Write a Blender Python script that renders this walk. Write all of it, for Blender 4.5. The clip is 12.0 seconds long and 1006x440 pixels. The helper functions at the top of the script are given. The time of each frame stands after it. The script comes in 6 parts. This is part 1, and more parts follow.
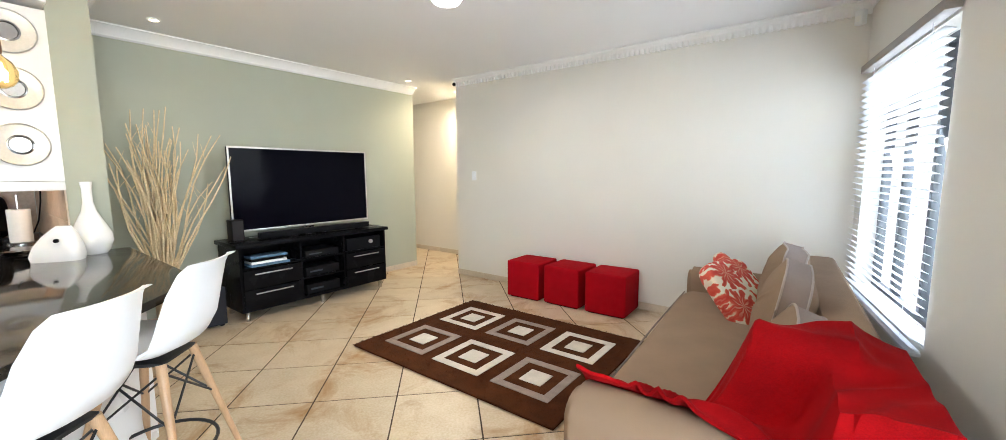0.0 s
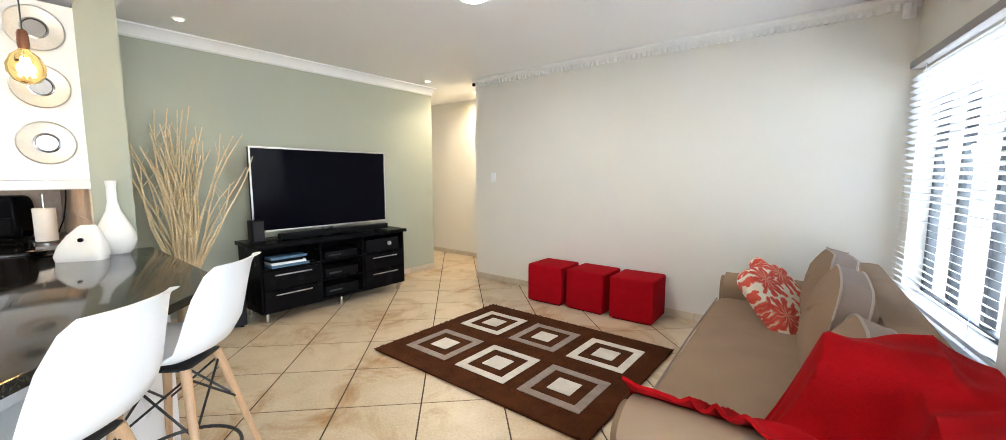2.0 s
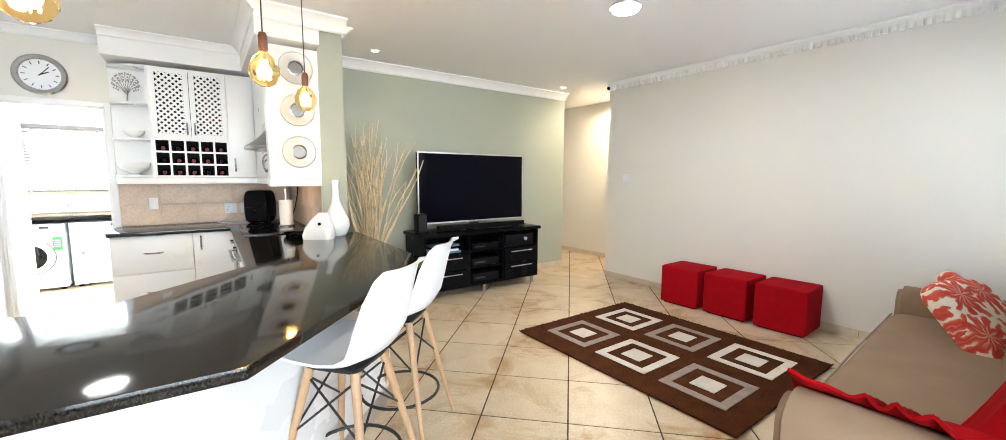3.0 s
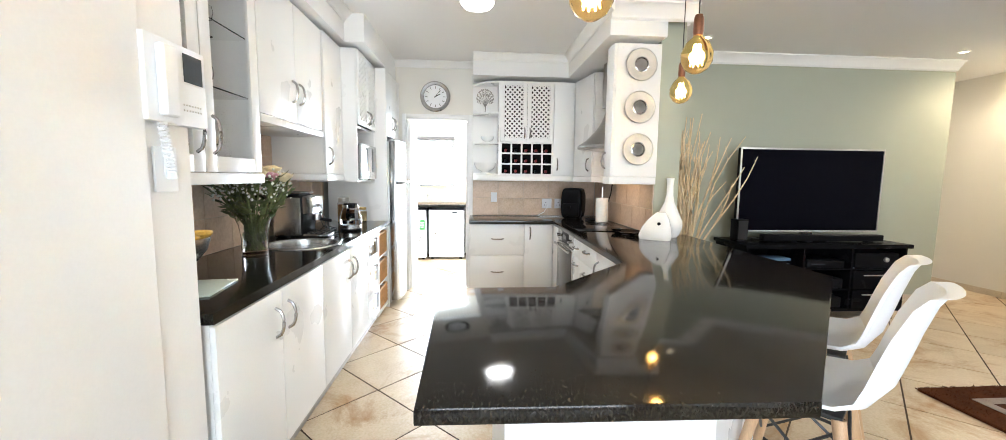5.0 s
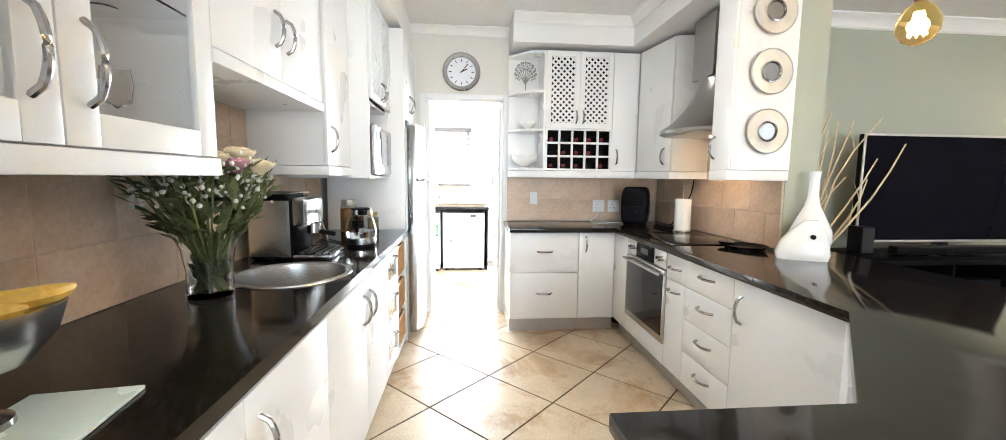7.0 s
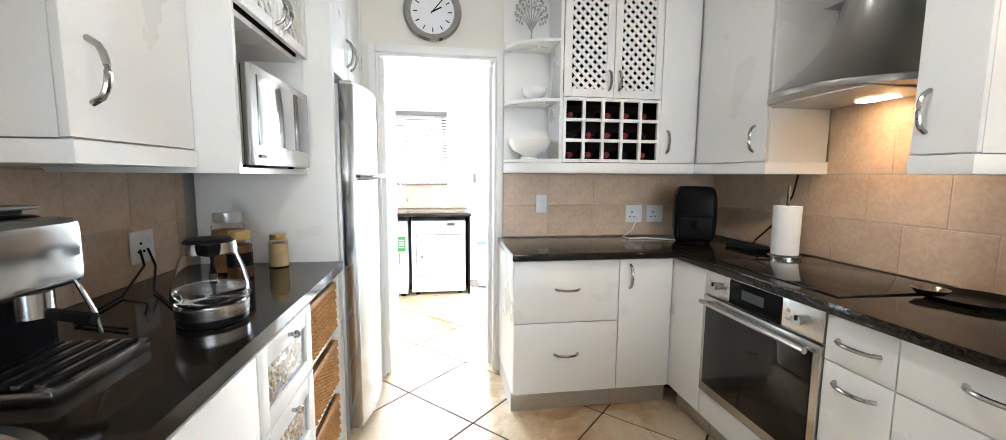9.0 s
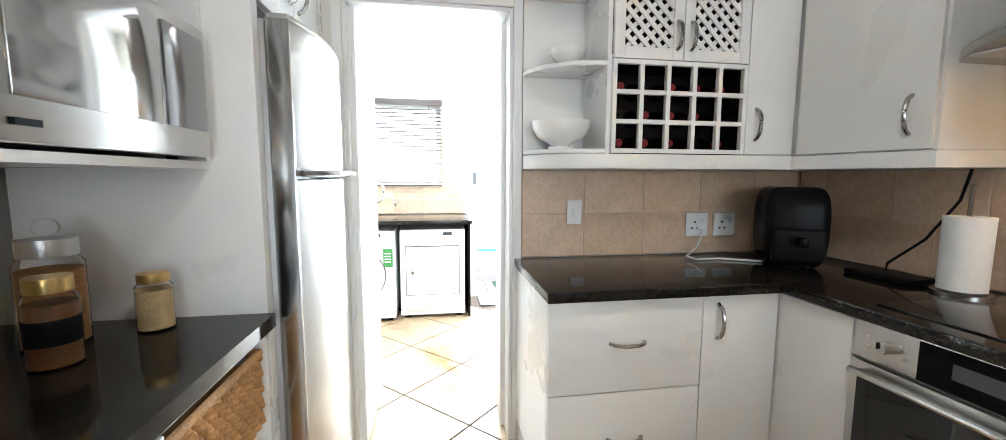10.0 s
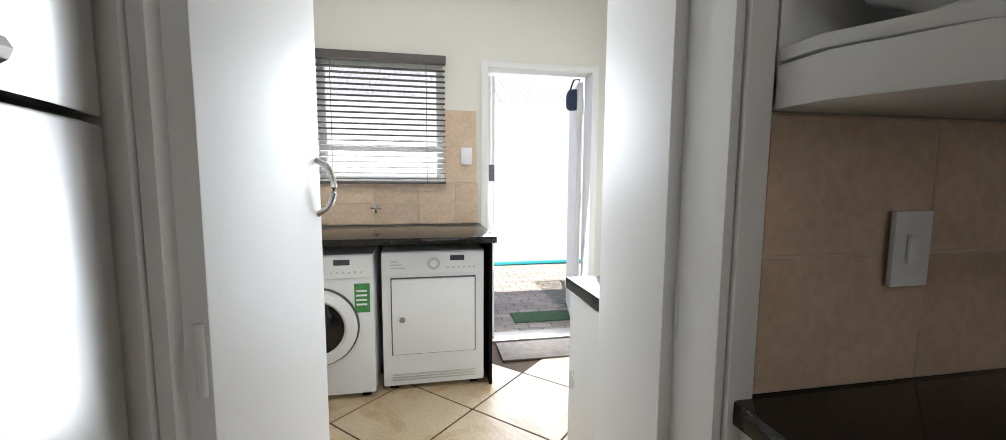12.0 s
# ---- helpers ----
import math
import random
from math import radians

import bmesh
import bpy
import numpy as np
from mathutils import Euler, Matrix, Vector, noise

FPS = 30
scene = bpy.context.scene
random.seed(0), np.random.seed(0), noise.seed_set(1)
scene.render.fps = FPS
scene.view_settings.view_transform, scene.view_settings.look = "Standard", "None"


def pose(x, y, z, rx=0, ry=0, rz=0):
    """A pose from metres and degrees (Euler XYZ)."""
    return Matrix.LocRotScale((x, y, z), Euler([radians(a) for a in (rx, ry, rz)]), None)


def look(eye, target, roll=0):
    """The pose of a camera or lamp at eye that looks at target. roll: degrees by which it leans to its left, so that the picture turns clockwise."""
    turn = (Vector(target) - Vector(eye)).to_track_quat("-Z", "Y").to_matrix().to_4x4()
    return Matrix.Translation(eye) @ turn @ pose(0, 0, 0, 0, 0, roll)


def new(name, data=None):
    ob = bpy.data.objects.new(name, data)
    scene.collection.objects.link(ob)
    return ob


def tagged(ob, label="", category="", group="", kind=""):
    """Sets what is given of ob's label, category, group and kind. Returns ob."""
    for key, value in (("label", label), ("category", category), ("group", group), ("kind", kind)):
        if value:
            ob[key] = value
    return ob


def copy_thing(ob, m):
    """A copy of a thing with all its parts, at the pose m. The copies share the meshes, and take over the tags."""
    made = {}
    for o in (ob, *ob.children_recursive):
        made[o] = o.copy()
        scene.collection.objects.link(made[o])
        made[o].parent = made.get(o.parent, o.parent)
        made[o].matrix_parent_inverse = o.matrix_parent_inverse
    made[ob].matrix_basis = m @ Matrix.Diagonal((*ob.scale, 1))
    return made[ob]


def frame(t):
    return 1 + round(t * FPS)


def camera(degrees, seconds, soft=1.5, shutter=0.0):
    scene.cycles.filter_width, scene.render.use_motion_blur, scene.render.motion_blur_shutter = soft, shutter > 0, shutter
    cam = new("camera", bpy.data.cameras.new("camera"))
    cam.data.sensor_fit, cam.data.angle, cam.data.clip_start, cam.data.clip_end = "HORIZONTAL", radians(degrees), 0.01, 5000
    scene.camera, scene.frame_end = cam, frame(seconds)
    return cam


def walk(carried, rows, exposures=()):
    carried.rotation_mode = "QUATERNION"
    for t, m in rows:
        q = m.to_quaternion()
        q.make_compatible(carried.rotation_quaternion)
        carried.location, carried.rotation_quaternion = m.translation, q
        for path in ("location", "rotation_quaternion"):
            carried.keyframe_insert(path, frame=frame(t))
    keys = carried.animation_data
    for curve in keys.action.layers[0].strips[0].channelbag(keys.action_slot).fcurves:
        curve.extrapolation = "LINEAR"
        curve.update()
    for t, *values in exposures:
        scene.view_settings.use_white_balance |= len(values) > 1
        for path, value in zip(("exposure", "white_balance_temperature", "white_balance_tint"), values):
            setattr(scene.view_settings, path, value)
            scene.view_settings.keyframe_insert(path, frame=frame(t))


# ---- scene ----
cam = camera(101.2, 12.0, 0.8)
PATH = [
    (0, (0.24, -0.047, 1.409), (-0.958, 1.539, 1.182), -0.2),
    (0.5, (0.136, 0.073, 1.399), (-1.05, 1.667, 1.174), -0.1),
    (1, (0.111, 0.117, 1.395), (-1.064, 1.72, 1.174), -0.1),
    (1.5, (0.101, 0.082, 1.383), (-1.072, 1.687, 1.168), -0.1),
    (2, (0.096, -0.038, 1.392), (-1.146, 1.516, 1.179), 0.0),
    (2.5, (0.101, -0.222, 1.381), (-1.309, 1.181, 1.177), 0.1),
    (3, (0.131, -0.422, 1.393), (-1.482, 0.741, 1.184), 0.2),
    (3.5, (0.112, -0.561, 1.402), (-1.683, 0.295, 1.188), 0.4),
    (3.7, (0.069, -0.61, 1.401), (-1.783, 0.114, 1.184), 0.5),
    (5.3, (-0.433, -1.174, 1.351), (-2.419, -1.059, 1.144), 0.8),
    (5.5, (-0.511, -1.22, 1.353), (-2.497, -1.104, 1.145), 0.9),
    (6, (-0.773, -1.339, 1.332), (-2.758, -1.202, 1.124), 0.7),
    (6.5, (-1.056, -1.438, 1.319), (-3.039, -1.279, 1.11), 0.8),
    (7, (-1.325, -1.473, 1.313), (-3.307, -1.298, 1.106), 0.6),
    (7.2, (-1.486, -1.437, 1.315), (-3.467, -1.273, 1.095), 0.7),
    (8.8, (-2.465, -1.512, 1.306), (-4.429, -1.215, 1.073), 0.4),
    (9, (-2.614, -1.476, 1.295), (-4.581, -1.185, 1.081), 0.4),
    (9.5, (-2.983, -1.494, 1.287), (-4.948, -1.189, 1.076), 0.3),
    (10, (-3.36, -1.483, 1.278), (-5.323, -1.163, 1.07), 0.2),
    (10.5, (-3.721, -1.502, 1.275), (-5.682, -1.167, 1.069), 0.2),
    (11, (-4.054, -1.563, 1.258), (-6.014, -1.219, 1.058), 0.4),
    (11.5, (-4.388, -1.574, 1.237), (-6.345, -1.215, 1.035), 0.4),
    (12, (-4.726, -1.56, 1.217), (-6.682, -1.189, 1.019), 0.3),
]
EXPOSURES = [(0.0, 2.95), (2.5, 2.9), (3.0, 3.0), (3.5, 2.6), (5.5, 2.82), (7.2, 2.88), (9.0, 2.58), (10.0, 2.3), (11.0, 1.5), (11.5, 0.95), (12.0, 0.4)]
walk(cam, [(t, look(eye, target, roll)) for t, eye, target, roll in PATH], [(t, stops, 6000 + 180 * max(0.0, t - 10), 10 + 2 * max(0.0, t - 10)) for t, stops in EXPOSURES])

# ---- light ----
world = bpy.data.worlds.new("sky")
scene.world = world
world.use_nodes = True
_nt = world.node_tree
_sky = _nt.nodes.new("ShaderNodeTexSky")
_sky.sky_type, _sky.sun_disc = "NISHITA", False
SUN_DIR = Vector((-0.42, 0.12, -0.90)).normalized()
_sky.sun_elevation = math.asin(-SUN_DIR.z)
_sky.sun_rotation = math.atan2(-SUN_DIR.x, -SUN_DIR.y)
_nt.links.new(_sky.outputs[0], _nt.nodes["Background"].inputs[0])
_nt.nodes["Background"].inputs[1].default_value = 0.15


def lamp(name, kind, m, watts, colour=(1, 1, 1), **more):
    data = bpy.data.lights.new(name, kind)
    data.energy, data.color = watts, colour
    if "size" in more:
        data.shape, data.size, data.size_y = "ELLIPSE" if more["size"] < 0.3 else "RECTANGLE", more["size"], more["size_y"]
    if "radius" in more:
        data.shadow_soft_size = more["radius"]
    if "cone" in more:
        data.spot_size, data.spot_blend = radians(more["cone"]), 0.6
    ob = new(name, data)
    ob.matrix_world = m
    return tagged(ob, kind="structure")


sun = lamp("sun", "SUN", look((0, 0, 5), Vector((0, 0, 5)) + SUN_DIR), 5.0, (1.0, 0.95, 0.88))
sun.data.angle = radians(0.6)
DAY = (0.85, 0.94, 1.0)
WARM = (1.0, 0.80, 0.55)
LED = (1.0, 0.95, 0.88)
lamp("daylight_living_window", "AREA", look((0.78, 3.30, 1.35), (-1.3, 3.0, 0.9)), 5.0, DAY, size=1.3, size_y=1.45)
lamp("daylight_dining_window", "AREA", look((2.85, -0.6, 1.2), (0.0, -0.6, 1.15)), 19, DAY, size=2.1, size_y=2.0)
lamp("daylight_laundry_window", "AREA", look((-7.58, -1.83, 1.6), (-6.0, -1.83, 1.2)), 17, DAY, size=0.8, size_y=0.8)
lamp("daylight_laundry_door", "AREA", look((-7.70, -0.74, 1.05), (-6.0, -0.85, 0.8)), 27, DAY, size=0.76, size_y=1.9)
lamp("ceiling_light_living", "AREA", look((-1.94, 2.18, 2.55), (-1.94, 2.18, 0)), 4.4, LED, size=0.26, size_y=0.26)
lamp("ceiling_light_kitchen", "AREA", look((-3.55, -1.06, 2.55), (-3.55, -1.06, 0)), 1.9, LED, size=0.26, size_y=0.26)
# added fill under the laundry ceiling, with no fitting behind it
lamp("ceiling_light_laundry", "AREA", look((-6.35, -1.6, 2.55), (-6.35, -1.6, 0)), 5, LED, size=0.26, size_y=0.26)
for _x, _y, _w, _c in ((-4.12, 1.05, 1.1, 110), (-4.25, 3.78, 1.1, 110), (-4.25, 4.72, 22.0, 172)):
    lamp("downlight_bulb", "SPOT", look((_x, _y, 2.635), (_x, _y, 0)), _w, WARM, radius=0.04, cone=_c)
for _x, _y, _z in ((-1.49, -0.765, 1.85), (-2.01, -0.178, 1.85), (-2.72, 0.12, 1.86)):
    lamp("pendant_filament_light", "POINT", pose(_x, _y, _z), 0.16, (1.0, 0.62, 0.25), radius=0.03)
lamp("hood_lamp", "SPOT", look((-4.05, 0.18, 1.60), (-4.05, 0.26, 0.9)), 0.75, (1.0, 0.62, 0.30), radius=0.03, cone=130)

# ---- materials ----
MATS = {}


def mat(name, colour, rough=0.5, metal=0.0, var=0.10, scale=6.0, fine=90.0, bump=0.0, coat=0.0, spec=0.5, dark=None, sheen=0.0, stretch=(1, 1, 1), rand=0.0, uneven=1.0):
    """A procedural surface: two scales of noise vary its colour and roughness, the finer one also its relief."""
    m = bpy.data.materials.new(name)
    m.use_nodes = True
    nt = m.node_tree
    p = nt.nodes["Principled BSDF"]
    tc = nt.nodes.new("ShaderNodeTexCoord")
    mp = nt.nodes.new("ShaderNodeMapping")
    mp.inputs["Scale"].default_value = stretch
    nt.links.new(tc.outputs["Object"], mp.inputs[0])
    big, small = nt.nodes.new("ShaderNodeTexNoise"), nt.nodes.new("ShaderNodeTexNoise")
    for n, sc in ((big, scale), (small, fine)):
        n.inputs["Scale"].default_value, n.inputs["Detail"].default_value = sc, 5
        nt.links.new(mp.outputs[0], n.inputs["Vector"])
    add = nt.nodes.new("ShaderNodeMath")
    add.operation = "ADD"
    nt.links.new(big.outputs[0], add.inputs[0])
    nt.links.new(small.outputs[0], add.inputs[1])
    ramp = nt.nodes.new("ShaderNodeValToRGB")
    ramp.color_ramp.elements[0].position, ramp.color_ramp.elements[1].position = 0.38, 0.62
    half = nt.nodes.new("ShaderNodeMath")
    half.operation = "MULTIPLY"
    half.inputs[1].default_value = 0.5
    nt.links.new(add.outputs[0], half.inputs[0])
    nt.links.new(half.outputs[0], ramp.inputs[0])
    low = dark or tuple(c * (1 - var) for c in colour)
    ramp.color_ramp.elements[0].color = (*low, 1)
    ramp.color_ramp.elements[1].color = (*colour, 1)
    out = ramp.outputs[0]
    if rand:
        info = nt.nodes.new("ShaderNodeObjectInfo")
        hsv = nt.nodes.new("ShaderNodeHueSaturation")
        rng = nt.nodes.new("ShaderNodeMapRange")
        rng.inputs[3].default_value, rng.inputs[4].default_value = 1 - rand, 1 + rand
        nt.links.new(info.outputs["Random"], rng.inputs[0])
        nt.links.new(rng.outputs[0], hsv.inputs["Value"])
        nt.links.new(out, hsv.inputs["Color"])
        out = hsv.outputs[0]
    nt.links.new(out, p.inputs["Base Color"])
    rr = nt.nodes.new("ShaderNodeMapRange")
    rr.inputs[3].default_value, rr.inputs[4].default_value = max(rough - 0.06 * uneven, 0.02), min(rough + 0.08 * uneven, 1.0)
    nt.links.new(big.outputs[0], rr.inputs[0])
    nt.links.new(rr.outputs[0], p.inputs["Roughness"])
    p.inputs["Metallic"].default_value = metal
    p.inputs["Coat Weight"].default_value = coat
    p.inputs["Coat Roughness"].default_value = 0.05
    p.inputs["Specular IOR Level"].default_value = spec
    p.inputs["Sheen Weight"].default_value = sheen
    if bump:
        b = nt.nodes.new("ShaderNodeBump")
        b.inputs["Strength"].default_value, b.inputs["Distance"].default_value = min(bump, 1.0), 0.004
        nt.links.new(small.outputs[0], b.inputs["Height"])
        nt.links.new(b.outputs[0], p.inputs["Normal"])
    MATS[name] = m
    return m


def glass(name, colour=(1, 1, 1), rough=0.0, thin=True):
    m = bpy.data.materials.new(name)
    m.use_nodes = True
    nt = m.node_tree
    p = nt.nodes["Principled BSDF"]
    p.inputs["Base Color"].default_value = (*colour, 1)
    p.inputs["Roughness"].default_value = rough
    p.inputs["Transmission Weight"].default_value = 1.0
    p.inputs["IOR"].default_value = 1.12 if thin else 1.4
    return m


def glow(name, colour, strength):
    m = bpy.data.materials.new(name)
    m.use_nodes = True
    p = m.node_tree.nodes["Principled BSDF"]
    p.inputs["Base Color"].default_value = (*colour, 1)
    p.inputs["Emission Color"].default_value = (*colour, 1)
    p.inputs["Emission Strength"].default_value = strength
    return m


def floor_tile_material():
    """Glazed beige tile with rusty worn stains; every tile a little different."""
    m = mat("floor_tile", (0.62, 0.51, 0.36), 0.33, var=0.12, scale=5, fine=70, bump=0.12, rand=0.06, dark=(0.51, 0.39, 0.245))
    nt = m.node_tree
    p = nt.nodes["Principled BSDF"]
    geo, st = nt.nodes.new("ShaderNodeNewGeometry"), nt.nodes.new("ShaderNodeTexNoise")
    st.inputs["Scale"].default_value, st.inputs["Detail"].default_value, st.inputs["Distortion"].default_value = 1.9, 9, 0.8
    st.inputs["Roughness"].default_value = 0.68
    nt.links.new(geo.outputs["Position"], st.inputs["Vector"])
    rp = nt.nodes.new("ShaderNodeValToRGB")
    rp.color_ramp.elements[0].position, rp.color_ramp.elements[1].position = 0.50, 0.68
    nt.links.new(st.outputs[0], rp.inputs[0])
    mix = nt.nodes.new("ShaderNodeMix")
    mix.data_type = "RGBA"
    old = p.inputs["Base Color"].links[0].from_socket
    nt.links.new(rp.outputs[0], mix.inputs[0])
    nt.links.new(old, mix.inputs[6])
    mix.inputs[7].default_value = (0.33, 0.17, 0.05, 1)
    nt.links.new(mix.outputs[2], p.inputs["Base Color"])
    return m


def granite_material():
    m = mat("granite", (0.030, 0.028, 0.027), 0.07, var=0.5, scale=22, fine=260, spec=0.30)
    nt = m.node_tree
    p = nt.nodes["Principled BSDF"]
    tc, mp = nt.nodes.new("ShaderNodeTexCoord"), nt.nodes.new("ShaderNodeMapping")
    mp.inputs["Scale"].default_value = (75, 210, 120)
    mp.inputs["Rotation"].default_value = (0, 0, 0.5)
    n = nt.nodes.new("ShaderNodeTexNoise")
    n.inputs["Scale"].default_value, n.inputs["Detail"].default_value = 1.0, 8
    nt.links.new(tc.outputs["Object"], mp.inputs[0])
    nt.links.new(mp.outputs[0], n.inputs["Vector"])
    rp = nt.nodes.new("ShaderNodeValToRGB")
    rp.color_ramp.elements[0].position, rp.color_ramp.elements[1].position = 0.45, 0.75
    rp.color_ramp.elements[0].color, rp.color_ramp.elements[1].color = (0.006, 0.005, 0.004, 1), (0.034, 0.028, 0.019, 1)
    nt.links.new(n.outputs[0], rp.inputs[0])
    nt.links.new(rp.outputs[0], p.inputs["Base Color"])
    return m


PAINT = mat("wall_paint_cream", (0.74, 0.72, 0.66), 0.62, var=0.03, scale=1.6, fine=220, bump=0.10)
SAGE = mat("wall_paint_sage", (0.39, 0.41, 0.325), 0.6, var=0.04, scale=1.6, fine=220, bump=0.10)
CEIL = mat("ceiling_paint", (0.80, 0.80, 0.79), 0.7, var=0.02, scale=1.2, fine=160, bump=0.06)
TRIM = mat("cornice_plaster", (0.84, 0.84, 0.82), 0.55, var=0.03, scale=4, fine=120)
WHITE = mat("cabinet_white", (0.79, 0.79, 0.775), 0.28, var=0.03, scale=2.5, fine=140, bump=0.03)
DOORW = mat("door_white", (0.80, 0.80, 0.79), 0.44, var=0.03, scale=2.5, fine=140)
ALU = mat("brushed_plinth", (0.55, 0.54, 0.52), 0.32, metal=0.8, var=0.12, scale=6, fine=200, stretch=(1, 1, 14))
CHROME = mat("chrome", (0.42, 0.41, 0.40), 0.17, metal=1.0, var=0.08, scale=12, fine=100)
STEEL = mat("stainless_steel", (0.56, 0.55, 0.53), 0.26, metal=1.0, var=0.03, scale=3, fine=240, uneven=0.12)
GRANITE = granite_material()
SEAM = mat("seam_grey", (0.12, 0.12, 0.12), 0.7, var=0.1)
HOOD = mat("hood_steel", (0.36, 0.35, 0.33), 0.30, metal=1.0, var=0.05, scale=3, fine=240)
TILE = floor_tile_material()
GROUT = mat("floor_grout", (0.085, 0.052, 0.03), 0.9, var=0.3, scale=12, fine=200, bump=0.3)
STILE = mat("splash_tile", (0.67, 0.515, 0.385), 0.36, var=0.16, scale=9, fine=60, bump=0.12, rand=0.07, dark=(0.55, 0.40, 0.28))
SGROUT = mat("splash_grout", (0.64, 0.55, 0.45), 0.85, var=0.1)
SKIRT = mat("skirting_tile", (0.62, 0.53, 0.41), 0.4, var=0.15, scale=7, fine=60, rand=0.06)
BLACK = mat("black_lacquer", (0.006, 0.006, 0.007), 0.25, var=0.25, scale=6, fine=120, spec=0.05)
BLACKM = mat("black_plastic", (0.008, 0.008, 0.009), 0.36, var=0.2, scale=8, fine=150, spec=0.05)
SCREEN = mat("tv_screen", (0.003, 0.003, 0.006), 0.08, var=0.1, scale=2, fine=30, spec=0.04)
SILVER = mat("silver_bezel", (0.62, 0.61, 0.58), 0.3, metal=0.7, var=0.05)
SOFA = mat("sofa_fabric", (0.29, 0.20, 0.13), 0.93, var=0.16, scale=5, fine=420, bump=0.35, spec=0.15)
PIPING = mat("grey_piping", (0.28, 0.22, 0.19), 0.9, var=0.15, fine=300, bump=0.3)
PIPEW = mat("pale_piping", (0.40, 0.33, 0.285), 0.85, var=0.1, fine=300, bump=0.2)
THROW = mat("red_fleece", (0.34, 0.002, 0.004), 0.95, var=0.35, scale=7, fine=300, bump=0.4, spec=0.1)
OTTO = mat("red_felt", (0.36, 0.002, 0.008), 0.92, var=0.18, scale=9, fine=420, bump=0.3, spec=0.1)
RUGB = mat("rug_brown", (0.085, 0.026, 0.008), 0.97, var=0.45, scale=9, fine=330, bump=0.9, spec=0.1)
RUGC = mat("rug_cream", (0.68, 0.62, 0.52), 0.97, var=0.18, scale=14, fine=330, bump=0.9)
RUGG = mat("rug_taupe", (0.33, 0.26, 0.21), 0.97, var=0.30, scale=16, fine=330, bump=0.9)
PLASTIC = mat("white_plastic", (0.80, 0.82, 0.84), 0.33, var=0.02, scale=3, fine=100)
CERAMIC = mat("white_ceramic", (0.83, 0.83, 0.81), 0.15, var=0.02, scale=5, fine=90)
PORCELAIN = mat("pearl_plate", (0.66, 0.62, 0.54), 0.33, metal=0.2, var=0.12, scale=14, fine=120)
BEECH = mat("beech_wood", (0.52, 0.33, 0.18), 0.42, var=0.22, scale=5, fine=60, stretch=(8, 8, 0.7))
WIRE = mat("black_wire", (0.015, 0.015, 0.016), 0.4, var=0.2)
STICK = mat("dried_stick", (0.80, 0.64, 0.40), 0.8, var=0.3, scale=9, fine=80, bump=0.3)
WICKER = mat("wicker", (0.60, 0.33, 0.125), 0.65, var=0.45, scale=14, fine=160, bump=0.5)
GLASS = glass("clear_glass")
PANE = glass("window_pane")
AMBER = glass("amber_glass", (1.0, 0.72, 0.30))
HONEY = mat("amber_coffee", (0.16, 0.06, 0.015), 0.5, var=0.4, scale=30, fine=200)
BISCUIT = mat("biscuit_filling", (0.48, 0.24, 0.08), 0.7, var=0.45, scale=26, fine=120, bump=0.5)
OATS = mat("oat_filling", (0.55, 0.40, 0.20), 0.8, var=0.3, scale=40, fine=200, bump=0.4)
GOLD = mat("gold_lid", (0.70, 0.48, 0.18), 0.3, metal=0.9, var=0.12)
COPPER = mat("copper_cap", (0.20, 0.09, 0.05), 0.4, metal=0.8, var=0.2)
LEAF = mat("leaf_green", (0.19, 0.23, 0.08), 0.55, var=0.6, scale=25, fine=120, rand=0.2)
PETAL = mat("rose_cream", (0.78, 0.66, 0.42), 0.7, var=0.15, scale=30, fine=120, rand=0.08)
PINK = mat("rose_pink", (0.62, 0.30, 0.36), 0.7, var=0.2, scale=30)
GYPS = mat("gypsophila_white", (0.75, 0.75, 0.68), 0.8, var=0.1)
BANANA = mat("banana_yellow", (0.70, 0.44, 0.06), 0.5, var=0.25, scale=20, fine=90)
ORANGE = mat("orange_peel", (0.70, 0.20, 0.02), 0.45, var=0.2, scale=30, fine=200, bump=0.3)
PAPER = mat("kitchen_paper", (0.82, 0.82, 0.80), 0.9, var=0.05, scale=20, fine=150, bump=0.3)
BOTTLE = mat("wine_bottle_end", (0.008, 0.003, 0.004), 0.25, var=0.4, scale=20, spec=0.25)
# near-black that puts the shade of cabinets, rack and laundry panel into colour
SHADEV = mat("niche_shade", (0.008, 0.006, 0.006), 0.7, var=0.2, spec=0.1)
REDCAP = mat("red_foil", (0.24, 0.018, 0.02), 0.4, var=0.3, spec=0.25)
OVENG = mat("oven_glass", (0.006, 0.006, 0.006), 0.06, var=0.1, spec=0.4)
WATER = glass("water", (0.95, 0.98, 1.0), thin=False)
MATF = mat("doormat_fibre", (0.24, 0.20, 0.17), 0.95, var=0.4, scale=20, fine=240, bump=0.8)
TURF = mat("green_mat", (0.10, 0.20, 0.10), 0.95, var=0.35, scale=30, fine=240, bump=0.8)
BRICKP = mat("paver_brick", (0.56, 0.48, 0.41), 0.85, var=0.25, scale=10, fine=90, bump=0.4, rand=0.16)
SAND = mat("paver_sand", (0.30, 0.25, 0.20), 0.95, var=0.25, scale=20, fine=160)
YARD = mat("yard_wall_white", (0.80, 0.80, 0.78), 0.8, var=0.05, scale=2, fine=120, bump=0.2)
HOSE = mat("teal_hose", (0.02, 0.36, 0.38), 0.4, var=0.15)
GREENL = mat("green_label", (0.06, 0.32, 0.08), 0.5, var=0.4, scale=60)
BOOKB = mat("blue_cases", (0.10, 0.20, 0.32), 0.4, var=0.5, scale=40)
LEDGLOW = glow("led_disc", (1.0, 0.96, 0.9), 2.2)
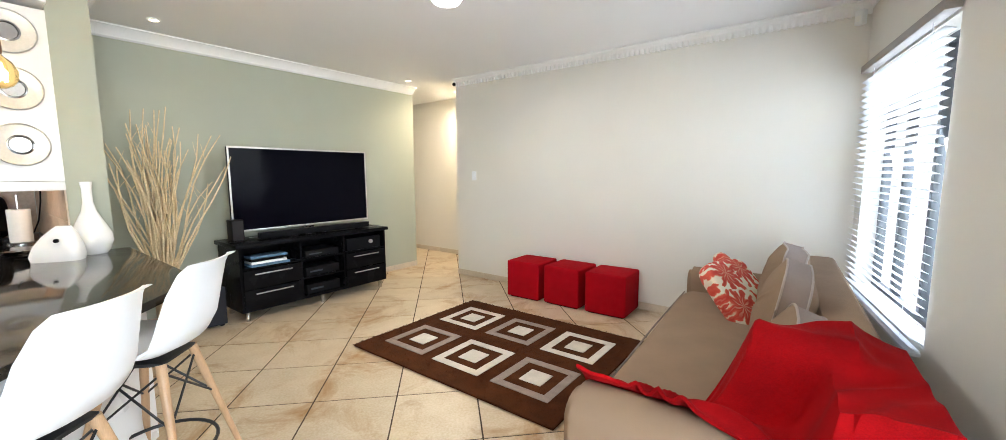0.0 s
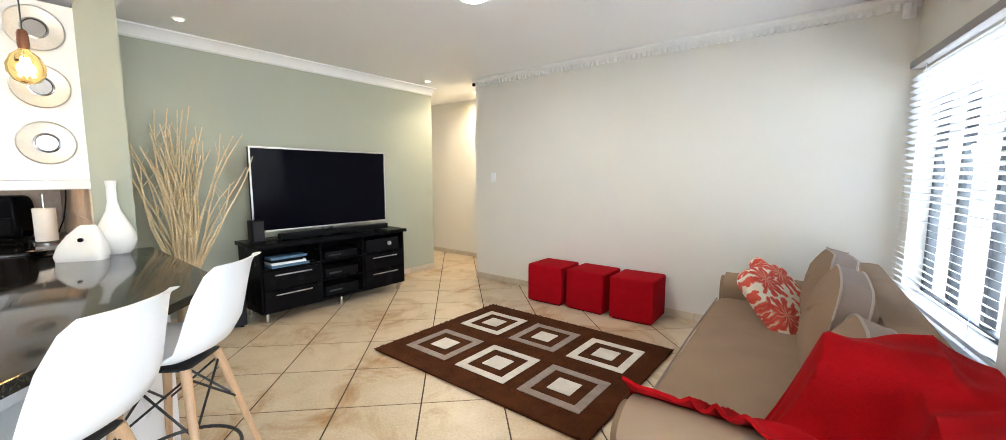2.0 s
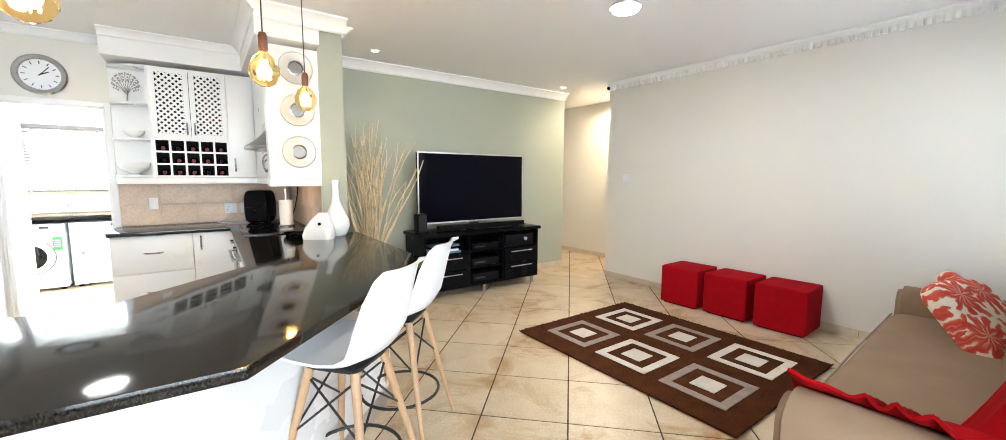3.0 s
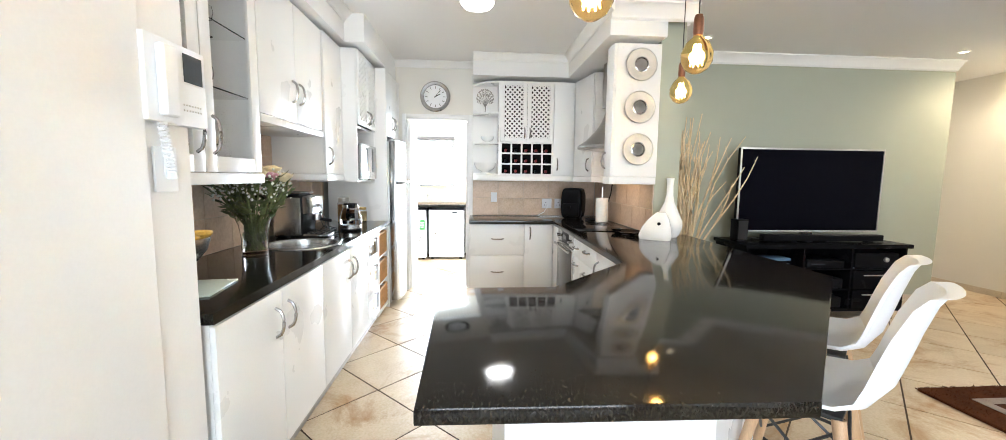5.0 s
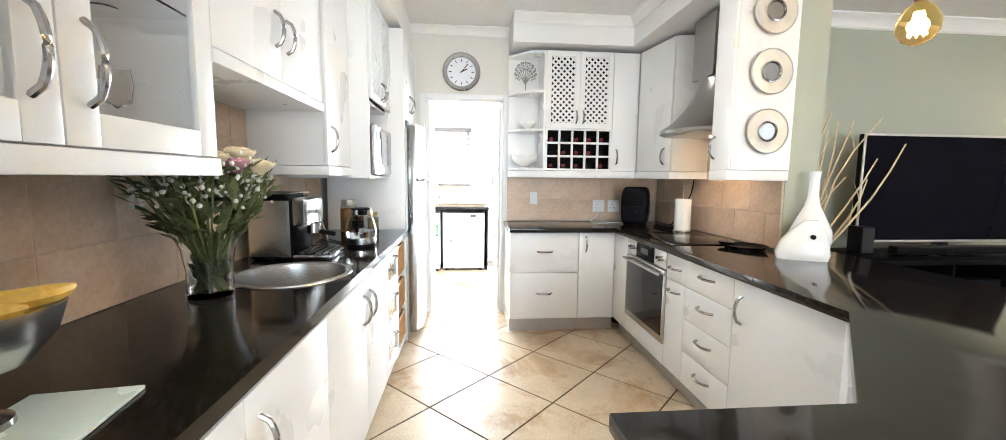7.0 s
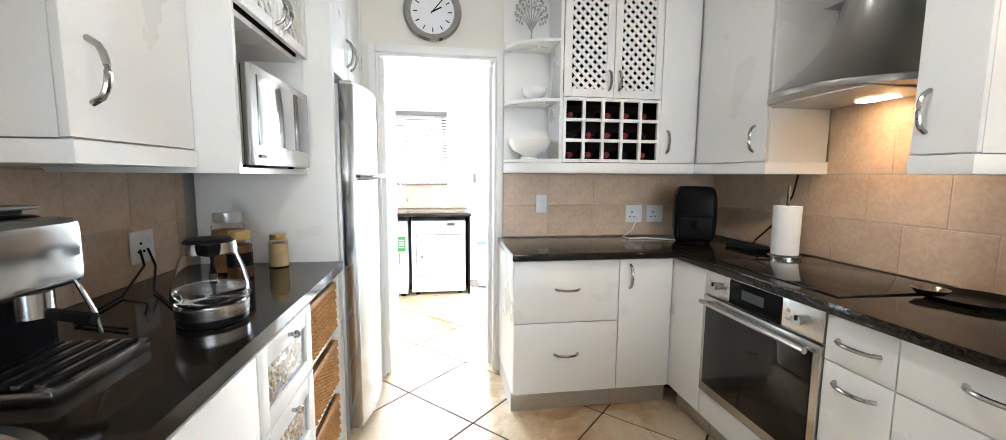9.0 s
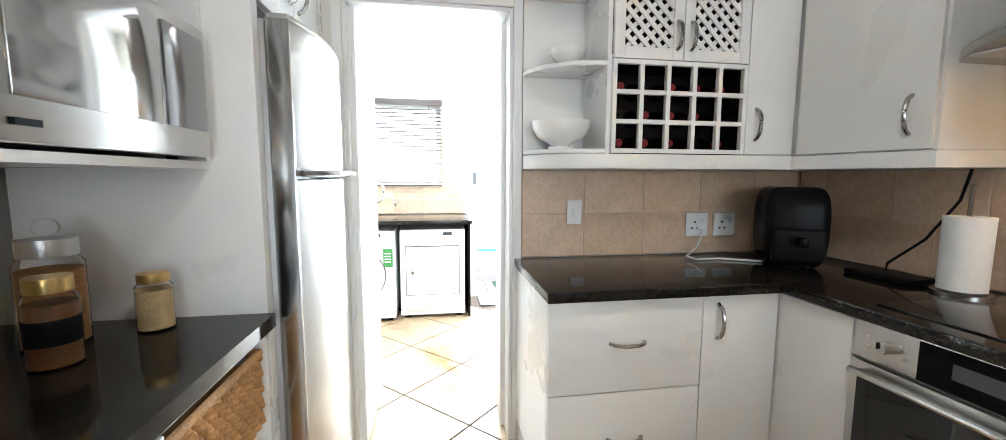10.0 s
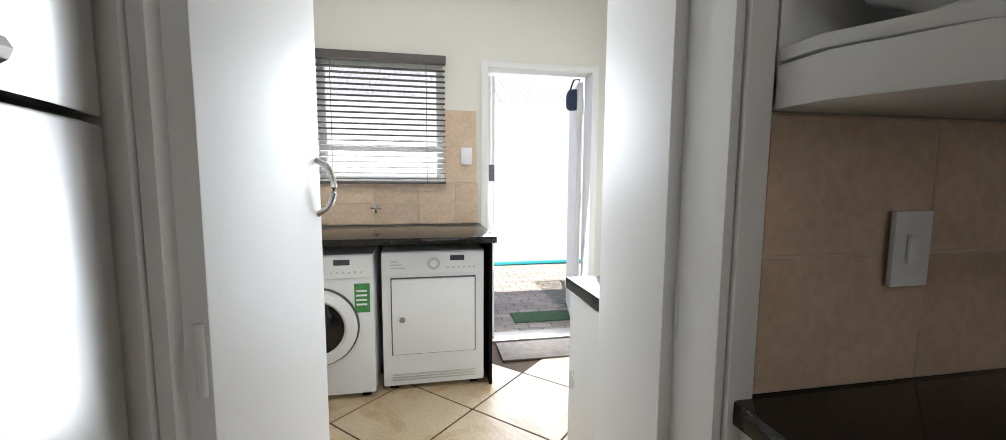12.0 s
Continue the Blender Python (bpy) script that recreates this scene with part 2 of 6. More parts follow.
WARMGLOW = glow("warm_disc", (1.0, 0.80, 0.52), 2.5)
FILAMENT = glow("filament", (1.0, 0.62, 0.22), 24.0)
BLIND = mat("blind_white", (0.80, 0.81, 0.82), 0.45, var=0.03)
_nt = BLIND.node_tree
_tr, _mx = _nt.nodes.new("ShaderNodeBsdfTranslucent"), _nt.nodes.new("ShaderNodeMixShader")
_tr.inputs[0].default_value = (0.85, 0.87, 0.9, 1)
_mx.inputs[0].default_value = 0.4
_nt.links.new(_nt.nodes["Principled BSDF"].outputs[0], _mx.inputs[1])
_nt.links.new(_tr.outputs[0], _mx.inputs[2])
_nt.links.new(_mx.outputs[0], _nt.nodes["Material Output"].inputs[0])
BLINDD = mat("blind_dark", (0.10, 0.085, 0.08), 0.5, var=0.2)
SCREENB = mat("small_screen", (0.05, 0.06, 0.07), 0.15, var=0.1)

# cushion print: coral petals on cream
CUSH = mat("flower_print", (0.72, 0.66, 0.54), 0.9, var=0.08, fine=300, bump=0.3)
_nt = CUSH.node_tree
_tc = _nt.nodes.new("ShaderNodeTexCoord")
_vo = _nt.nodes.new("ShaderNodeTexVoronoi")
_vo.voronoi_dimensions = "2D"
_vo.inputs["Scale"].default_value, _vo.inputs["Randomness"].default_value = 4.6, 0.75
_nt.links.new(_tc.outputs["Object"], _vo.inputs["Vector"])


def calc(kind, a, b=None):
    """One step of arithmetic between sockets or numbers."""
    n = _nt.nodes.new("ShaderNodeMath")
    n.operation = kind
    for k, v in enumerate((a, b)):
        if isinstance(v, (int, float)):
            n.inputs[k].default_value = v
        elif v is not None:
            _nt.links.new(v, n.inputs[k])
    return n.outputs[0]


_off = _nt.nodes.new("ShaderNodeVectorMath")
_off.operation = "SUBTRACT"
_nt.links.new(_tc.outputs["Object"], _off.inputs[0])
_nt.links.new(_vo.outputs["Position"], _off.inputs[1])
_sep = _nt.nodes.new("ShaderNodeSeparateXYZ")
_nt.links.new(_off.outputs[0], _sep.inputs[0])
_wob = _nt.nodes.new("ShaderNodeTexNoise")
_wob.inputs["Scale"].default_value = 16
_nt.links.new(_tc.outputs["Object"], _wob.inputs["Vector"])
_ang = calc("MULTIPLY", calc("ARCTAN2", _sep.outputs[1], _sep.outputs[0]), 9.0)
_ray = calc("SINE", calc("ADD", _ang, calc("MULTIPLY", _wob.outputs[0], 9.0)))
# petals: red rays that break up towards the rim of each flower
_pet = calc("SUBTRACT", calc("ADD", calc("MULTIPLY", _ray, 0.22), 0.60), _vo.outputs["Distance"])
_rp = _nt.nodes.new("ShaderNodeValToRGB")
for _k, (_p, _c) in enumerate(((0.0, (0.72, 0.66, 0.54, 1)), (0.04, (0.66, 0.44, 0.30, 1)), (0.10, (0.60, 0.10, 0.06, 1)), (0.42, (0.50, 0.035, 0.025, 1)), (0.62, (0.66, 0.30, 0.20, 1)))):
    _e = _rp.color_ramp.elements[_k] if _k < 2 else _rp.color_ramp.elements.new(_p)
    _e.position, _e.color = _p, _c
_nt.links.new(_pet, _rp.inputs[0])
_nt.links.new(_rp.outputs[0], _nt.nodes["Principled BSDF"].inputs["Base Color"])


# ---- mesh tools ----
def box(bm, x0, x1, y0, y1, z0, z1, bev=0.0, seg=2, m=None):
    t = Matrix.Translation(((x0 + x1) / 2, (y0 + y1) / 2, (z0 + z1) / 2)) @ Matrix.Diagonal((x1 - x0, y1 - y0, z1 - z0, 1))
    vs = bmesh.ops.create_cube(bm, size=1, matrix=(m @ t) if m else t)["verts"]
    if bev:
        es = list({e for v in vs for e in v.link_edges})
        bmesh.ops.bevel(bm, geom=es, offset=bev, segments=seg, affect="EDGES", profile=0.6)
    return bm


def cyl(bm, c, r, h, axis="z", seg=20, r2=None):
    rot = {"z": Matrix(), "x": Matrix.Rotation(radians(90), 4, "Y"), "y": Matrix.Rotation(radians(-90), 4, "X")}[axis]
    bmesh.ops.create_cone(bm, cap_ends=True, segments=seg, radius1=r, radius2=r if r2 is None else r2, depth=h, matrix=Matrix.Translation(c) @ rot)
    return bm


def ball(bm, c, r, sx=1, sy=1, sz=1, u=14, v=9, m=None):
    t = Matrix.Translation(c) @ Matrix.Diagonal((sx, sy, sz, 1))
    bmesh.ops.create_uvsphere(bm, u_segments=u, v_segments=v, radius=r, matrix=(m @ t) if m else t)
    return bm


def lathe(bm, profile, c=(0, 0, 0), seg=28, m=None, closed=False):
    rings = []
    for r, z in profile:
        ring = []
        for k in range(seg):
            a = 2 * math.pi * k / seg
            p = Vector((c[0] + r * math.cos(a), c[1] + r * math.sin(a), c[2] + z))
            ring.append(bm.verts.new(m @ p if m else p))
        rings.append(ring)
    for a, b in zip(rings, rings[1:] + rings[:1] if closed else rings[1:]):
        for k in range(seg):
            bm.faces.new((a[k], a[(k + 1) % seg], b[(k + 1) % seg], b[k]))
    for ring, flip in () if closed else ((rings[0], True), (rings[-1], False)):
        if (ring[0].co - ring[seg // 2].co).length > 1e-4:
            bm.faces.new(ring[::-1] if flip else ring)
    return bm


def tube(bm, pts, r, seg=8, closed=False, r2=None, flat=1.0):
    pts = [Vector(p) for p in pts]
    n, rings = len(pts), []
    up = Vector((0.013, 0.021, 1)).normalized()
    for k, p in enumerate(pts):
        a = pts[(k - 1) % n] if closed or k else p
        b = pts[(k + 1) % n] if closed or k < n - 1 else p
        d = (b - a).normalized()
        s = d.cross(up)
        s = s.normalized() if s.length > 1e-3 else Vector((1, 0, 0))
        q = s.cross(d).normalized()
        rr = r if r2 is None else r + (r2 - r) * k / max(n - 1, 1)
        rings.append([bm.verts.new(p + rr * (math.cos(t) * s + flat * math.sin(t) * q)) for t in (2 * math.pi * j / seg for j in range(seg))])
    for k in range(n if closed else n - 1):
        a, b = rings[k], rings[(k + 1) % n]
        for j in range(seg):
            bm.faces.new((a[j], a[(j + 1) % seg], b[(j + 1) % seg], b[j]))
    if not closed:
        bm.faces.new(rings[0][::-1])
        bm.faces.new(rings[-1])
    return bm


def prism(bm, poly, z0, z1, bev=0.0):
    a = [bm.verts.new((x, y, z0)) for x, y in poly]
    b = [bm.verts.new((x, y, z1)) for x, y in poly]
    n = len(poly)
    fs = [bm.faces.new(a[::-1]), bm.faces.new(b)]
    for k in range(n):
        fs.append(bm.faces.new((a[k], a[(k + 1) % n], b[(k + 1) % n], b[k])))
    bmesh.ops.recalc_face_normals(bm, faces=fs)
    if bev:
        es = [e for e in fs[0].edges] + [e for e in fs[1].edges]
        bmesh.ops.bevel(bm, geom=es, offset=bev, segments=2, affect="EDGES", profile=0.6)
    return bm


def pillow(bm, c, sx, sy, sz, e=0.42, u=28, v=16, m=None, seed=0.0, rough=0.0):
    """A cushion: a rounded block with soft edges and light rumples."""
    def pw(t, k):
        return math.copysign(abs(t) ** k, t)
    rings = []
    for i in range(v + 1):
        ph = -math.pi / 2 + math.pi * i / v
        ring = []
        for j in range(u):
            th = 2 * math.pi * j / u
            p = Vector((sx * pw(math.cos(ph), e) * pw(math.cos(th), e), sy * pw(math.cos(ph), e) * pw(math.sin(th), e), sz * pw(math.sin(ph), 0.75)))
            if rough:
                p += p.normalized() * rough * noise.noise(p * 7 + Vector((seed, seed, 0)))
            p += Vector(c)
            ring.append(bm.verts.new(m @ p if m else p))
        rings.append(ring)
    for a, b in zip(rings, rings[1:]):
        for j in range(u):
            bm.faces.new((a[j], a[(j + 1) % u], b[(j + 1) % u], b[j]))
    bmesh.ops.remove_doubles(bm, verts=bm.verts[:], dist=1e-4)
    return bm


def mesh_of(name, bm, material, smooth=True):
    me = bpy.data.meshes.new(name)
    bmesh.ops.recalc_face_normals(bm, faces=bm.faces[:])
    bm.to_mesh(me)
    bm.free()
    me.materials.append(material)
    if smooth:
        me.polygons.foreach_set("use_smooth", [True] * len(me.polygons))
        me.set_sharp_from_angle(angle=radians(35))
    return me


def part(name, bm, material, parent=None, label="", at=None):
    ob = new(name, mesh_of(name, bm, material))
    if parent is not None:
        ob.parent = parent
    if at is not None:
        ob.matrix_local = at
    return tagged(ob, label)


def thing(name, m, label, category, group=""):
    ob = new(name)
    ob.empty_display_size = 0.1
    ob.matrix_world = m
    return tagged(ob, label, category, group)


def single(name, bm, material, label, category, m=None, group="", kind=""):
    ob = new(name, mesh_of(name, bm, material))
    if m is not None:
        ob.matrix_world = m
    return tagged(ob, label, category, group, kind)


def structure(name, bm, material, label=""):
    return tagged(new(name, mesh_of(name, bm, material)), label, kind="structure")


def B():
    return bmesh.new()


def wall_line(name, a, b, thick, z0, z1, material, holes=(), label=""):
    """A wall whose face runs from a to b, with its body to the left of that way; holes: (s0, s1, z0, z1) along it."""
    a, b = Vector((*a, 0)), Vector((*b, 0))
    length, ang = (b - a).length, math.atan2(b.y - a.y, b.x - a.x)
    m = Matrix.Translation(a) @ Matrix.Rotation(ang, 4, "Z")
    bm = B()
    cuts = sorted({0.0, length, *(h[0] for h in holes), *(h[1] for h in holes)})
    for s0, s1 in zip(cuts, cuts[1:]):
        spans, z = [], z0
        for h in sorted((h for h in holes if h[0] <= s0 + 1e-6 and h[1] >= s1 - 1e-6), key=lambda h: h[2]):
            spans.append((z, h[2]))
            z = h[3]
        spans.append((z, z1))
        for za, zb in spans:
            if zb - za > 0.005:
                box(bm, s0, s1, 0, thick, za, zb)
    bmesh.ops.remove_doubles(bm, verts=bm.verts[:], dist=1e-4)
    ob = structure(name, bm, material, label)
    ob.matrix_world = m
    return ob


# ---- structure ----
H = 2.65
structure("ceiling", box(B(), -7.83, 3.2, -2.9, 5.4, H, H + 0.12), CEIL, "plain white painted ceiling")

wall_line("wall_kitchen_left", (-1.66, -2.578), (-5.24, -2.578), 0.15, -0.05, H, PAINT, label="cream painted kitchen wall behind the sink run")
_bm = box(B(), -1.66, -1.475, -2.74, -1.945, -0.05, H)
box(_bm, -1.475, 3.2, -2.74, -1.925, -0.05, H, 0.012)
structure("wall_nib", _bm, DOORW, "white painted wall at the end of the sink run")
back_wall = wall_line("wall_kitchen_back", (-5.24, -2.74), (-5.24, 0.585), 0.14, -0.05, H, PAINT, holes=((0.88, 1.606, -0.05, 2.018),), label="cream wall with the doorway to the laundry")
divider = structure("wall_divider", box(B(), -5.24, -3.60, 0.385, 0.585, -0.05, H), SAGE, "short sage green wall between kitchen and living room")
wall_line("wall_television", (-4.60, 0.585), (-4.60, 4.15), 0.16, -0.05, H, SAGE, label="sage green painted living room wall")
structure("wall_hall_near", box(B(), -6.6, -4.76, 3.99, 4.15, -0.05, H), PAINT, "cream passage wall")
structure("wall_hall_end", box(B(), -6.6, -3.4, 5.15, 5.3, -0.05, H), PAINT, "cream wall at the end of the passage")
structure("wall_hall_close", box(B(), -6.75, -6.6, 3.99, 5.3, -0.05, H), PAINT, "cream passage wall")
_bm = prism(B(), [(-3.71, 4.14), (-3.56, 4.14), (-3.56, 5.15), (-3.71, 5.15)], -0.05, H)
structure("wall_hall_side", _bm, PAINT, "cream passage wall")
wall_line("wall_living_right", (-3.56, 4.14), (0.75, 4.14), 0.16, -0.05, H, PAINT, label="plain cream living room wall")
wall_line("wall_window", (0.49, 4.14), (0.93, 1.0), 0.20, -0.05, H, PAINT, holes=((0.17, 1.50, 0.57, 2.10),), label="cream wall with the blind-covered window")
wall_line("wall_dining_side", (0.93, 1.0), (3.2, 1.0), 0.15, -0.05, H, PAINT, label="cream dining room wall")
wall_line("wall_dining_end", (3.0, 1.0), (3.0, -1.9), 0.2, -0.05, H, PAINT, holes=((0.5, 2.7, 0.10, 2.25),), label="cream wall with a wide window")
# laundry
structure("wall_laundry_left", box(B(), -7.66, -5.38, -2.62, -2.50, -0.05, H), PAINT, "cream laundry wall")
structure("wall_laundry_right", box(B(), -7.66, -5.38, -0.20, -0.08, -0.05, H), PAINT, "cream laundry wall")
laundry_wall = wall_line("wall_laundry_back", (-7.66, -2.62), (-7.66, -0.08), 0.15, -0.05, H, PAINT, holes=((0.37, 1.19, 1.19, 2.0), (1.475, 2.305, -0.05, 2.01)), label="cream laundry wall with window and back door")

# bulkheads over the wall units
_bm = box(B(), -5.24, -1.69, -2.578, -2.13, 2.43, H)
box(_bm, -5.24, -3.88, -2.13, -1.97, 2.43, H)
box(_bm, -5.24, -4.86, -1.09, 0.385, 2.43, H)
box(_bm, -4.86, -3.50, -0.06, 0.385, 2.43, H)
structure("bulkhead", _bm, CEIL, "white boxed bulkhead above the wall cabinets")


def cornice(name, a, b, drop, out, dentils=False):
    a, b = Vector((*a, 0)), Vector((*b, 0))
    length = (b - a).length
    bm = B()
    prof = [(0.0, H), (-out, H), (-out, H - 0.12 * drop), (-0.72 * out, H - 0.22 * drop), (-0.55 * out, H - 0.45 * drop), (-0.28 * out, H - 0.70 * drop), (-0.24 * out, H - 0.88 * drop), (-0.1 * out, H - drop), (0, H - drop)]
    r0 = [bm.verts.new((0, y, z)) for y, z in prof]
    r1 = [bm.verts.new((length, y, z)) for y, z in prof]
    n = len(prof)
    for k in range(n):
        bm.faces.new((r0[k], r0[(k + 1) % n], r1[(k + 1) % n], r1[k]))
    bm.faces.new(r0[::-1])
    bm.faces.new(r1)
    if dentils:
        for k in range(int(length / 0.05)):
            box(bm, 0.01 + 0.05 * k, 0.035 + 0.05 * k, -0.55 * out, -0.1 * out, H - drop - 0.012, H - 0.55 * drop)
    ob = structure(name, bm, TRIM, "white moulded plaster cornice")
    ob.matrix_world = Matrix.Translation(a) @ Matrix.Rotation(math.atan2(b.y - a.y, b.x - a.x), 4, "Z")


cornice("cornice_television", (-4.60, 0.585), (-4.60, 4.15), 0.10, 0.10)
cornice("cornice_right", (-3.71, 4.14), (0.49, 4.14), 0.085, 0.07, True)
cornice("cornice_window", (0.49, 4.14), (0.93, 1.0), 0.05, 0.05)
cornice("cornice_divider_end", (-3.50, -0.06), (-3.50, 0.585), 0.11, 0.10)
cornice("cornice_bulkhead_right", (-4.86, -0.06), (-3.42, -0.06), 0.07, 0.07)
cornice("cornice_bulkhead_back", (-4.86, -1.09), (-4.86, -0.06), 0.07, 0.07)
cornice("cornice_bulkhead_left", (-1.69, -2.13), (-5.24, -2.13), 0.07, 0.07)
cornice("cornice_back", (-5.24, -1.97), (-5.24, -1.09), 0.07, 0.07)
cornice("cornice_divider", (-3.60, 0.585), (-4.60, 0.585), 0.10, 0.10)

# kitchen doorway: frame and leaves folded back
door = structure("door_1", box(B(), -5.392, -5.232, -1.859, -1.842, 0.0, 1.999, 0.002), DOORW, "white door frame to the laundry")
part("jamb", box(B(), -5.392, -5.232, -1.150, -1.135, 0.0, 1.999, 0.002), DOORW, door)
part("head", box(B(), -5.392, -5.232, -1.859, -1.135, 2.0, 2.017, 0.002), DOORW, door)
part("architrave", box(B(), -5.2395, -5.222, -1.134, -1.093, 0.0, 2.063, 0.004), DOORW, door)
part("architrave", box(B(), -5.2395, -5.222, -1.90, -1.860, 0.0, 2.063, 0.004), DOORW, door)
part("architrave", box(B(), -5.2395, -5.222, -1.860, -1.134, 2.018, 2.063, 0.004), DOORW, door)


def bow(bm, c, length, out, vertical, r=0.006):
    """A bow handle standing off its door towards -y."""
    pts = []
    for k in range(11):
        t = -1 + 2 * k / 10
        off = -out * (1 - t * t) ** 0.5
        pts.append((c[0], c[1] + off, c[2] + t * length / 2) if vertical else (c[0] + t * length / 2, c[1] + off, c[2]))
    return tube(bm, pts, r, 8, flat=0.9)


def leaf(name, m, w, label, handle):
    t = thing(name, m, label, "door")
    panel = part("panel", box(B(), 0, w, -0.018, 0.018, 0.01, 1.99, 0.003), DOORW, t)
    if handle:
        part("handle", bow(B(), (w - 0.05, -0.018, 1.21), 0.15, 0.04, True, 0.008), STEEL, panel, "satin steel bow handle")
    for z in (0.25, 1.0, 1.75):
        part("hinge", cyl(B(), (-0.004, -0.008, z), 0.006, 0.09), DOORW, t)
    return t


leaf("folding_door", pose(-5.26, -1.832, 0, 0, 0, 180), 0.56, "open white flush door leaf with a steel bow handle", False)
part("handle", bow(B(), (-5.78, -1.814, 1.195), 0.13, -0.04, True, 0.008), STEEL, bpy.data.objects["folding_door"].children[0], "satin steel bow handle").matrix_parent_inverse = bpy.data.objects["folding_door"].matrix_world.inverted()
leaf("folding_door", pose(-5.335, -1.155, 0, 0, 0, 176), 0.30, "open white flush door leaf beside the doorway", False)


# ---- kitchen units ----
def handle_on(parent, x, z, way, y=-0.02, length=0.13):
    part("handle", bow(B(), (x, y, z), length, 0.034, way == "v", 0.0078), CHROME, parent, "curved chrome bow handle")


def boards(bm, w, d, z0, z1, t=0.018, shelves=()):
    box(bm, 0, t, 0, d, z0, z1)
    box(bm, w - t, w, 0, d, z0, z1)
    box(bm, t, w - t, 0, d, z0, z0 + t)
    box(bm, t, w - t, 0, d, z1 - t, z1)
    box(bm, t, w - t, d - t, d, z0 + t, z1 - t)
    for z in shelves:
        box(bm, t, w - t, 0.02, d - t, z, z + t)
    return bm


def carcass(parent, w, d, z0, z1, t=0.018, shelves=()):
    """Separate boards of an open cabinet."""
    part("side_board", box(B(), 0, t, 0, d, z0, z1), WHITE, parent)
    part("side_board", box(B(), w - t, w, 0, d, z0, z1), WHITE, parent)
    part("bottom_board", box(B(), t, w - t, 0, d, z0, z0 + t), WHITE, parent)
    part("top_board", box(B(), t, w - t, 0, d, z1 - t, z1), WHITE, parent)
    part("back_board", box(B(), t, w - t, d - t, d, z0 + t, z1 - t), WHITE, parent)
    for z in shelves:
        part("shelf", box(B(), t, w - t, 0.02, d - t, z, z + t), WHITE, parent)


def base_unit(m, w, d, fronts, label, group="base cabinets", top=0.858):
    """fronts: kind, x0, x1, z0, z1, handle x, handle z, handle way."""
    t = thing("base_cabinet", m, label, "cabinet", group)
    part("body", box(B(), 0.001, w - 0.001, 0.0, d, 0.12, top), WHITE, t)
    part("plinth", box(B(), 0.001, w - 0.001, 0.05, d, 0.0, 0.119), ALU, t, "brushed aluminium plinth")
    for kind, x0, x1, z0, z1, hx, hz, way in fronts:
        f = part(kind, box(B(), x0 + 0.0018, x1 - 0.0018, -0.02, -0.0005, z0 + 0.0018, z1 - 0.0018, 0.003), WHITE, t)
        if way:
            handle_on(f, hx, hz, way)
    return t


def R(x, y):
    return pose(x, y, 0)


def L(x, y):
    return pose(x, y, 0, 0, 0, 180)


def K(x, y):
    return pose(x, y, 0, 0, 0, 90)


YR, YL, XK = -0.207, -1.947, -4.69
# hob run
base_unit(R(-4.69, YR), 0.297, 0.585, [("door", 0, 0.297, 0.13, 0.855, 0, 0, "")], "plain white corner base panel beside the oven")
base_unit(R(-3.76, YR), 0.22, 0.585, [("drawer", 0, 0.22, 0.70, 0.855, 0.11, 0.78, "h"), ("door", 0, 0.22, 0.13, 0.70, 0.11, 0.64, "h")], "narrow white base cabinet with a drawer")
_four = [(0.70, 0.855), (0.515, 0.70), (0.325, 0.515), (0.13, 0.325)]
base_unit(R(-3.54, YR), 0.43, 0.585, [("drawer", 0, 0.43, a, b, 0.215, (a + b) / 2 + 0.02, "h") for a, b in _four], "white base cabinet with four drawers")
base_unit(R(-3.11, YR), 0.58, 0.585, [("door", 0, 0.58, 0.13, 0.855, 0.06, 0.72, "v")], "white base cabinet with one door")
# end run below the wine rack
base_unit(K(XK, -1.113), 0.575, 0.545, [("drawer", 0, 0.575, 0.52, 0.855, 0.288, 0.70, "h"), ("drawer", 0, 0.575, 0.13, 0.52, 0.288, 0.345, "h")], "white base cabinet with two deep drawers")
base_unit(K(XK, -0.538), 0.33, 0.545, [("door", 0, 0.308, 0.13, 0.855, 0.06, 0.76, "v")], "white base cabinet with one narrow door")
# sink run
base_unit(L(-1.70, YL), 0.97, 0.60, [("door", 0, 0.47, 0.13, 0.855, 0.41, 0.72, "v"), ("door", 0.47, 0.97, 0.13, 0.855, 0.53, 0.72, "v")], "white double door base cabinet")
base_unit(L(-2.67, YL), 0.985, 0.60, [("door", 0, 0.53, 0.13, 0.855, 0.475, 0.72, "v"), ("door", 0.53, 0.985, 0.13, 0.855, 0.585, 0.72, "v")], "white double door base cabinet below the sink", top=0.66)

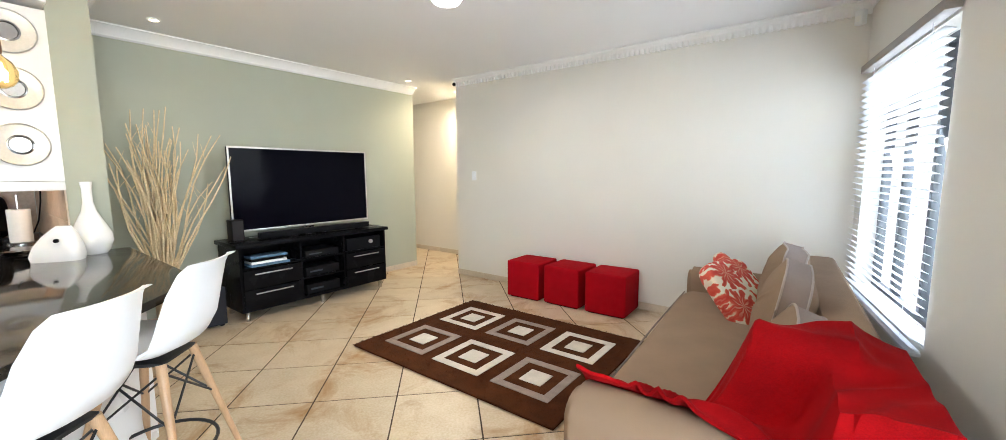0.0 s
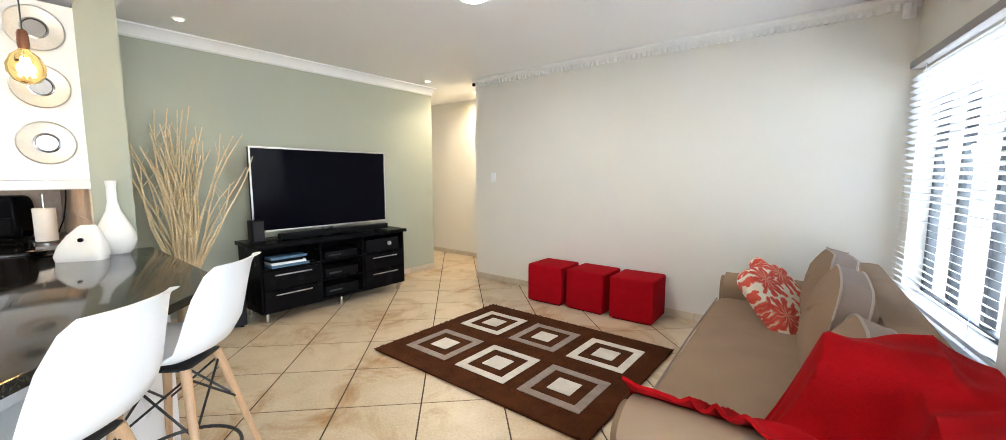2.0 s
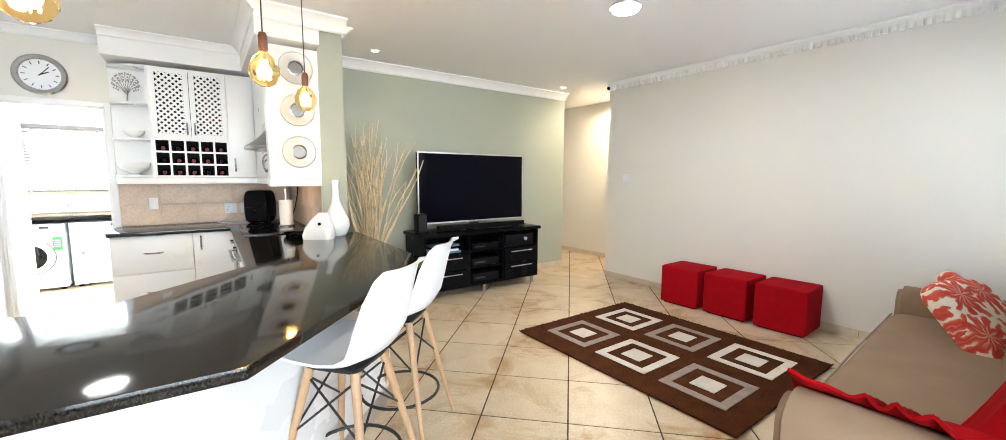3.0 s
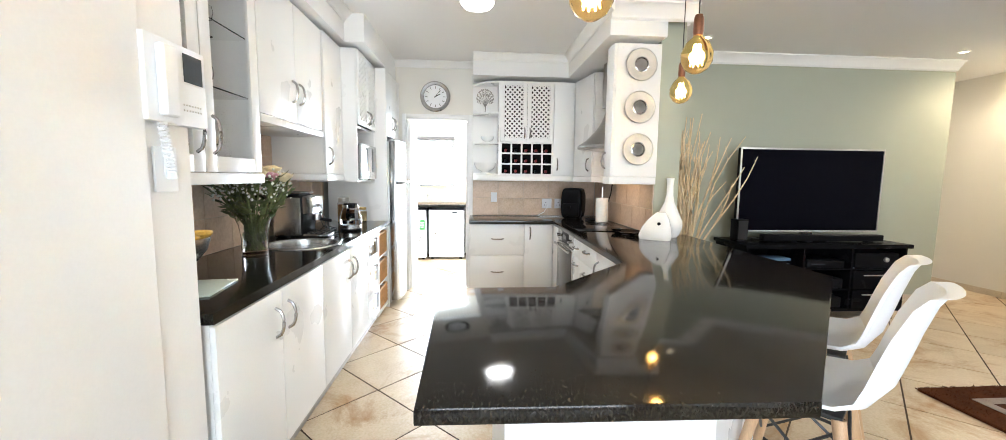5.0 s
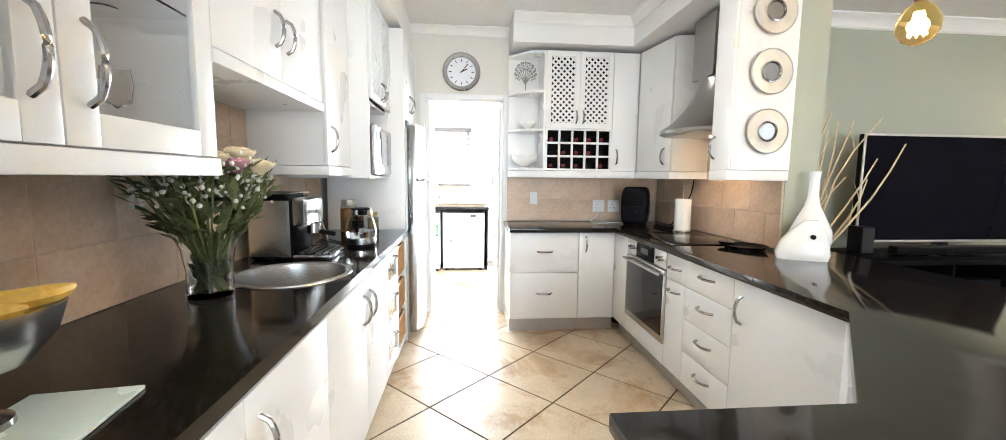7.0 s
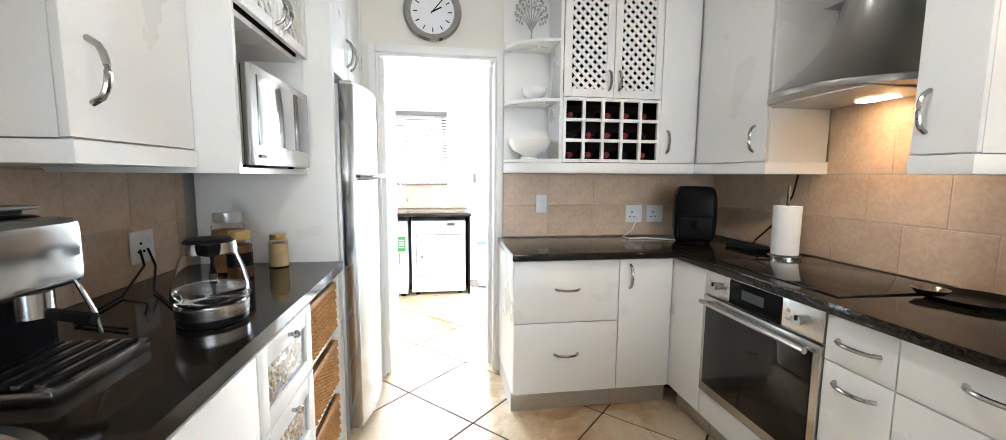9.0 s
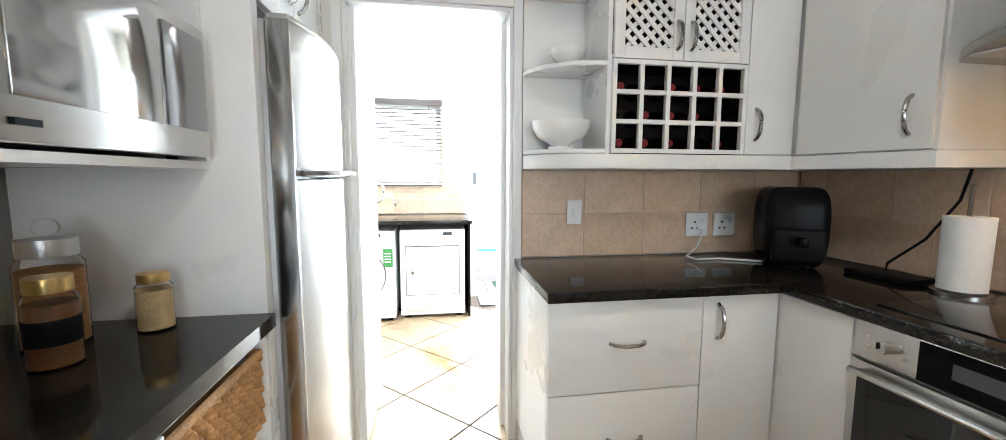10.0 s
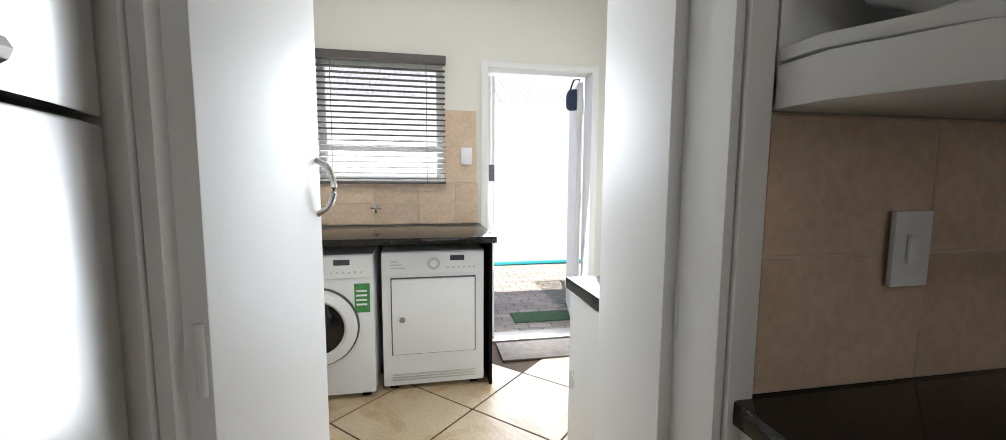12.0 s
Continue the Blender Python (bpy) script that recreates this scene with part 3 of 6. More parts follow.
# drawers with glazed fronts showing pasta
_t = thing("drawer_unit", L(-3.657, YL), "white drawer unit with glazed fronts showing dry food", "cabinet", "base cabinets")
part("body", box(B(), 0.001, 0.421, 0.012, 0.56, 0.12, 0.858), WHITE, _t)
part("plinth", box(B(), 0.001, 0.421, 0.05, 0.56, 0.0, 0.119), ALU, _t)
for _z0, _z1 in ((0.625, 0.855), (0.38, 0.62), (0.13, 0.375)):
    _bm = B()
    box(_bm, 0.003, 0.06, -0.02, 0.0, _z0, _z1, 0.002)
    box(_bm, 0.362, 0.419, -0.02, 0.0, _z0, _z1, 0.002)
    box(_bm, 0.06, 0.362, -0.02, 0.0, _z0, _z0 + 0.05, 0.002)
    box(_bm, 0.06, 0.362, -0.02, 0.0, _z1 - 0.06, _z1, 0.002)
    _f = part("drawer_front", _bm, WHITE, _t)
    part("glass_pane", box(B(), 0.06, 0.362, -0.012, -0.008, _z0 + 0.05, _z1 - 0.06), GLASS, _f, "clear glass pane")
    _bm = B()
    for _k in range(70):
        ball(_bm, (random.uniform(0.075, 0.35), random.uniform(-0.004, 0.004), random.uniform(_z0 + 0.055, _z1 - 0.068)), random.uniform(0.009, 0.016), 1, 0.4, random.uniform(0.6, 1.3), 6, 4)
    part("pasta", _bm, OATS, _f, "dry pasta behind the glass")
    part("knob", ball(cyl(B(), (0.21, -0.03, _z1 - 0.03), 0.006, 0.02, "y", 10), (0.21, -0.043, _z1 - 0.03), 0.012, 1, 1, 1, 10, 7), CHROME, _f, "small chrome knob")

# basket unit
_t = thing("basket_unit", L(-4.083, YL), "open white unit with three wicker basket drawers", "cabinet", "base cabinets")
carcass(_t, 0.475, 0.60, 0.06, 0.858, 0.016, (0.31, 0.57))
part("plinth", box(B(), 0.001, 0.474, 0.05, 0.60, 0.0, 0.058), ALU, _t)


def basket(parent, x0, x1, z0, z1):
    b = part("basket", box(B(), x0, x1, 0.03, 0.45, z0, z1 - 0.03), WICKER, parent, "woven brown wicker basket")
    rows = 9
    for k in range(rows):
        z = z0 + (z1 - z0) * (k + 0.5) / rows
        pts = [(x0 + (x1 - x0) * i / 22, 0.018 + (0.007 if (i + k) % 2 else -0.007), z) for i in range(23)]
        part("strand", tube(B(), pts, (z1 - z0) / rows * 0.46, 6), WICKER, b)
    for i in range(12):
        x = x0 + (x1 - x0) * i / 11
        part("stake", tube(B(), [(x, 0.018, z0), (x, 0.018, z1)], 0.005, 5), WICKER, b)
    part("rim", tube(B(), [(x0, 0.016, z1), (x1, 0.016, z1), (x1, 0.45, z1), (x0, 0.45, z1)], 0.012, 8, True), WICKER, b)


for _z0, _z1 in ((0.09, 0.27), (0.34, 0.53), (0.60, 0.80)):
    basket(_t, 0.03, 0.445, _z0, _z1)

# worktops
_poly = [(-5.236, 0.381), (-5.236, -1.125), (-4.635, -1.125), (-4.635, -0.25), (-2.50, -0.265), (-2.0, -0.745), (-2.0, -1.22), (-1.105, -1.20), (-1.09, -0.36), (-2.15, 0.64), (-3.592, 0.66), (-3.594, 0.381)]
single("worktop", prism(B(), _poly, 0.862, 0.90, 0.006), GRANITE, "polished black granite worktop running on into the angled breakfast bar", "worktop")
# the sink run has a round cut-out for the bowl
SINK = (-3.09, -2.20, 0.215)
_bm = B()
_loops = []
for _z in (0.862, 0.90):
    _out = [_bm.verts.new((x, y, _z)) for x, y in ((-1.695, -1.927), (-4.562, -1.927), (-4.562, -2.573), (-1.695, -2.573))]
    _inn = [_bm.verts.new((SINK[0] + SINK[2] * math.cos(2 * math.pi * k / 48), SINK[1] + SINK[2] * math.sin(2 * math.pi * k / 48), _z)) for k in range(48)]
    _es = [_bm.edges.new((r[k], r[(k + 1) % len(r)])) for r in (_out, _inn) for k in range(len(r))]
    bmesh.ops.triangle_fill(_bm, edges=_es, use_beauty=True)
    _loops.append((_out, _inn))
for _a, _b in zip(*_loops):
    for _k in range(len(_a)):
        _bm.faces.new((_a[_k], _a[(_k + 1) % len(_a)], _b[(_k + 1) % len(_a)], _b[_k]))
single("worktop", _bm, GRANITE, "polished black granite worktop of the sink run", "worktop")
# bar base
_poly = [(-2.525, -0.205), (-2.06, -0.66), (-1.95, -0.72), (-1.95, -1.0), (-1.33, -1.0), (-1.33, -0.43), (-2.27, 0.45), (-3.585, 0.48), (-3.585, 0.385), (-2.525, 0.385)]
_t = single("breakfast_bar", prism(B(), _poly, 0.12, 0.861, 0.002), WHITE, "white panelled base of the angled breakfast bar", "bar base")
part("plinth", prism(B(), [(x * 0.985 - 0.03, y * 0.97) for x, y in _poly], 0.0, 0.119), ALU, _t)
_m = Matrix.Translation((-2.515, -0.224, 0)) @ Matrix.Rotation(math.atan2(-0.455, 0.465), 4, "Z")
_d = part("door", box(B(), 0.02, 0.55, -0.02, -0.001, 0.13, 0.855, 0.003), WHITE, _t, at=_m)
handle_on(_d, 0.47, 0.62, "v")


# wall cabinets
def wall_unit(m, w, d, z0, z1, doors, label, pelmet=0.05):
    t = thing("wall_cabinet", m, label, "cabinet", "wall cabinets")
    part("body", box(B(), 0.001, w - 0.001, 0, d, z0 + pelmet, z1), WHITE, t)
    part("pelmet", box(B(), 0.0, w, -0.026, d, z0, z0 + pelmet - 0.002, 0.006), WHITE, t)
    for x0, x1, hx, hz in doors:
        f = part("door", box(B(), x0 + 0.0018, x1 - 0.0018, -0.02, -0.0005, z0 + pelmet + 0.002, z1 - 0.002, 0.003), WHITE, t)
        if hx is not None:
            handle_on(f, hx, hz, "v")
    return t


def lattice(bm, x0, x1, z0, z1, y, step, wid):
    """Crossed diagonal slats clipped to a rectangle."""
    w, h = x1 - x0, z1 - z0
    for sign in (1, -1):
        k = -h
        while k < w:
            pts = []
            a, b = max(0, k), min(w, k + h)
            if b - a > 0.004:
                za, zb = a - k, b - k
                if sign < 0:
                    za, zb = h - za, h - zb
                p, q = Vector((x0 + a, y, z0 + za)), Vector((x0 + b, y, z0 + zb))
                d = (q - p).normalized()
                s = Vector((-d.z, 0, d.x)) * wid / 2
                o = Vector((0, 0.003 * (1 + sign), 0))
                vs = [bm.verts.new(v + o) for v in (p - s, q - s, q + s, p + s)] + [bm.verts.new(v + o + Vector((0, 0.006, 0))) for v in (p - s, q - s, q + s, p + s)]
                for f in ((0, 1, 2, 3), (7, 6, 5, 4), (0, 4, 5, 1), (1, 5, 6, 2), (2, 6, 7, 3), (3, 7, 4, 0)):
                    bm.faces.new([vs[i] for i in f])
            k += step
    return bm


def lattice_door(t, x0, x1, z0, z1, hx, hz, fr=0.045, step=0.052):
    bm = B()
    box(bm, x0 + 0.002, x0 + fr, -0.02, -0.001, z0, z1, 0.002)
    box(bm, x1 - fr, x1 - 0.002, -0.02, -0.001, z0, z1, 0.002)
    box(bm, x0 + fr, x1 - fr, -0.02, -0.001, z0, z0 + fr, 0.002)
    box(bm, x0 + fr, x1 - fr, -0.02, -0.001, z1 - fr, z1, 0.002)
    f = part("door", bm, WHITE, t, "white frame door with a diagonal lattice panel")
    part("lattice", lattice(B(), x0 + fr, x1 - fr, z0 + fr, z1 - fr, -0.016, step, 0.017), WHITE, f)
    handle_on(f, hx, hz, "v", length=0.11)


# glazed cabinet at the end of the sink run
_t = thing("display_cabinet", L(-1.69, -2.215), "white wall cabinet with glazed doors and glasses inside", "cabinet", "wall cabinets")
carcass(_t, 0.92, 0.36, 1.36, 2.40)
part("pelmet", box(B(), 0, 0.92, -0.03, 0.36, 1.308, 1.358, 0.006), WHITE, _t)
for _x0, _x1, _hx in ((0.0, 0.46, 0.405), (0.46, 0.92, 0.515)):
    _bm = B()
    box(_bm, _x0 + 0.002, _x0 + 0.075, -0.02, -0.001, 1.362, 2.398, 0.003)
    box(_bm, _x1 - 0.075, _x1 - 0.002, -0.02, -0.001, 1.362, 2.398, 0.003)
    box(_bm, _x0 + 0.075, _x1 - 0.075, -0.02, -0.001, 1.362, 1.43, 0.003)
    box(_bm, _x0 + 0.075, _x1 - 0.075, -0.02, -0.001, 2.33, 2.398, 0.003)
    _f = part("door", _bm, WHITE, _t, "white framed glass door")
    part("glass_pane", box(B(), _x0 + 0.07, _x1 - 0.07, -0.013, -0.009, 1.42, 2.34), PANE, _f, "clear glass pane").visible_shadow = False
    handle_on(_f, _hx, 1.52, "v", length=0.16)
    for _z in (1.47, 2.26):
        part("hinge", box(B(), _x0 + 0.08, _x0 + 0.10, -0.004, 0.012, _z, _z + 0.03), STEEL, _t)
for _z in (1.73, 2.02):
    part("glass_shelf", box(B(), 0.02, 0.90, 0.01, 0.335, _z, _z + 0.006), GLASS, _t, "clear glass shelf").visible_shadow = False
for _x, _z in ((0.16, 2.026), (0.30, 2.026), (0.62, 2.026), (0.74, 2.026), (0.84, 2.026), (0.20, 1.736), (0.68, 1.736), (0.82, 1.736), (0.14, 1.378), (0.30, 1.378), (0.66, 1.378), (0.84, 1.378)):
    _h = 0.14 if _z > 1.5 else 0.21
    _bm = lathe(B(), [(0.03, 0), (0.004, 0.008), (0.004, _h * 0.5), (0.03, _h * 0.58), (0.036, _h * 0.8), (0.031, _h), (0.029, _h), (0.034, _h * 0.8), (0.027, _h * 0.6), (0.0, _h * 0.53)], seg=16)
    single("wine_glass", _bm, GLASS, "clear stemmed glass inside the display cabinet", "glass", L(-1.69, -2.215) @ pose(_x, 0.18, _z), "glasses in the cabinet").visible_shadow = False

wall_unit(L(-2.612, -2.215), 0.916, 0.36, 1.63, 2.40, [(0, 0.458, 0.407, 1.86), (0.458, 0.916, 0.509, 1.86)], "white double door wall cabinet above the sink", 0.045)
wall_unit(L(-3.53, -2.20), 0.41, 0.375, 1.312, 2.40, [(0, 0.41, 0.06, 1.50)], "white single door wall cabinet")
# microwave housing
_t = thing("microwave_cabinet", L(-3.942, -2.065), "white wall cabinet with microwave niche and lattice doors", "cabinet", "wall cabinets")
carcass(_t, 0.62, 0.51, 1.296, 2.40, 0.018, (1.765,))
# near-black sheet paints the shade seen through the lattice
part("backing", box(B(), 0.02, 0.60, 0.02, 0.03, 1.79, 2.37), SHADEV, _t, "near-black sheet standing in for the shade inside the cabinet")
lattice_door(_t, 0.0, 0.31, 1.785, 2.395, 0.28, 1.87, 0.04)
lattice_door(_t, 0.31, 0.62, 1.785, 2.395, 0.34, 1.87, 0.04)
# panel and cupboard round the refrigerator
_t = thing("fridge_housing", L(-4.565, -1.947), "white tall housing with a cupboard above the refrigerator", "cabinet")
part("side_panel", box(B(), 0.0, 0.04, 0.0, 0.58, 0.0, 2.40, 0.002), WHITE, _t)
part("side_panel", box(B(), 0.648, 0.672, -0.01, 0.58, 0.0, 2.40, 0.003), WHITE, _t)
part("body", box(B(), 0.04, 0.648, 0.02, 0.58, 1.75, 2.40), WHITE, _t)
for _x0, _x1, _hx in ((0.04, 0.344, 0.30), (0.344, 0.648, 0.39)):
    _f = part("door", box(B(), _x0 + 0.002, _x1 - 0.002, 0.0, 0.0195, 1.752, 2.396, 0.003), WHITE, _t)
    handle_on(_f, _hx, 1.90, "v", 0.0)

# open corner shelf, lattice and wine unit
_t = thing("wall_cabinet", K(-4.96, -1.09), "white wall unit with open shelves, lattice doors and wine rack", "cabinet", "wall cabinets")
part("back_panel", box(B(), 0.0, 0.30, 0.262, 0.276, 1.32, 2.40), WHITE, _t)
part("divider", box(B(), 0.284, 0.302, 0.0, 0.276, 1.32, 2.40), WHITE, _t)
for _z in (1.375, 1.72, 2.05):
    _p = [(0.0, 0.26), (0.0, 0.20), (0.06, 0.10), (0.16, 0.025), (0.284, 0.0), (0.284, 0.26)]
    part("shelf", prism(B(), _p, _z, _z + 0.018, 0.003), WHITE, _t)
_p = [(0.0, 0.276), (0.0, 0.19), (0.06, 0.08), (0.16, 0.0), (0.30, -0.026), (1.14, -0.026), (1.14, 0.276)]
part("pelmet", prism(B(), _p, 1.312, 1.372, 0.005), WHITE, _t)
part("top_panel", prism(B(), [(0.0, 0.26), (0.0, 0.20), (0.16, 0.025), (0.30, 0.0), (0.30, 0.26)], 2.382, 2.40), WHITE, _t)
part("body", box(B(), 0.302, 0.894, 0.03, 0.276, 1.76, 2.40), WHITE, _t)
part("side_body", box(B(), 0.894, 1.14, 0.0, 0.276, 1.374, 2.40), WHITE, _t)
part("back_board", box(B(), 0.302, 0.894, 0.255, 0.276, 1.374, 1.76), WHITE, _t)
# shade behind these lattice doors, painted as a near-black sheet
part("backing", box(B(), 0.31, 0.887, 0.012, 0.028, 1.77, 2.38), SHADEV, _t, "near-black sheet standing in for the shade inside the cabinet")
lattice_door(_t, 0.302, 0.598, 1.745, 2.396, 0.568, 1.84)
lattice_door(_t, 0.598, 0.894, 1.745, 2.396, 0.628, 1.84)
_f = part("door", box(B(), 0.896, 1.125, -0.02, -0.001, 1.376, 2.396, 0.003), WHITE, _t)
handle_on(_f, 0.94, 1.50, "v")
_bm = B()
for _k in range(6):
    _x = 0.302 + 0.115 * _k
    part("rack_upright", box(B(), _x, _x + 0.0175, -0.018, 0.004, 1.376, 1.742, 0.001), WHITE, _t)
for _k in range(4):
    _z = 1.376 + 0.1162 * _k
    part("rack_rail", box(B(), 0.302, 0.894, -0.0165, 0.0025, _z, _z + 0.0175), WHITE, _t)
# near-black lining and back sheet paint the shade inside the wine rack
part("rack_lining", boards(B(), 0.590, 0.245, 1.3775, 1.741, 0.004), SHADEV, _t, at=pose(0.304, 0.006, 0))
part("rack_backing", box(B(), 0.31, 0.887, 0.20, 0.252, 1.38, 1.74), SHADEV, _t)
for _i in range(5):
    for _j in range(3):
        _c = (0.302 + 0.115 * _i + 0.066, 0, 1.376 + 0.1162 * _j + 0.058)
        _bm = lathe(B(), [(0.014, 0.0), (0.015, 0.004), (0.0155, 0.05), (0.014, 0.07), (0.036, 0.11), (0.038, 0.15), (0.038, 0.19)], seg=14, m=pose(0, 0, 0, -90))
        _b = single("wine_bottle", _bm, BOTTLE, "dark wine bottle lying in the rack", "bottle", K(-4.96, -1.09) @ pose(_c[0], 0.055, _c[2] - 0.012), "bottles in the wine rack")
        part("capsule", lathe(B(), [(0.0, -0.001), (0.0155, -0.001), (0.0165, 0.004), (0.0165, 0.035)], seg=12, m=pose(0, 0, 0, -90)), REDCAP if (_i * 3 + _j) % 4 != 1 else BLACKM, _b)
# hob side wall cabinet and pillar cabinet
_t = thing("wall_cabinet", pose(0, 0, 0), "white angled corner wall cabinet beside the cooker hood", "cabinet", "wall cabinets")
part("body", prism(B(), [(-5.236, 0.381), (-5.236, 0.056), (-4.935, 0.056), (-4.475, 0.130), (-4.40, 0.381)], 1.372, 2.40), WHITE, _t)
part("pelmet", prism(B(), [(-5.236, 0.381), (-5.236, 0.054), (-4.93, 0.054), (-4.93, 0.03), (-4.46, 0.105), (-4.385, 0.381)], 1.312, 1.370, 0.005), WHITE, _t)
_m = Matrix.Translation((-4.93, 0.056, 0)) @ Matrix.Rotation(math.atan2(0.074, 0.46), 4, "Z")
_f = part("door", box(B(), 0.004, 0.452, -0.02, -0.0005, 1.375, 2.396, 0.003), WHITE, _t, at=_m)
handle_on(_f, 0.39, 1.49, "v")
wall_unit(R(-3.75, 0.025), 0.172, 0.358, 1.308, 2.40, [(0, 0.172, 0.04, 1.50)], "white narrow wall cabinet carrying three plates", 0.06)



# ---- kitchen appliances and things ----
_t = thing("oven", R(-4.391, YR), "built-in stainless steel oven with dark glass door", "oven")
part("body", box(B(), 0.003, 0.628, 0.0, 0.55, 0.12, 0.858), WHITE, _t)
part("plinth", box(B(), 0.001, 0.63, 0.05, 0.55, 0.0, 0.119), ALU, _t)
part("lower_panel", box(B(), 0.003, 0.628, -0.02, -0.001, 0.13, 0.26, 0.003), WHITE, _t)
_p = part("control_panel", box(B(), 0.004, 0.628, -0.024, -0.001, 0.745, 0.857, 0.003), STEEL, _t, "brushed steel control panel")
part("display", box(B(), 0.175, 0.455, -0.027, -0.0245, 0.748, 0.854, 0.001), BLACK, _p, "black clock display")
part("clock_window", box(B(), 0.25, 0.37, -0.0285, -0.0272, 0.785, 0.825), SCREENB, _p)
for _x in (0.045, 0.145, 0.485, 0.60):
    for _z in (0.785, 0.815):
        part("button", cyl(B(), (_x, -0.0255, _z), 0.006, 0.003, "y", 12), ALU, _p)
for _x in (0.095, 0.545):
    _k = part("knob", cyl(B(), (_x, -0.038, 0.80), 0.019, 0.028, "y", 20, 0.016), STEEL, _p, "round steel knob")
    part("pointer", box(B(), _x - 0.003, _x + 0.003, -0.056, -0.052, 0.80, 0.818), BLACKM, _k)
_d = part("oven_door", box(B(), 0.004, 0.628, -0.030, -0.001, 0.265, 0.738, 0.004), STEEL, _t, "steel framed oven door")
part("door_glass", box(B(), 0.03, 0.60, -0.0335, -0.0305, 0.31, 0.705, 0.001), OVENG, _d, "dark tinted glass")
part("towel_handle", tube(tube(tube(B(), [(0.03, -0.062, 0.712), (0.60, -0.062, 0.712)], 0.011, 10), [(0.05, -0.03, 0.712), (0.05, -0.062, 0.712)], 0.007), [(0.58, -0.03, 0.712), (0.58, -0.062, 0.712)], 0.007), STEEL, _d, "steel bar handle")

single("hob", box(B(), -4.37, -3.77, -0.185, 0.32, 0.9005, 0.906, 0.002), OVENG, "black glass ceramic hob set into the granite", "hob")

# cooker hood: curved canopy and chimney
_t = thing("cooker_hood", R(-4.10, 0.374), "stainless steel chimney cooker hood with curved canopy", "hood")
_bm = B()
_rings = []
for _i in range(9):
    _f = _i / 8
    _w = 0.30 - 0.175 * math.sin(_f * math.pi / 2) ** 0.8
    _d = 0.50 - 0.25 * math.sin(_f * math.pi / 2) ** 0.8
    _z = 1.645 + 0.36 * _f
    _ring = [_bm.verts.new((-_w, 0, _z))]
    for _k in range(15):
        _u = -1 + 2 * _k / 14
        _ring.append(_bm.verts.new((_u * _w, -_d * (0.62 + 0.38 * (1 - abs(_u) ** 2.2)), _z)))
    _ring.append(_bm.verts.new((_w, 0, _z)))
    _rings.append(_ring)
for _a, _b in zip(_rings, _rings[1:]):
    for _k in range(len(_a) - 1):
        _bm.faces.new((_a[_k], _a[_k + 1], _b[_k + 1], _b[_k]))
_bm.faces.new(_rings[-1])
part("canopy", _bm, HOOD, _t, "curved brushed steel canopy")
_rim = [(-0.30, 0.0)] + [((-1 + 2 * k / 14) * 0.30, -0.50 * (0.62 + 0.38 * (1 - abs(-1 + 2 * k / 14) ** 2.2))) for k in range(15)] + [(0.30, 0.0)]
part("rim", prism(B(), _rim, 1.62, 1.6445, 0.003), HOOD, _t)
part("chimney", box(B(), -0.125, 0.125, -0.25, 0.0, 2.0, 2.404, 0.003), HOOD, _t)
part("filter", box(B(), -0.22, 0.22, -0.40, -0.06, 1.612, 1.6195, 0.002), ALU, _t, "grey mesh grease filter")
part("lamp_lens", box(B(), -0.05, 0.09, -0.14, -0.09, 1.607, 1.6115, 0.002), glow("hood_glow", (1.0, 0.66, 0.34), 9.0), _t, "glowing warm lamp lens")

# plates on the pillar cabinet
for _z in (2.236, 1.912, 1.585):
    _p = single("decorative_plate", lathe(B(), [(0.0, 0.002), (0.045, 0.003), (0.055, 0.010), (0.10, 0.016), (0.122, 0.022), (0.124, 0.025), (0.11, 0.021), (0.056, 0.017), (0.0, 0.016)], seg=40, m=pose(0, 0, 0, 0, 90, 0)), PORCELAIN, "round pearl plate hung on the white cabinet side", "plate", pose(-3.575, 0.215, _z), "plates on the cabinet side")
    part("rim_ring", lathe(B(), [(0.117, 0.020), (0.126, 0.024), (0.120, 0.029)], seg=40, closed=True, m=pose(0, 0, 0, 0, 90, 0)), SILVER, _p, "dark silver rim line")
    part("centre", lathe(B(), [(0.0, 0.017), (0.052, 0.017), (0.058, 0.026), (0.050, 0.028), (0.046, 0.020), (0.0, 0.0195)], seg=32, m=pose(0, 0, 0, 0, 90, 0)), CHROME, _p, "small mirrored centre")

# wall clock
_t = thing("wall_clock", pose(-5.235, -1.522, 2.26, 0, 0, 90), "round chrome wall clock with white face", "clock")
part("rim", lathe(B(), [(0.128, 0.004), (0.17, 0.006), (0.172, 0.018), (0.16, 0.032), (0.135, 0.030), (0.128, 0.018)], seg=48, closed=True, m=pose(0, 0, 0, 90)), CHROME, _t, "wide polished rim")
_f = part("face", lathe(B(), [(0.0, 0.004), (0.13, 0.004), (0.13, 0.012), (0.0, 0.012)], seg=40, m=pose(0, 0, 0, 90)), PLASTIC, _t)
_bm = B()
for _k in range(12):
    _a = 2 * math.pi * _k / 12
    box(_bm, -0.003, 0.003, -0.0145, -0.0125, 0.09, 0.115, m=Matrix.Rotation(_a, 4, "Y"))
part("hour_mark", _bm, BLACKM, _f)
part("hour_pointer", box(B(), -0.004, 0.004, -0.018, -0.015, -0.01, 0.06, m=Matrix.Rotation(radians(62), 4, "Y")), BLACKM, _f)
part("minute_pointer", box(B(), -0.003, 0.003, -0.021, -0.0185, -0.015, 0.09, m=Matrix.Rotation(radians(40), 4, "Y")), BLACKM, _f)


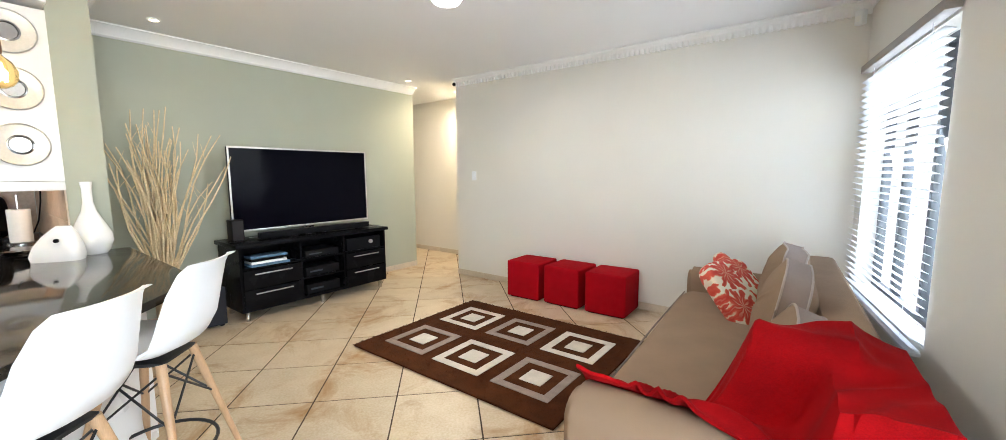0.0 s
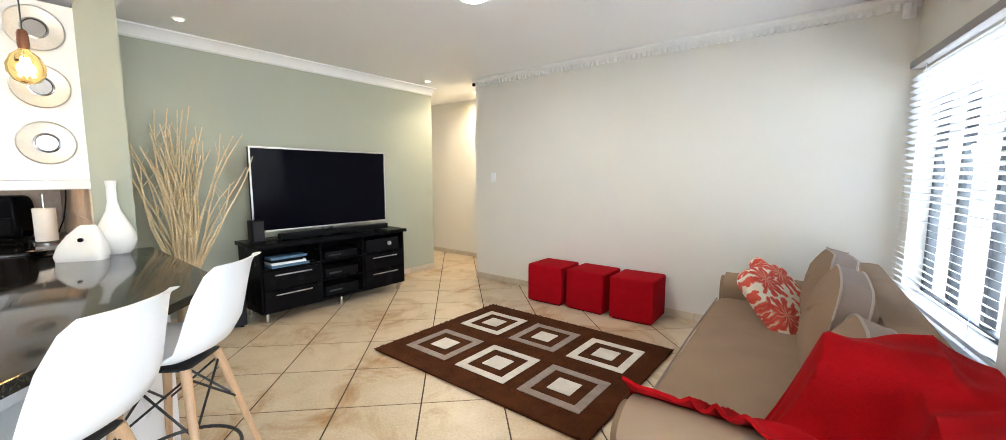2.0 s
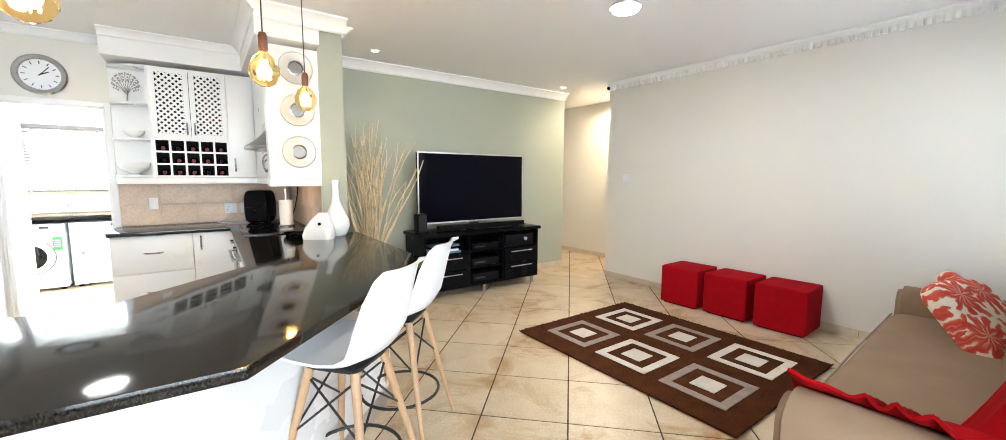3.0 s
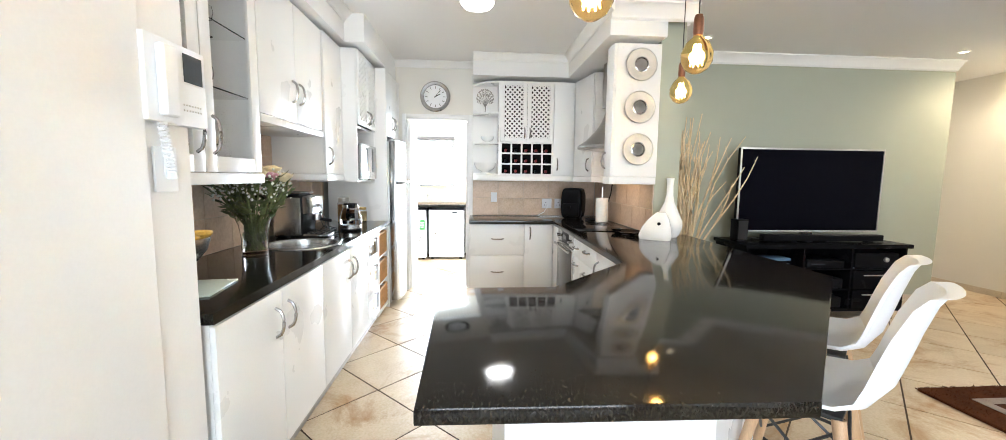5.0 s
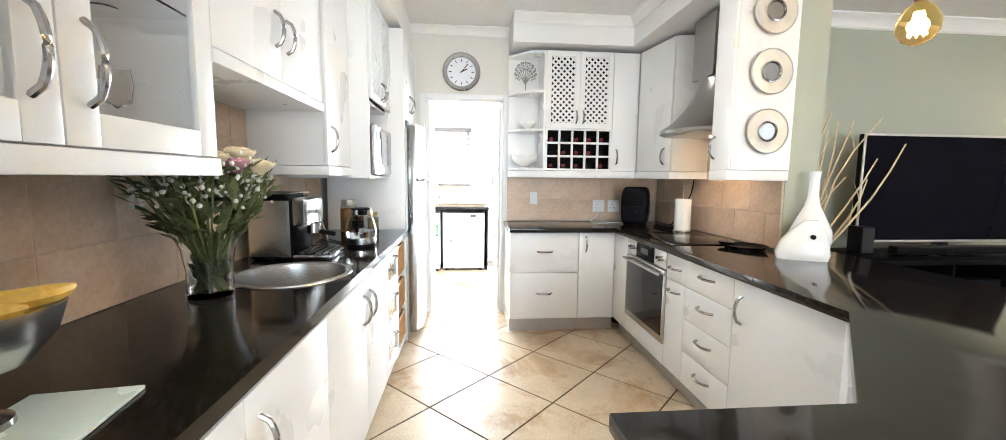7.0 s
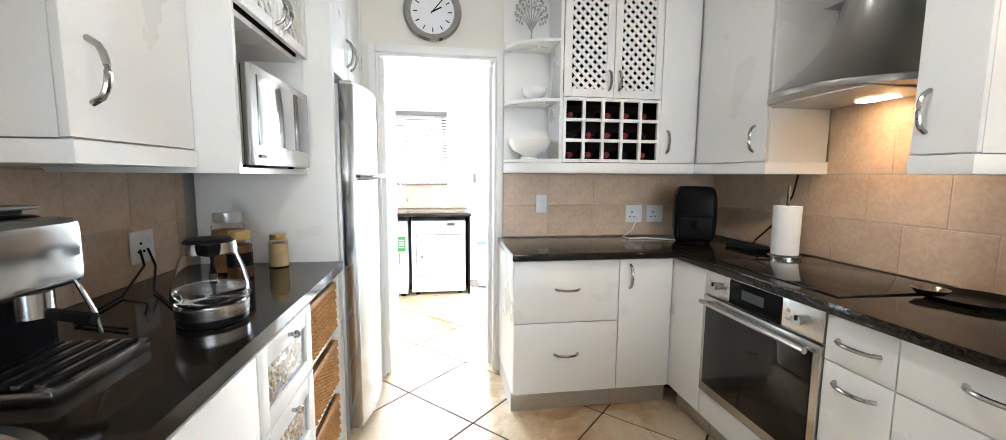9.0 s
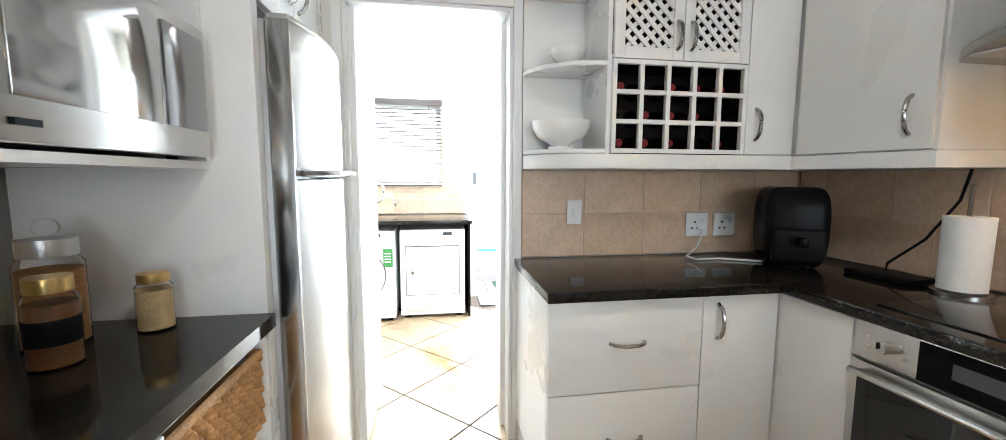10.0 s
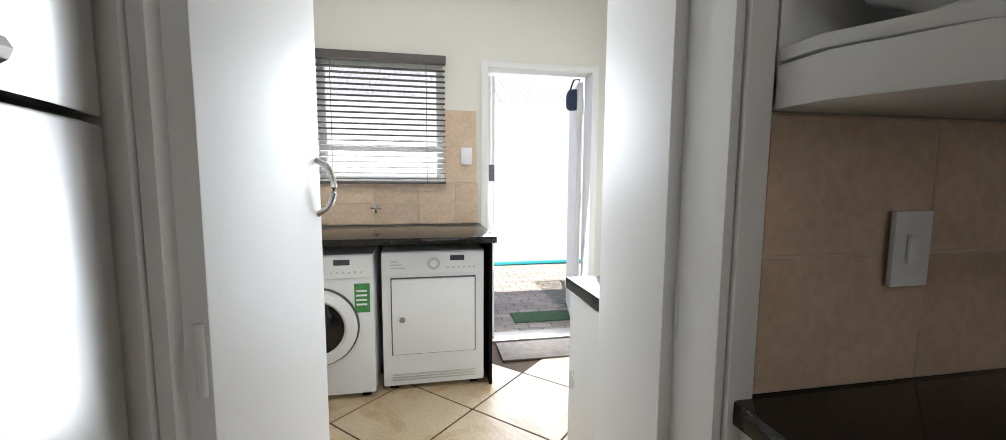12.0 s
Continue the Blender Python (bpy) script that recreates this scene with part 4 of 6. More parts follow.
def wall_plate(m, label, kind, w=0.075, h=0.118, dark=True):
    t = thing("light_switch" if kind == "switch" else "power_socket", m, label, kind)
    p = part("plate", box(B(), -w / 2, w / 2, -0.008, 0, -h / 2, h / 2, 0.003), PLASTIC, t)
    if kind == "switch":
        part("rocker", box(B(), -0.012, 0.012, -0.013, -0.0085, -0.022, 0.022, 0.002), PLASTIC, p)
    else:
        part("rocker", box(B(), w * 0.22, w * 0.36, -0.012, -0.0085, 0.005, 0.03, 0.002), PLASTIC, p)
        bm = B()
        for dx, dz in ((0, 0.022), (-0.014, -0.008), (0.014, -0.008)):
            cyl(bm, (dx - w * 0.12, -0.009, dz - 0.01), 0.005, 0.003, "y", 8)
        part("pin_hole", bm, BLACKM, p)
    return t


wall_plate(pose(-5.223, -0.84, 1.115, 0, 0, 90), "white light switch on the tiled splashback", "switch", 0.07, 0.115)
wall_plate(pose(-5.223, -0.205, 1.046, 0, 0, 90), "white power socket with a plug in it", "socket", 0.115, 0.115)
wall_plate(pose(-5.223, -0.055, 1.046, 0, 0, 90), "white power socket on the tiled splashback", "socket", 0.115, 0.115)
wall_plate(pose(-4.274, -2.561, 1.03, 0, 0, 180), "white power socket above the kettle", "socket", 0.115, 0.115)
wall_plate(pose(-3.40, 4.14, 1.37), "white light switch on the cream wall", "switch")
wall_plate(pose(-7.642, -1.27, 1.375, 0, 0, 90), "white light switch beside the laundry window", "switch")
wall_plate(pose(-1.55, -1.944, 1.365, 0, 0, 180), "white switch plate below the intercom", "switch", 0.085, 0.125)


def cable(pts, r=0.0035, label="black power cable on the worktop", material=None, name="power_cable"):
    single(name, tube(B(), pts, r, 7), material or BLACKM, label, "cable")


cable([(-5.21, -0.205, 1.03), (-5.17, -0.20, 1.02), (-5.14, -0.25, 0.95), (-5.10, -0.33, 0.912), (-5.05, -0.31, 0.906), (-5.06, -0.19, 0.906), (-4.98, -0.07, 0.906), (-4.95, 0.0, 0.906)], 0.004, "white power cable looped on the worktop", PLASTIC)
cable([(-4.52, 0.35, 1.31), (-4.54, 0.345, 1.20), (-4.62, 0.33, 1.05), (-4.72, 0.30, 0.94), (-4.68, 0.24, 0.906), (-4.56, 0.28, 0.906)], 0.005, "black cable hanging behind the paper roll")
cable([(-4.25, -2.55, 1.02), (-4.22, -2.52, 0.97), (-4.05, -2.48, 0.906), (-3.80, -2.42, 0.906), (-3.74, -2.26, 0.906)], 0.004)
cable([(-4.29, -2.55, 1.02), (-4.26, -2.51, 0.96), (-4.10, -2.42, 0.906), (-3.90, -2.24, 0.906)], 0.004)

# air fryer
_t = thing("air_fryer", pose(-4.94, 0.05, 0.90, 0, 0, 62), "black rounded air fryer on the worktop", "air fryer")
part("body", pillow(B(), (0, 0, 0.17), 0.118, 0.128, 0.17, 0.24, 32, 18), BLACK, _t)
part("drawer", box(B(), -0.095, 0.095, -0.145, -0.09, 0.03, 0.17, 0.02, 3), BLACKM, _t)
part("handle", box(B(), -0.018, 0.018, -0.20, -0.15, 0.10, 0.14, 0.008), BLACK, _t)
part("base", cyl(B(), (0, 0, 0.008), 0.10, 0.016, seg=28), BLACKM, _t)

# paper roll
_t = thing("paper_roll_holder", pose(-4.43, 0.22, 0.90), "white kitchen paper roll on a steel stand", "paper roll")
part("base", lathe(B(), [(0.075, 0.001), (0.075, 0.008), (0.02, 0.012)], seg=28), STEEL, _t)
part("post", tube(B(), [(0, 0, 0.0), (0, 0, 0.36)], 0.007), CHROME, _t)
part("paper", lathe(B(), [(0.02, 0.014), (0.06, 0.015), (0.061, 0.255), (0.02, 0.257)], seg=32, closed=True), PAPER, _t, "roll of white paper")

# tray, spectacles-like spoon rest
_t = thing("spoon_rest", pose(-3.67, 0.21, 0.90, 0, 0, 35), "dark tray with a chrome bowl on the worktop", "tray")
part("tray", lathe(B(), [(0.0, 0.003), (0.10, 0.003), (0.125, 0.018), (0.128, 0.018), (0.105, 0.001), (0, 0.001)], seg=32), BLACK, _t)
part("bowl", lathe(B(), [(0.0, 0.01), (0.035, 0.012), (0.05, 0.03), (0.047, 0.03), (0.03, 0.016), (0, 0.014)], (-0.10, -0.02, 0), 24), CHROME, _t)
single("scale", box(B(), -4.76, -4.54, 0.14, 0.28, 0.9005, 0.918, 0.006), BLACKM, "flat dark tray beside the air fryer", "tray")

# bowls and ornament on the open shelves
for _y, _z, _r in ((-0.95, 1.394, 0.125), (-0.925, 1.739, 0.075)):
    single("footed_bowl", lathe(B(), [(0.42 * _r, 0), (0.44 * _r, 0.012), (0.30 * _r, 0.12 * _r), (0.45 * _r, 0.24 * _r), (0.8 * _r, 0.42 * _r), (0.97 * _r, 0.72 * _r), (_r, 0.95 * _r), (0.97 * _r, 0.95 * _r), (0.9 * _r, 0.72 * _r), (0.6 * _r, 0.4 * _r), (0, 0.29 * _r)], seg=36), CERAMIC, "white footed ceramic bowl on an open shelf", "bowl", pose(-5.10, _y, _z))
_t = thing("tree_ornament", pose(-5.07, -0.955, 2.07, 0, 0, 90), "silver wire tree ornament on the top shelf", "ornament")
part("trunk", tube(B(), [(0, 0, 0), (0.004, 0, 0.06), (0, 0, 0.12)], 0.006, 8, r2=0.004), HOOD, _t)
for _k in range(9):
    _a = radians(-105 + 210 * _k / 8)
    _tip = Vector((0.088 * math.sin(_a), 0, 0.165 + 0.088 * math.cos(_a)))
    _bm = tube(B(), [(0, 0, 0.06 + 0.006 * (4 - abs(_k - 4))), Vector((0, 0, 0.10)).lerp(_tip, 0.45), _tip], 0.0032, 6, r2=0.0018)
    for _j in range(3):
        _p = Vector((0, 0, 0.10)).lerp(_tip, 0.5 + 0.18 * _j)
        for _e in (-1, 1):
            _q = _p + Vector((0.024 * math.sin(_a + 0.8 * _e), 0, 0.024 * math.cos(_a + 0.8 * _e)))
            tube(_bm, [_p, _q], 0.0016, 5)
            ball(_bm, _q, 0.0075, 0.8, 0.35, 1.2, 7, 5)
    ball(_bm, _tip, 0.009, 0.8, 0.35, 1.2, 7, 5)
    part("branch", _bm, HOOD, _t)

# vases on the bar
_t = single("vase", lathe(B(), [(0.0, 0.0), (0.07, 0.0), (0.085, 0.02), (0.105, 0.08), (0.10, 0.13), (0.07, 0.20), (0.038, 0.27), (0.026, 0.33), (0.025, 0.42), (0.031, 0.462), (0.027, 0.462), (0.020, 0.42), (0.0, 0.41)], seg=40), CERAMIC, "tall white ceramic bottle vase on the bar", "vase", pose(-3.48, 0.46, 0.90))
_bm = B()
_prof = [(0.105, 0.0), (0.112, 0.03), (0.098, 0.09), (0.070, 0.15), (0.046, 0.185), (0.030, 0.205)]
_rings = []
for _r, _z in _prof:
    _rings.append([_bm.verts.new((0.15 * (_r / 0.105) * (abs(math.cos(a)) ** 0.5) * math.copysign(0.75, math.cos(a)) + 0.12 * (_z / 0.2) ** 2 * 0.3, 0.8 * _r * (abs(math.sin(a)) ** 0.5) * math.copysign(0.75, math.sin(a)), _z)) for a in (2 * math.pi * k / 32 for k in range(32))])
for _a, _b in zip(_rings, _rings[1:]):
    for _k in range(32):
        _bm.faces.new((_a[_k], _a[(_k + 1) % 32], _b[(_k + 1) % 32], _b[_k]))
_bm.faces.new(_rings[0][::-1])
_bm.faces.new(_rings[-1])
_t = single("vase", _bm, CERAMIC, "low white ceramic vase with a dark hole", "vase", pose(-3.335, 0.29, 0.90, 0, 0, 60))
part("hole", cyl(B(), (0.03, -0.073, 0.125), 0.012, 0.012, "y", 16), BLACKM, _t)


# sink run things
_t = thing("kitchen_sink", pose(SINK[0], SINK[1], 0.90), "round stainless steel sink bowl in the granite", "sink")
part("bowl", lathe(B(), [(0.238, 0.0006), (0.236, 0.006), (0.216, 0.007), (0.207, 0.001), (0.204, -0.03), (0.198, -0.13), (0.17, -0.155), (0.05, -0.165), (0, -0.166), (0, -0.170), (0.06, -0.169), (0.176, -0.159), (0.203, -0.132), (0.21, -0.03)], seg=48, closed=True), STEEL, _t)
part("drain", lathe(B(), [(0.0, -0.161), (0.03, -0.160), (0.034, -0.163)], seg=24), CHROME, _t)
_pts = [(0, 0, 0.0), (0, 0, 0.22)] + [(0.11 * (1 - math.cos(a)), 0, 0.22 + 0.11 * math.sin(a)) for a in (math.pi * k / 10 for k in range(1, 9))]
_t = thing("mixer_tap", pose(-2.92, -2.46, 0.90, 0, 0, 70), "chrome swan neck mixer tap", "tap")
part("spout", tube(B(), _pts, 0.012, 12), CHROME, _t)
part("base", cyl(B(), (0, 0, 0.02), 0.026, 0.04, seg=24), CHROME, _t)
part("lever", tube(B(), [(0, 0.02, 0.07), (0, 0.09, 0.09)], 0.007), CHROME, _t)

# flowers
_t = thing("flower_vase", pose(-2.79, -2.345, 0.90), "glass vase with cream roses and foliage", "flowers")
part("vase", lathe(B(), [(0.0, 0.0), (0.066, 0.0), (0.070, 0.02), (0.068, 0.09), (0.080, 0.17), (0.115, 0.25), (0.112, 0.25), (0.076, 0.17), (0.064, 0.09), (0.064, 0.02), (0, 0.015)], seg=32), GLASS, _t, "clear flared glass vase")
part("water", cyl(B(), (0, 0, 0.07), 0.060, 0.10, seg=28), WATER, _t)
_rnd = random.Random(5)
for _k in range(30):
    _a, _r = _rnd.uniform(0, 6.28), _rnd.uniform(0.06, 0.20)
    part("stem", tube(B(), [(0.035 * math.cos(_a + 2), 0.035 * math.sin(_a + 2), 0.02), (0.045 * math.cos(_a), 0.045 * math.sin(_a), 0.15), (_r * math.cos(_a), _r * math.sin(_a), 0.33 + _rnd.uniform(0, 0.1))], 0.0035, 5), LEAF, _t)


def leafquad(bm, p, d, w, length):
    d = Vector(d).normalized()
    s = d.cross(Vector((0.1, 0.2, 1))).normalized() * w
    p = Vector(p)
    n = s.cross(d).normalized() * w * 0.35
    pts = [p, p + d * length * 0.45 + s, p + d * length, p + d * length * 0.45 - s]
    mid = p + d * length * 0.5 + n
    vs = [bm.verts.new(q) for q in pts]
    c = bm.verts.new(mid)
    for i in range(4):
        bm.faces.new((vs[i], vs[(i + 1) % 4], c))


_bm = B()
for _k in range(620):
    _a = _rnd.uniform(0, 6.28)
    _h = _rnd.uniform(0.0, 1.0)
    _z = 0.06 + 0.38 * _h
    _lim = 0.05 + 0.02 * _h if _z < 0.17 else 0.075 + 0.115 * min(1.0, (_z - 0.17) / 0.16)
    _r = _lim * math.sqrt(_rnd.uniform(0.15, 1.0))
    _big = 0.55 if _z < 0.2 else 1.0
    leafquad(_bm, (_r * math.cos(_a), _r * math.sin(_a), _z), (math.cos(_a) + _rnd.uniform(-0.7, 0.7), math.sin(_a) + _rnd.uniform(-0.7, 0.7), _rnd.uniform(0.1, 1.5)) if _z > 0.2 else (0.2 * math.cos(_a), 0.2 * math.sin(_a), 1), _big * _rnd.uniform(0.011, 0.022), _big * _rnd.uniform(0.035, 0.075))
part("foliage", _bm, LEAF, _t, "dark green leaves")
tagged(_t.children[-1], kind="stuff")


def rose(parent, p, r, material):
    bm = B()
    for ring, (n, rr, tilt) in enumerate(((4, 0.35, 0.2), (5, 0.65, 0.5), (7, 0.95, 0.95))):
        for k in range(n):
            a = 2 * math.pi * k / n + ring
            m = pose(*p) @ Matrix.Rotation(a, 4, "Z") @ Matrix.Translation((rr * r * 0.55, 0, 0)) @ Matrix.Rotation(tilt, 4, "Y")
            ball(bm, (0, 0, 0), r * 0.62, 0.28, 0.9, 0.85, 8, 6, m)
    part("rose", bm, material, parent)


for _k in range(22):
    _a = 2.4 * _k
    _r = 0.03 + 0.155 * (_k / 22) ** 0.6
    rose(_t, (_r * math.cos(_a), _r * math.sin(_a), 0.49 - 1.7 * _r * _r + _rnd.uniform(-0.03, 0.015)), _rnd.uniform(0.044, 0.058), PINK if _k in (4, 11, 17) else PETAL)
_bm = B()
for _k in range(340):
    _a, _r = _rnd.uniform(0, 6.28), 0.205 * math.sqrt(_rnd.uniform(0.1, 1.0))
    ball(_bm, (_r * math.cos(_a), _r * math.sin(_a), 0.46 - 1.5 * _r * _r + _rnd.uniform(-0.10, 0.05)), _rnd.uniform(0.005, 0.0085), 1, 1, 1, 5, 4)
tagged(part("gypsophila", _bm, GYPS, _t, "tiny white filler flowers"), kind="stuff")

# coffee machine
_t = thing("coffee_machine", pose(-3.50, -2.335, 0.90, 0, 0, 180) @ Matrix.Scale(1.1, 4), "steel and black espresso machine on the worktop", "coffee machine")
part("body", box(B(), -0.119, 0.119, -0.0255, 0.1615, 0., 0.2805, 0.0255, 3), BLACK, _t)
_f = part("front", box(B(), -0.1148, 0.1148, -0.085, -0.017, 0.1445, 0.2762, 0.0255, 3), CHROME, _t, "polished steel front")
part("head", cyl(B(), (0, -0.0765, 0.1318), 0.0298, 0.0425, seg=20), CHROME, _f)
part("portafilter", tube(B(), [(0, -0.0765, 0.119), (0., -0.17, 0.102)], 0.011), BLACKM, _f)
part("steam_wand", tube(B(), [(0.085, -0.0765, 0.1615), (0.0935, -0.102, 0.085), (0.0978, -0.1062, 0.0425)], 0.0043), CHROME, _f)
part("side_trim", box(B(), -0.1232, -0.1182, -0.017, 0.153, 0.017, 0.2635, 0.0017), STEEL, _t)
part("cup_rail", tube(B(), [(-0.102, -0.017, 0.2932), (0.102, -0.017, 0.2932), (0.102, 0.1445, 0.2932), (-0.102, 0.1445, 0.2932)], 0.0043, 8, True), CHROME, _t)
part("tank_lid", box(B(), -0.0935, 0.0935, 0., 0.136, 0.2805, 0.2916, 0.0043), BLACKM, _t)
_d = part("drip_tray", box(B(), -0.1105, 0.1105, -0.187, -0.017, 0., 0.0255, 0.0085, 2), CHROME, _t, "steel drip tray")
for _k in range(9):
    part("slat", box(B(), -0.0935, 0.0935, -0.1742 + 0.0161 * _k, -0.1658 + 0.0161 * _k, 0.0255, 0.0298), STEEL if _k % 2 else BLACKM, _d)

# kettle
KETTLE = (-3.81, -2.095)
_t = thing("kettle", pose(KETTLE[0], KETTLE[1], 0.90, 0, 0, 205) @ Matrix.Scale(1.03, 4), "glass kettle with steel bands and black lid", "kettle")
part("base", lathe(B(), [(0., 0.), (0.0774, 0.), (0.081, 0.007), (0.0792, 0.0158), (0., 0.0167)], seg=36), BLACKM, _t)
part("lower_band", lathe(B(), [(0.0739, 0.0172), (0.0818, 0.0185), (0.0836, 0.0458), (0.0774, 0.0466)], seg=36, closed=True), STEEL, _t, "steel band round the foot")
part("jug", lathe(B(), [(0.0774, 0.0466), (0.0862, 0.0546), (0.0889, 0.0704), (0.0854, 0.1012), (0.0704, 0.154), (0.0598, 0.1804), (0.0572, 0.1804), (0.0678, 0.154), (0.0827, 0.1012), (0.0862, 0.0704), (0.0836, 0.0563), (0.0748, 0.0484)], seg=36, closed=True), GLASS, _t, "clear glass jug")
part("element_plate", lathe(B(), [(0., 0.0471), (0.0722, 0.0471), (0.0722, 0.0493), (0., 0.0493)], seg=32), STEEL, _t)
part("water", lathe(B(), [(0., 0.0502), (0.0757, 0.051), (0.0832, 0.0598), (0.0849, 0.0704), (0.0832, 0.088), (0, 0.088)], seg=32), WATER, _t)
part("collar", lathe(B(), [(0.0581, 0.18), (0.0625, 0.1813), (0.0598, 0.2077), (0.0546, 0.2086)], seg=36, closed=True), STEEL, _t, "steel collar below the lid")
part("lid", lathe(B(), [(0., 0.1954), (0.0537, 0.1954), (0.0572, 0.209), (0.0484, 0.2174), (0., 0.2209)], seg=32), BLACKM, _t)
part("spout", prism(B(), [(-0.0546, -0.0264), (-0.0836, 0.), (-0.0546, 0.0264)], 0.1804, 0.2094, 0.0035), BLACKM, _t, "black pouring lip")
part("handle", tube(B(), [(0.0528, 0, 0.2006), (0.1074, 0, 0.1989), (0.125, 0, 0.1672), (0.1214, 0, 0.0968), (0.11, 0, 0.0528), (0.0836, 0, 0.0317)], 0.0114, 10, flat=0.616), BLACKM, _t)


def jar(x, y, r, h, fill, lid, label, knob=False):
    t = thing("storage_jar", pose(x, y, 0.90), label, "jar", "jars on the worktop")
    part("glass", lathe(B(), [(0, 0), (r, 0), (r, 0.75 * h), (0.8 * r, 0.82 * h), (0.78 * r, 0.82 * h), (0.97 * r, 0.74 * h), (0.97 * r, 0.005), (0, 0.005)], seg=28), GLASS, t)
    part("filling", lathe(B(), [(0, 0.006), (0.955 * r, 0.006), (0.955 * r, 0.70 * h), (0, 0.72 * h)], seg=24), fill, t)
    l = part("lid", lathe(B(), [(0, 0.82 * h), (0.84 * r, 0.82 * h), (0.86 * r, 0.84 * h), (0.86 * r, 0.98 * h), (0, h)], seg=28), lid, t)
    if knob:
        part("knob", ball(B(), (0, 0, 1.08 * h), 0.4 * r, 1, 1, 0.9), GLASS, l)
    return t


jar(-4.285, -2.235, 0.042, 0.185, HONEY, GOLD, "instant coffee jar with a gold lid")
part("label_band", lathe(B(), [(0.0425, 0.05), (0.0428, 0.051), (0.0428, 0.10), (0.0425, 0.101)], seg=24, closed=True), BLACKM, bpy.data.objects["storage_jar"].children[0])
jar(-4.41, -2.33, 0.058, 0.245, BISCUIT, ALU, "glass storage jar with a knobbed glass lid", True)
jar(-4.478, -2.17, 0.038, 0.145, OATS, GOLD, "small jar of sugar with a gold lid")

# fruit bowl on a glass board
single("glass_board", box(B(), -0.13, 0.13, -0.09, 0.09, 0, 0.008, 0.003), mat("frosted_glass", (0.62, 0.72, 0.66), 0.25, var=0.06), "pale green frosted glass board on the granite", "board", pose(-2.0, -2.16, 0.9005, 0, 0, 8))
_t = thing("fruit_bowl", pose(-2.0, -2.245, 0.909), "silver footed bowl full of bananas", "fruit bowl")
_k = 0.84
part("foot", lathe(B(), [(r * _k, z * _k) for r, z in ((0.0, 0), (0.06, 0), (0.058, 0.012), (0.02, 0.03), (0.022, 0.05), (0.014, 0.07), (0.022, 0.085), (0.03, 0.10))], seg=28), CHROME, _t)
part("bowl", lathe(B(), [(r * _k, z * _k) for r, z in ((0.03, 0.098), (0.09, 0.12), (0.128, 0.17), (0.145, 0.23), (0.142, 0.23), (0.122, 0.175), (0.085, 0.128), (0, 0.108))], seg=40), STEEL, _t)


def banana(c, a, tilt):
    bm = B()
    m = pose(*c, tilt, 0, a)
    pts = [m @ Vector((0.085 * math.sin(t), 0.05 - 0.05 * math.cos(t) * 1.6, 0.0)) for t in (radians(-62 + 124 * k / 10) for k in range(11))]
    rings = [0.006, 0.012, 0.016, 0.018, 0.019, 0.019, 0.019, 0.018, 0.016, 0.011, 0.005]
    tube(bm, pts, 0.018, 9)
    for v in bm.verts:
        k = min(range(11), key=lambda i: (v.co - pts[i]).length)
        v.co = pts[k] + (v.co - pts[k]) * rings[k] / 0.018
    single("banana", bm, BANANA, "ripe yellow banana in the silver bowl", "fruit", group="bananas in the bowl")


for _k in range(6):
    banana((-2.0 + 0.035 * math.sin(_k * 2.1), -2.245 + 0.045 * (_k - 2.5) * 0.4, 1.092 + 0.012 * (_k % 3)), 25 + 22 * _k, -12 + 9 * (_k % 3))
single("orange", ball(B(), (-1.96, -2.29, 1.115), 0.038, u=20, v=14), ORANGE, "round orange in the silver bowl", "fruit")

# microwave
_t = thing("microwave", L(-3.985, -2.05), "stainless steel microwave in the cabinet niche", "microwave")
part("body", box(B(), 0.0, 0.53, 0.02, 0.34, 1.325, 1.625, 0.004), STEEL, _t)
_d = part("front", box(B(), 0.0, 0.53, -0.012, 0.019, 1.322, 1.628, 0.006), STEEL, _t)
part("window", box(B(), 0.035, 0.345, -0.0155, -0.0125, 1.385, 1.60, 0.001), mat("mirror_window", (0.55, 0.55, 0.55), 0.08, metal=1.0, var=0.05), _d, "mirrored door window")
part("control_strip", box(B(), 0.365, 0.515, -0.0155, -0.0125, 1.385, 1.60, 0.001), mat("grey_mirror", (0.30, 0.30, 0.31), 0.12, metal=0.9, var=0.05), _d, "dark control strip")
part("latch", box(B(), 0.03, 0.07, -0.018, -0.0125, 1.345, 1.355), BLACKM, _d)
for _x in (0.05, 0.48):
    for _y in (0.05, 0.30):
        part("foot", cyl(B(), (_x, _y, 1.3185), 0.012, 0.010, seg=10), BLACKM, _t)

# refrigerator
_t = thing("refrigerator", L(-4.606, -1.878), "tall stainless steel refrigerator with curved doors", "refrigerator")


def curved_door(z0, z1):
    bm = B()
    n = 14
    pts = [(0.002 + 0.60 * k / n, -0.005 - 0.045 * (1 - (2 * k / n - 1) ** 2)) for k in range(n + 1)]
    prism(bm, [*pts, (0.602, 0.05), (0.002, 0.05)], z0, z1, 0.004)
    return bm


part("body", box(B(), 0.002, 0.602, 0.055, 0.60, 0.03, 1.70, 0.004), mat("fridge_grey", (0.42, 0.42, 0.42), 0.4, metal=0.5, var=0.05), _t)
_u = part("freezer_door", curved_door(1.275, 1.70), STEEL, _t, "curved brushed steel door")
_l = part("fridge_door", curved_door(0.06, 1.268), STEEL, _t, "curved brushed steel door")
part("handle", tube(B(), [(0.02, -0.02, 1.285), (0.06, -0.062, 1.287), (0.26, -0.088, 1.289), (0.40, -0.082, 1.287), (0.425, -0.045, 1.285)], 0.014, 10, flat=0.75), CHROME, _u, "horizontal steel handle")
part("top_cap", curved_door(1.7005, 1.716), ALU, _t)
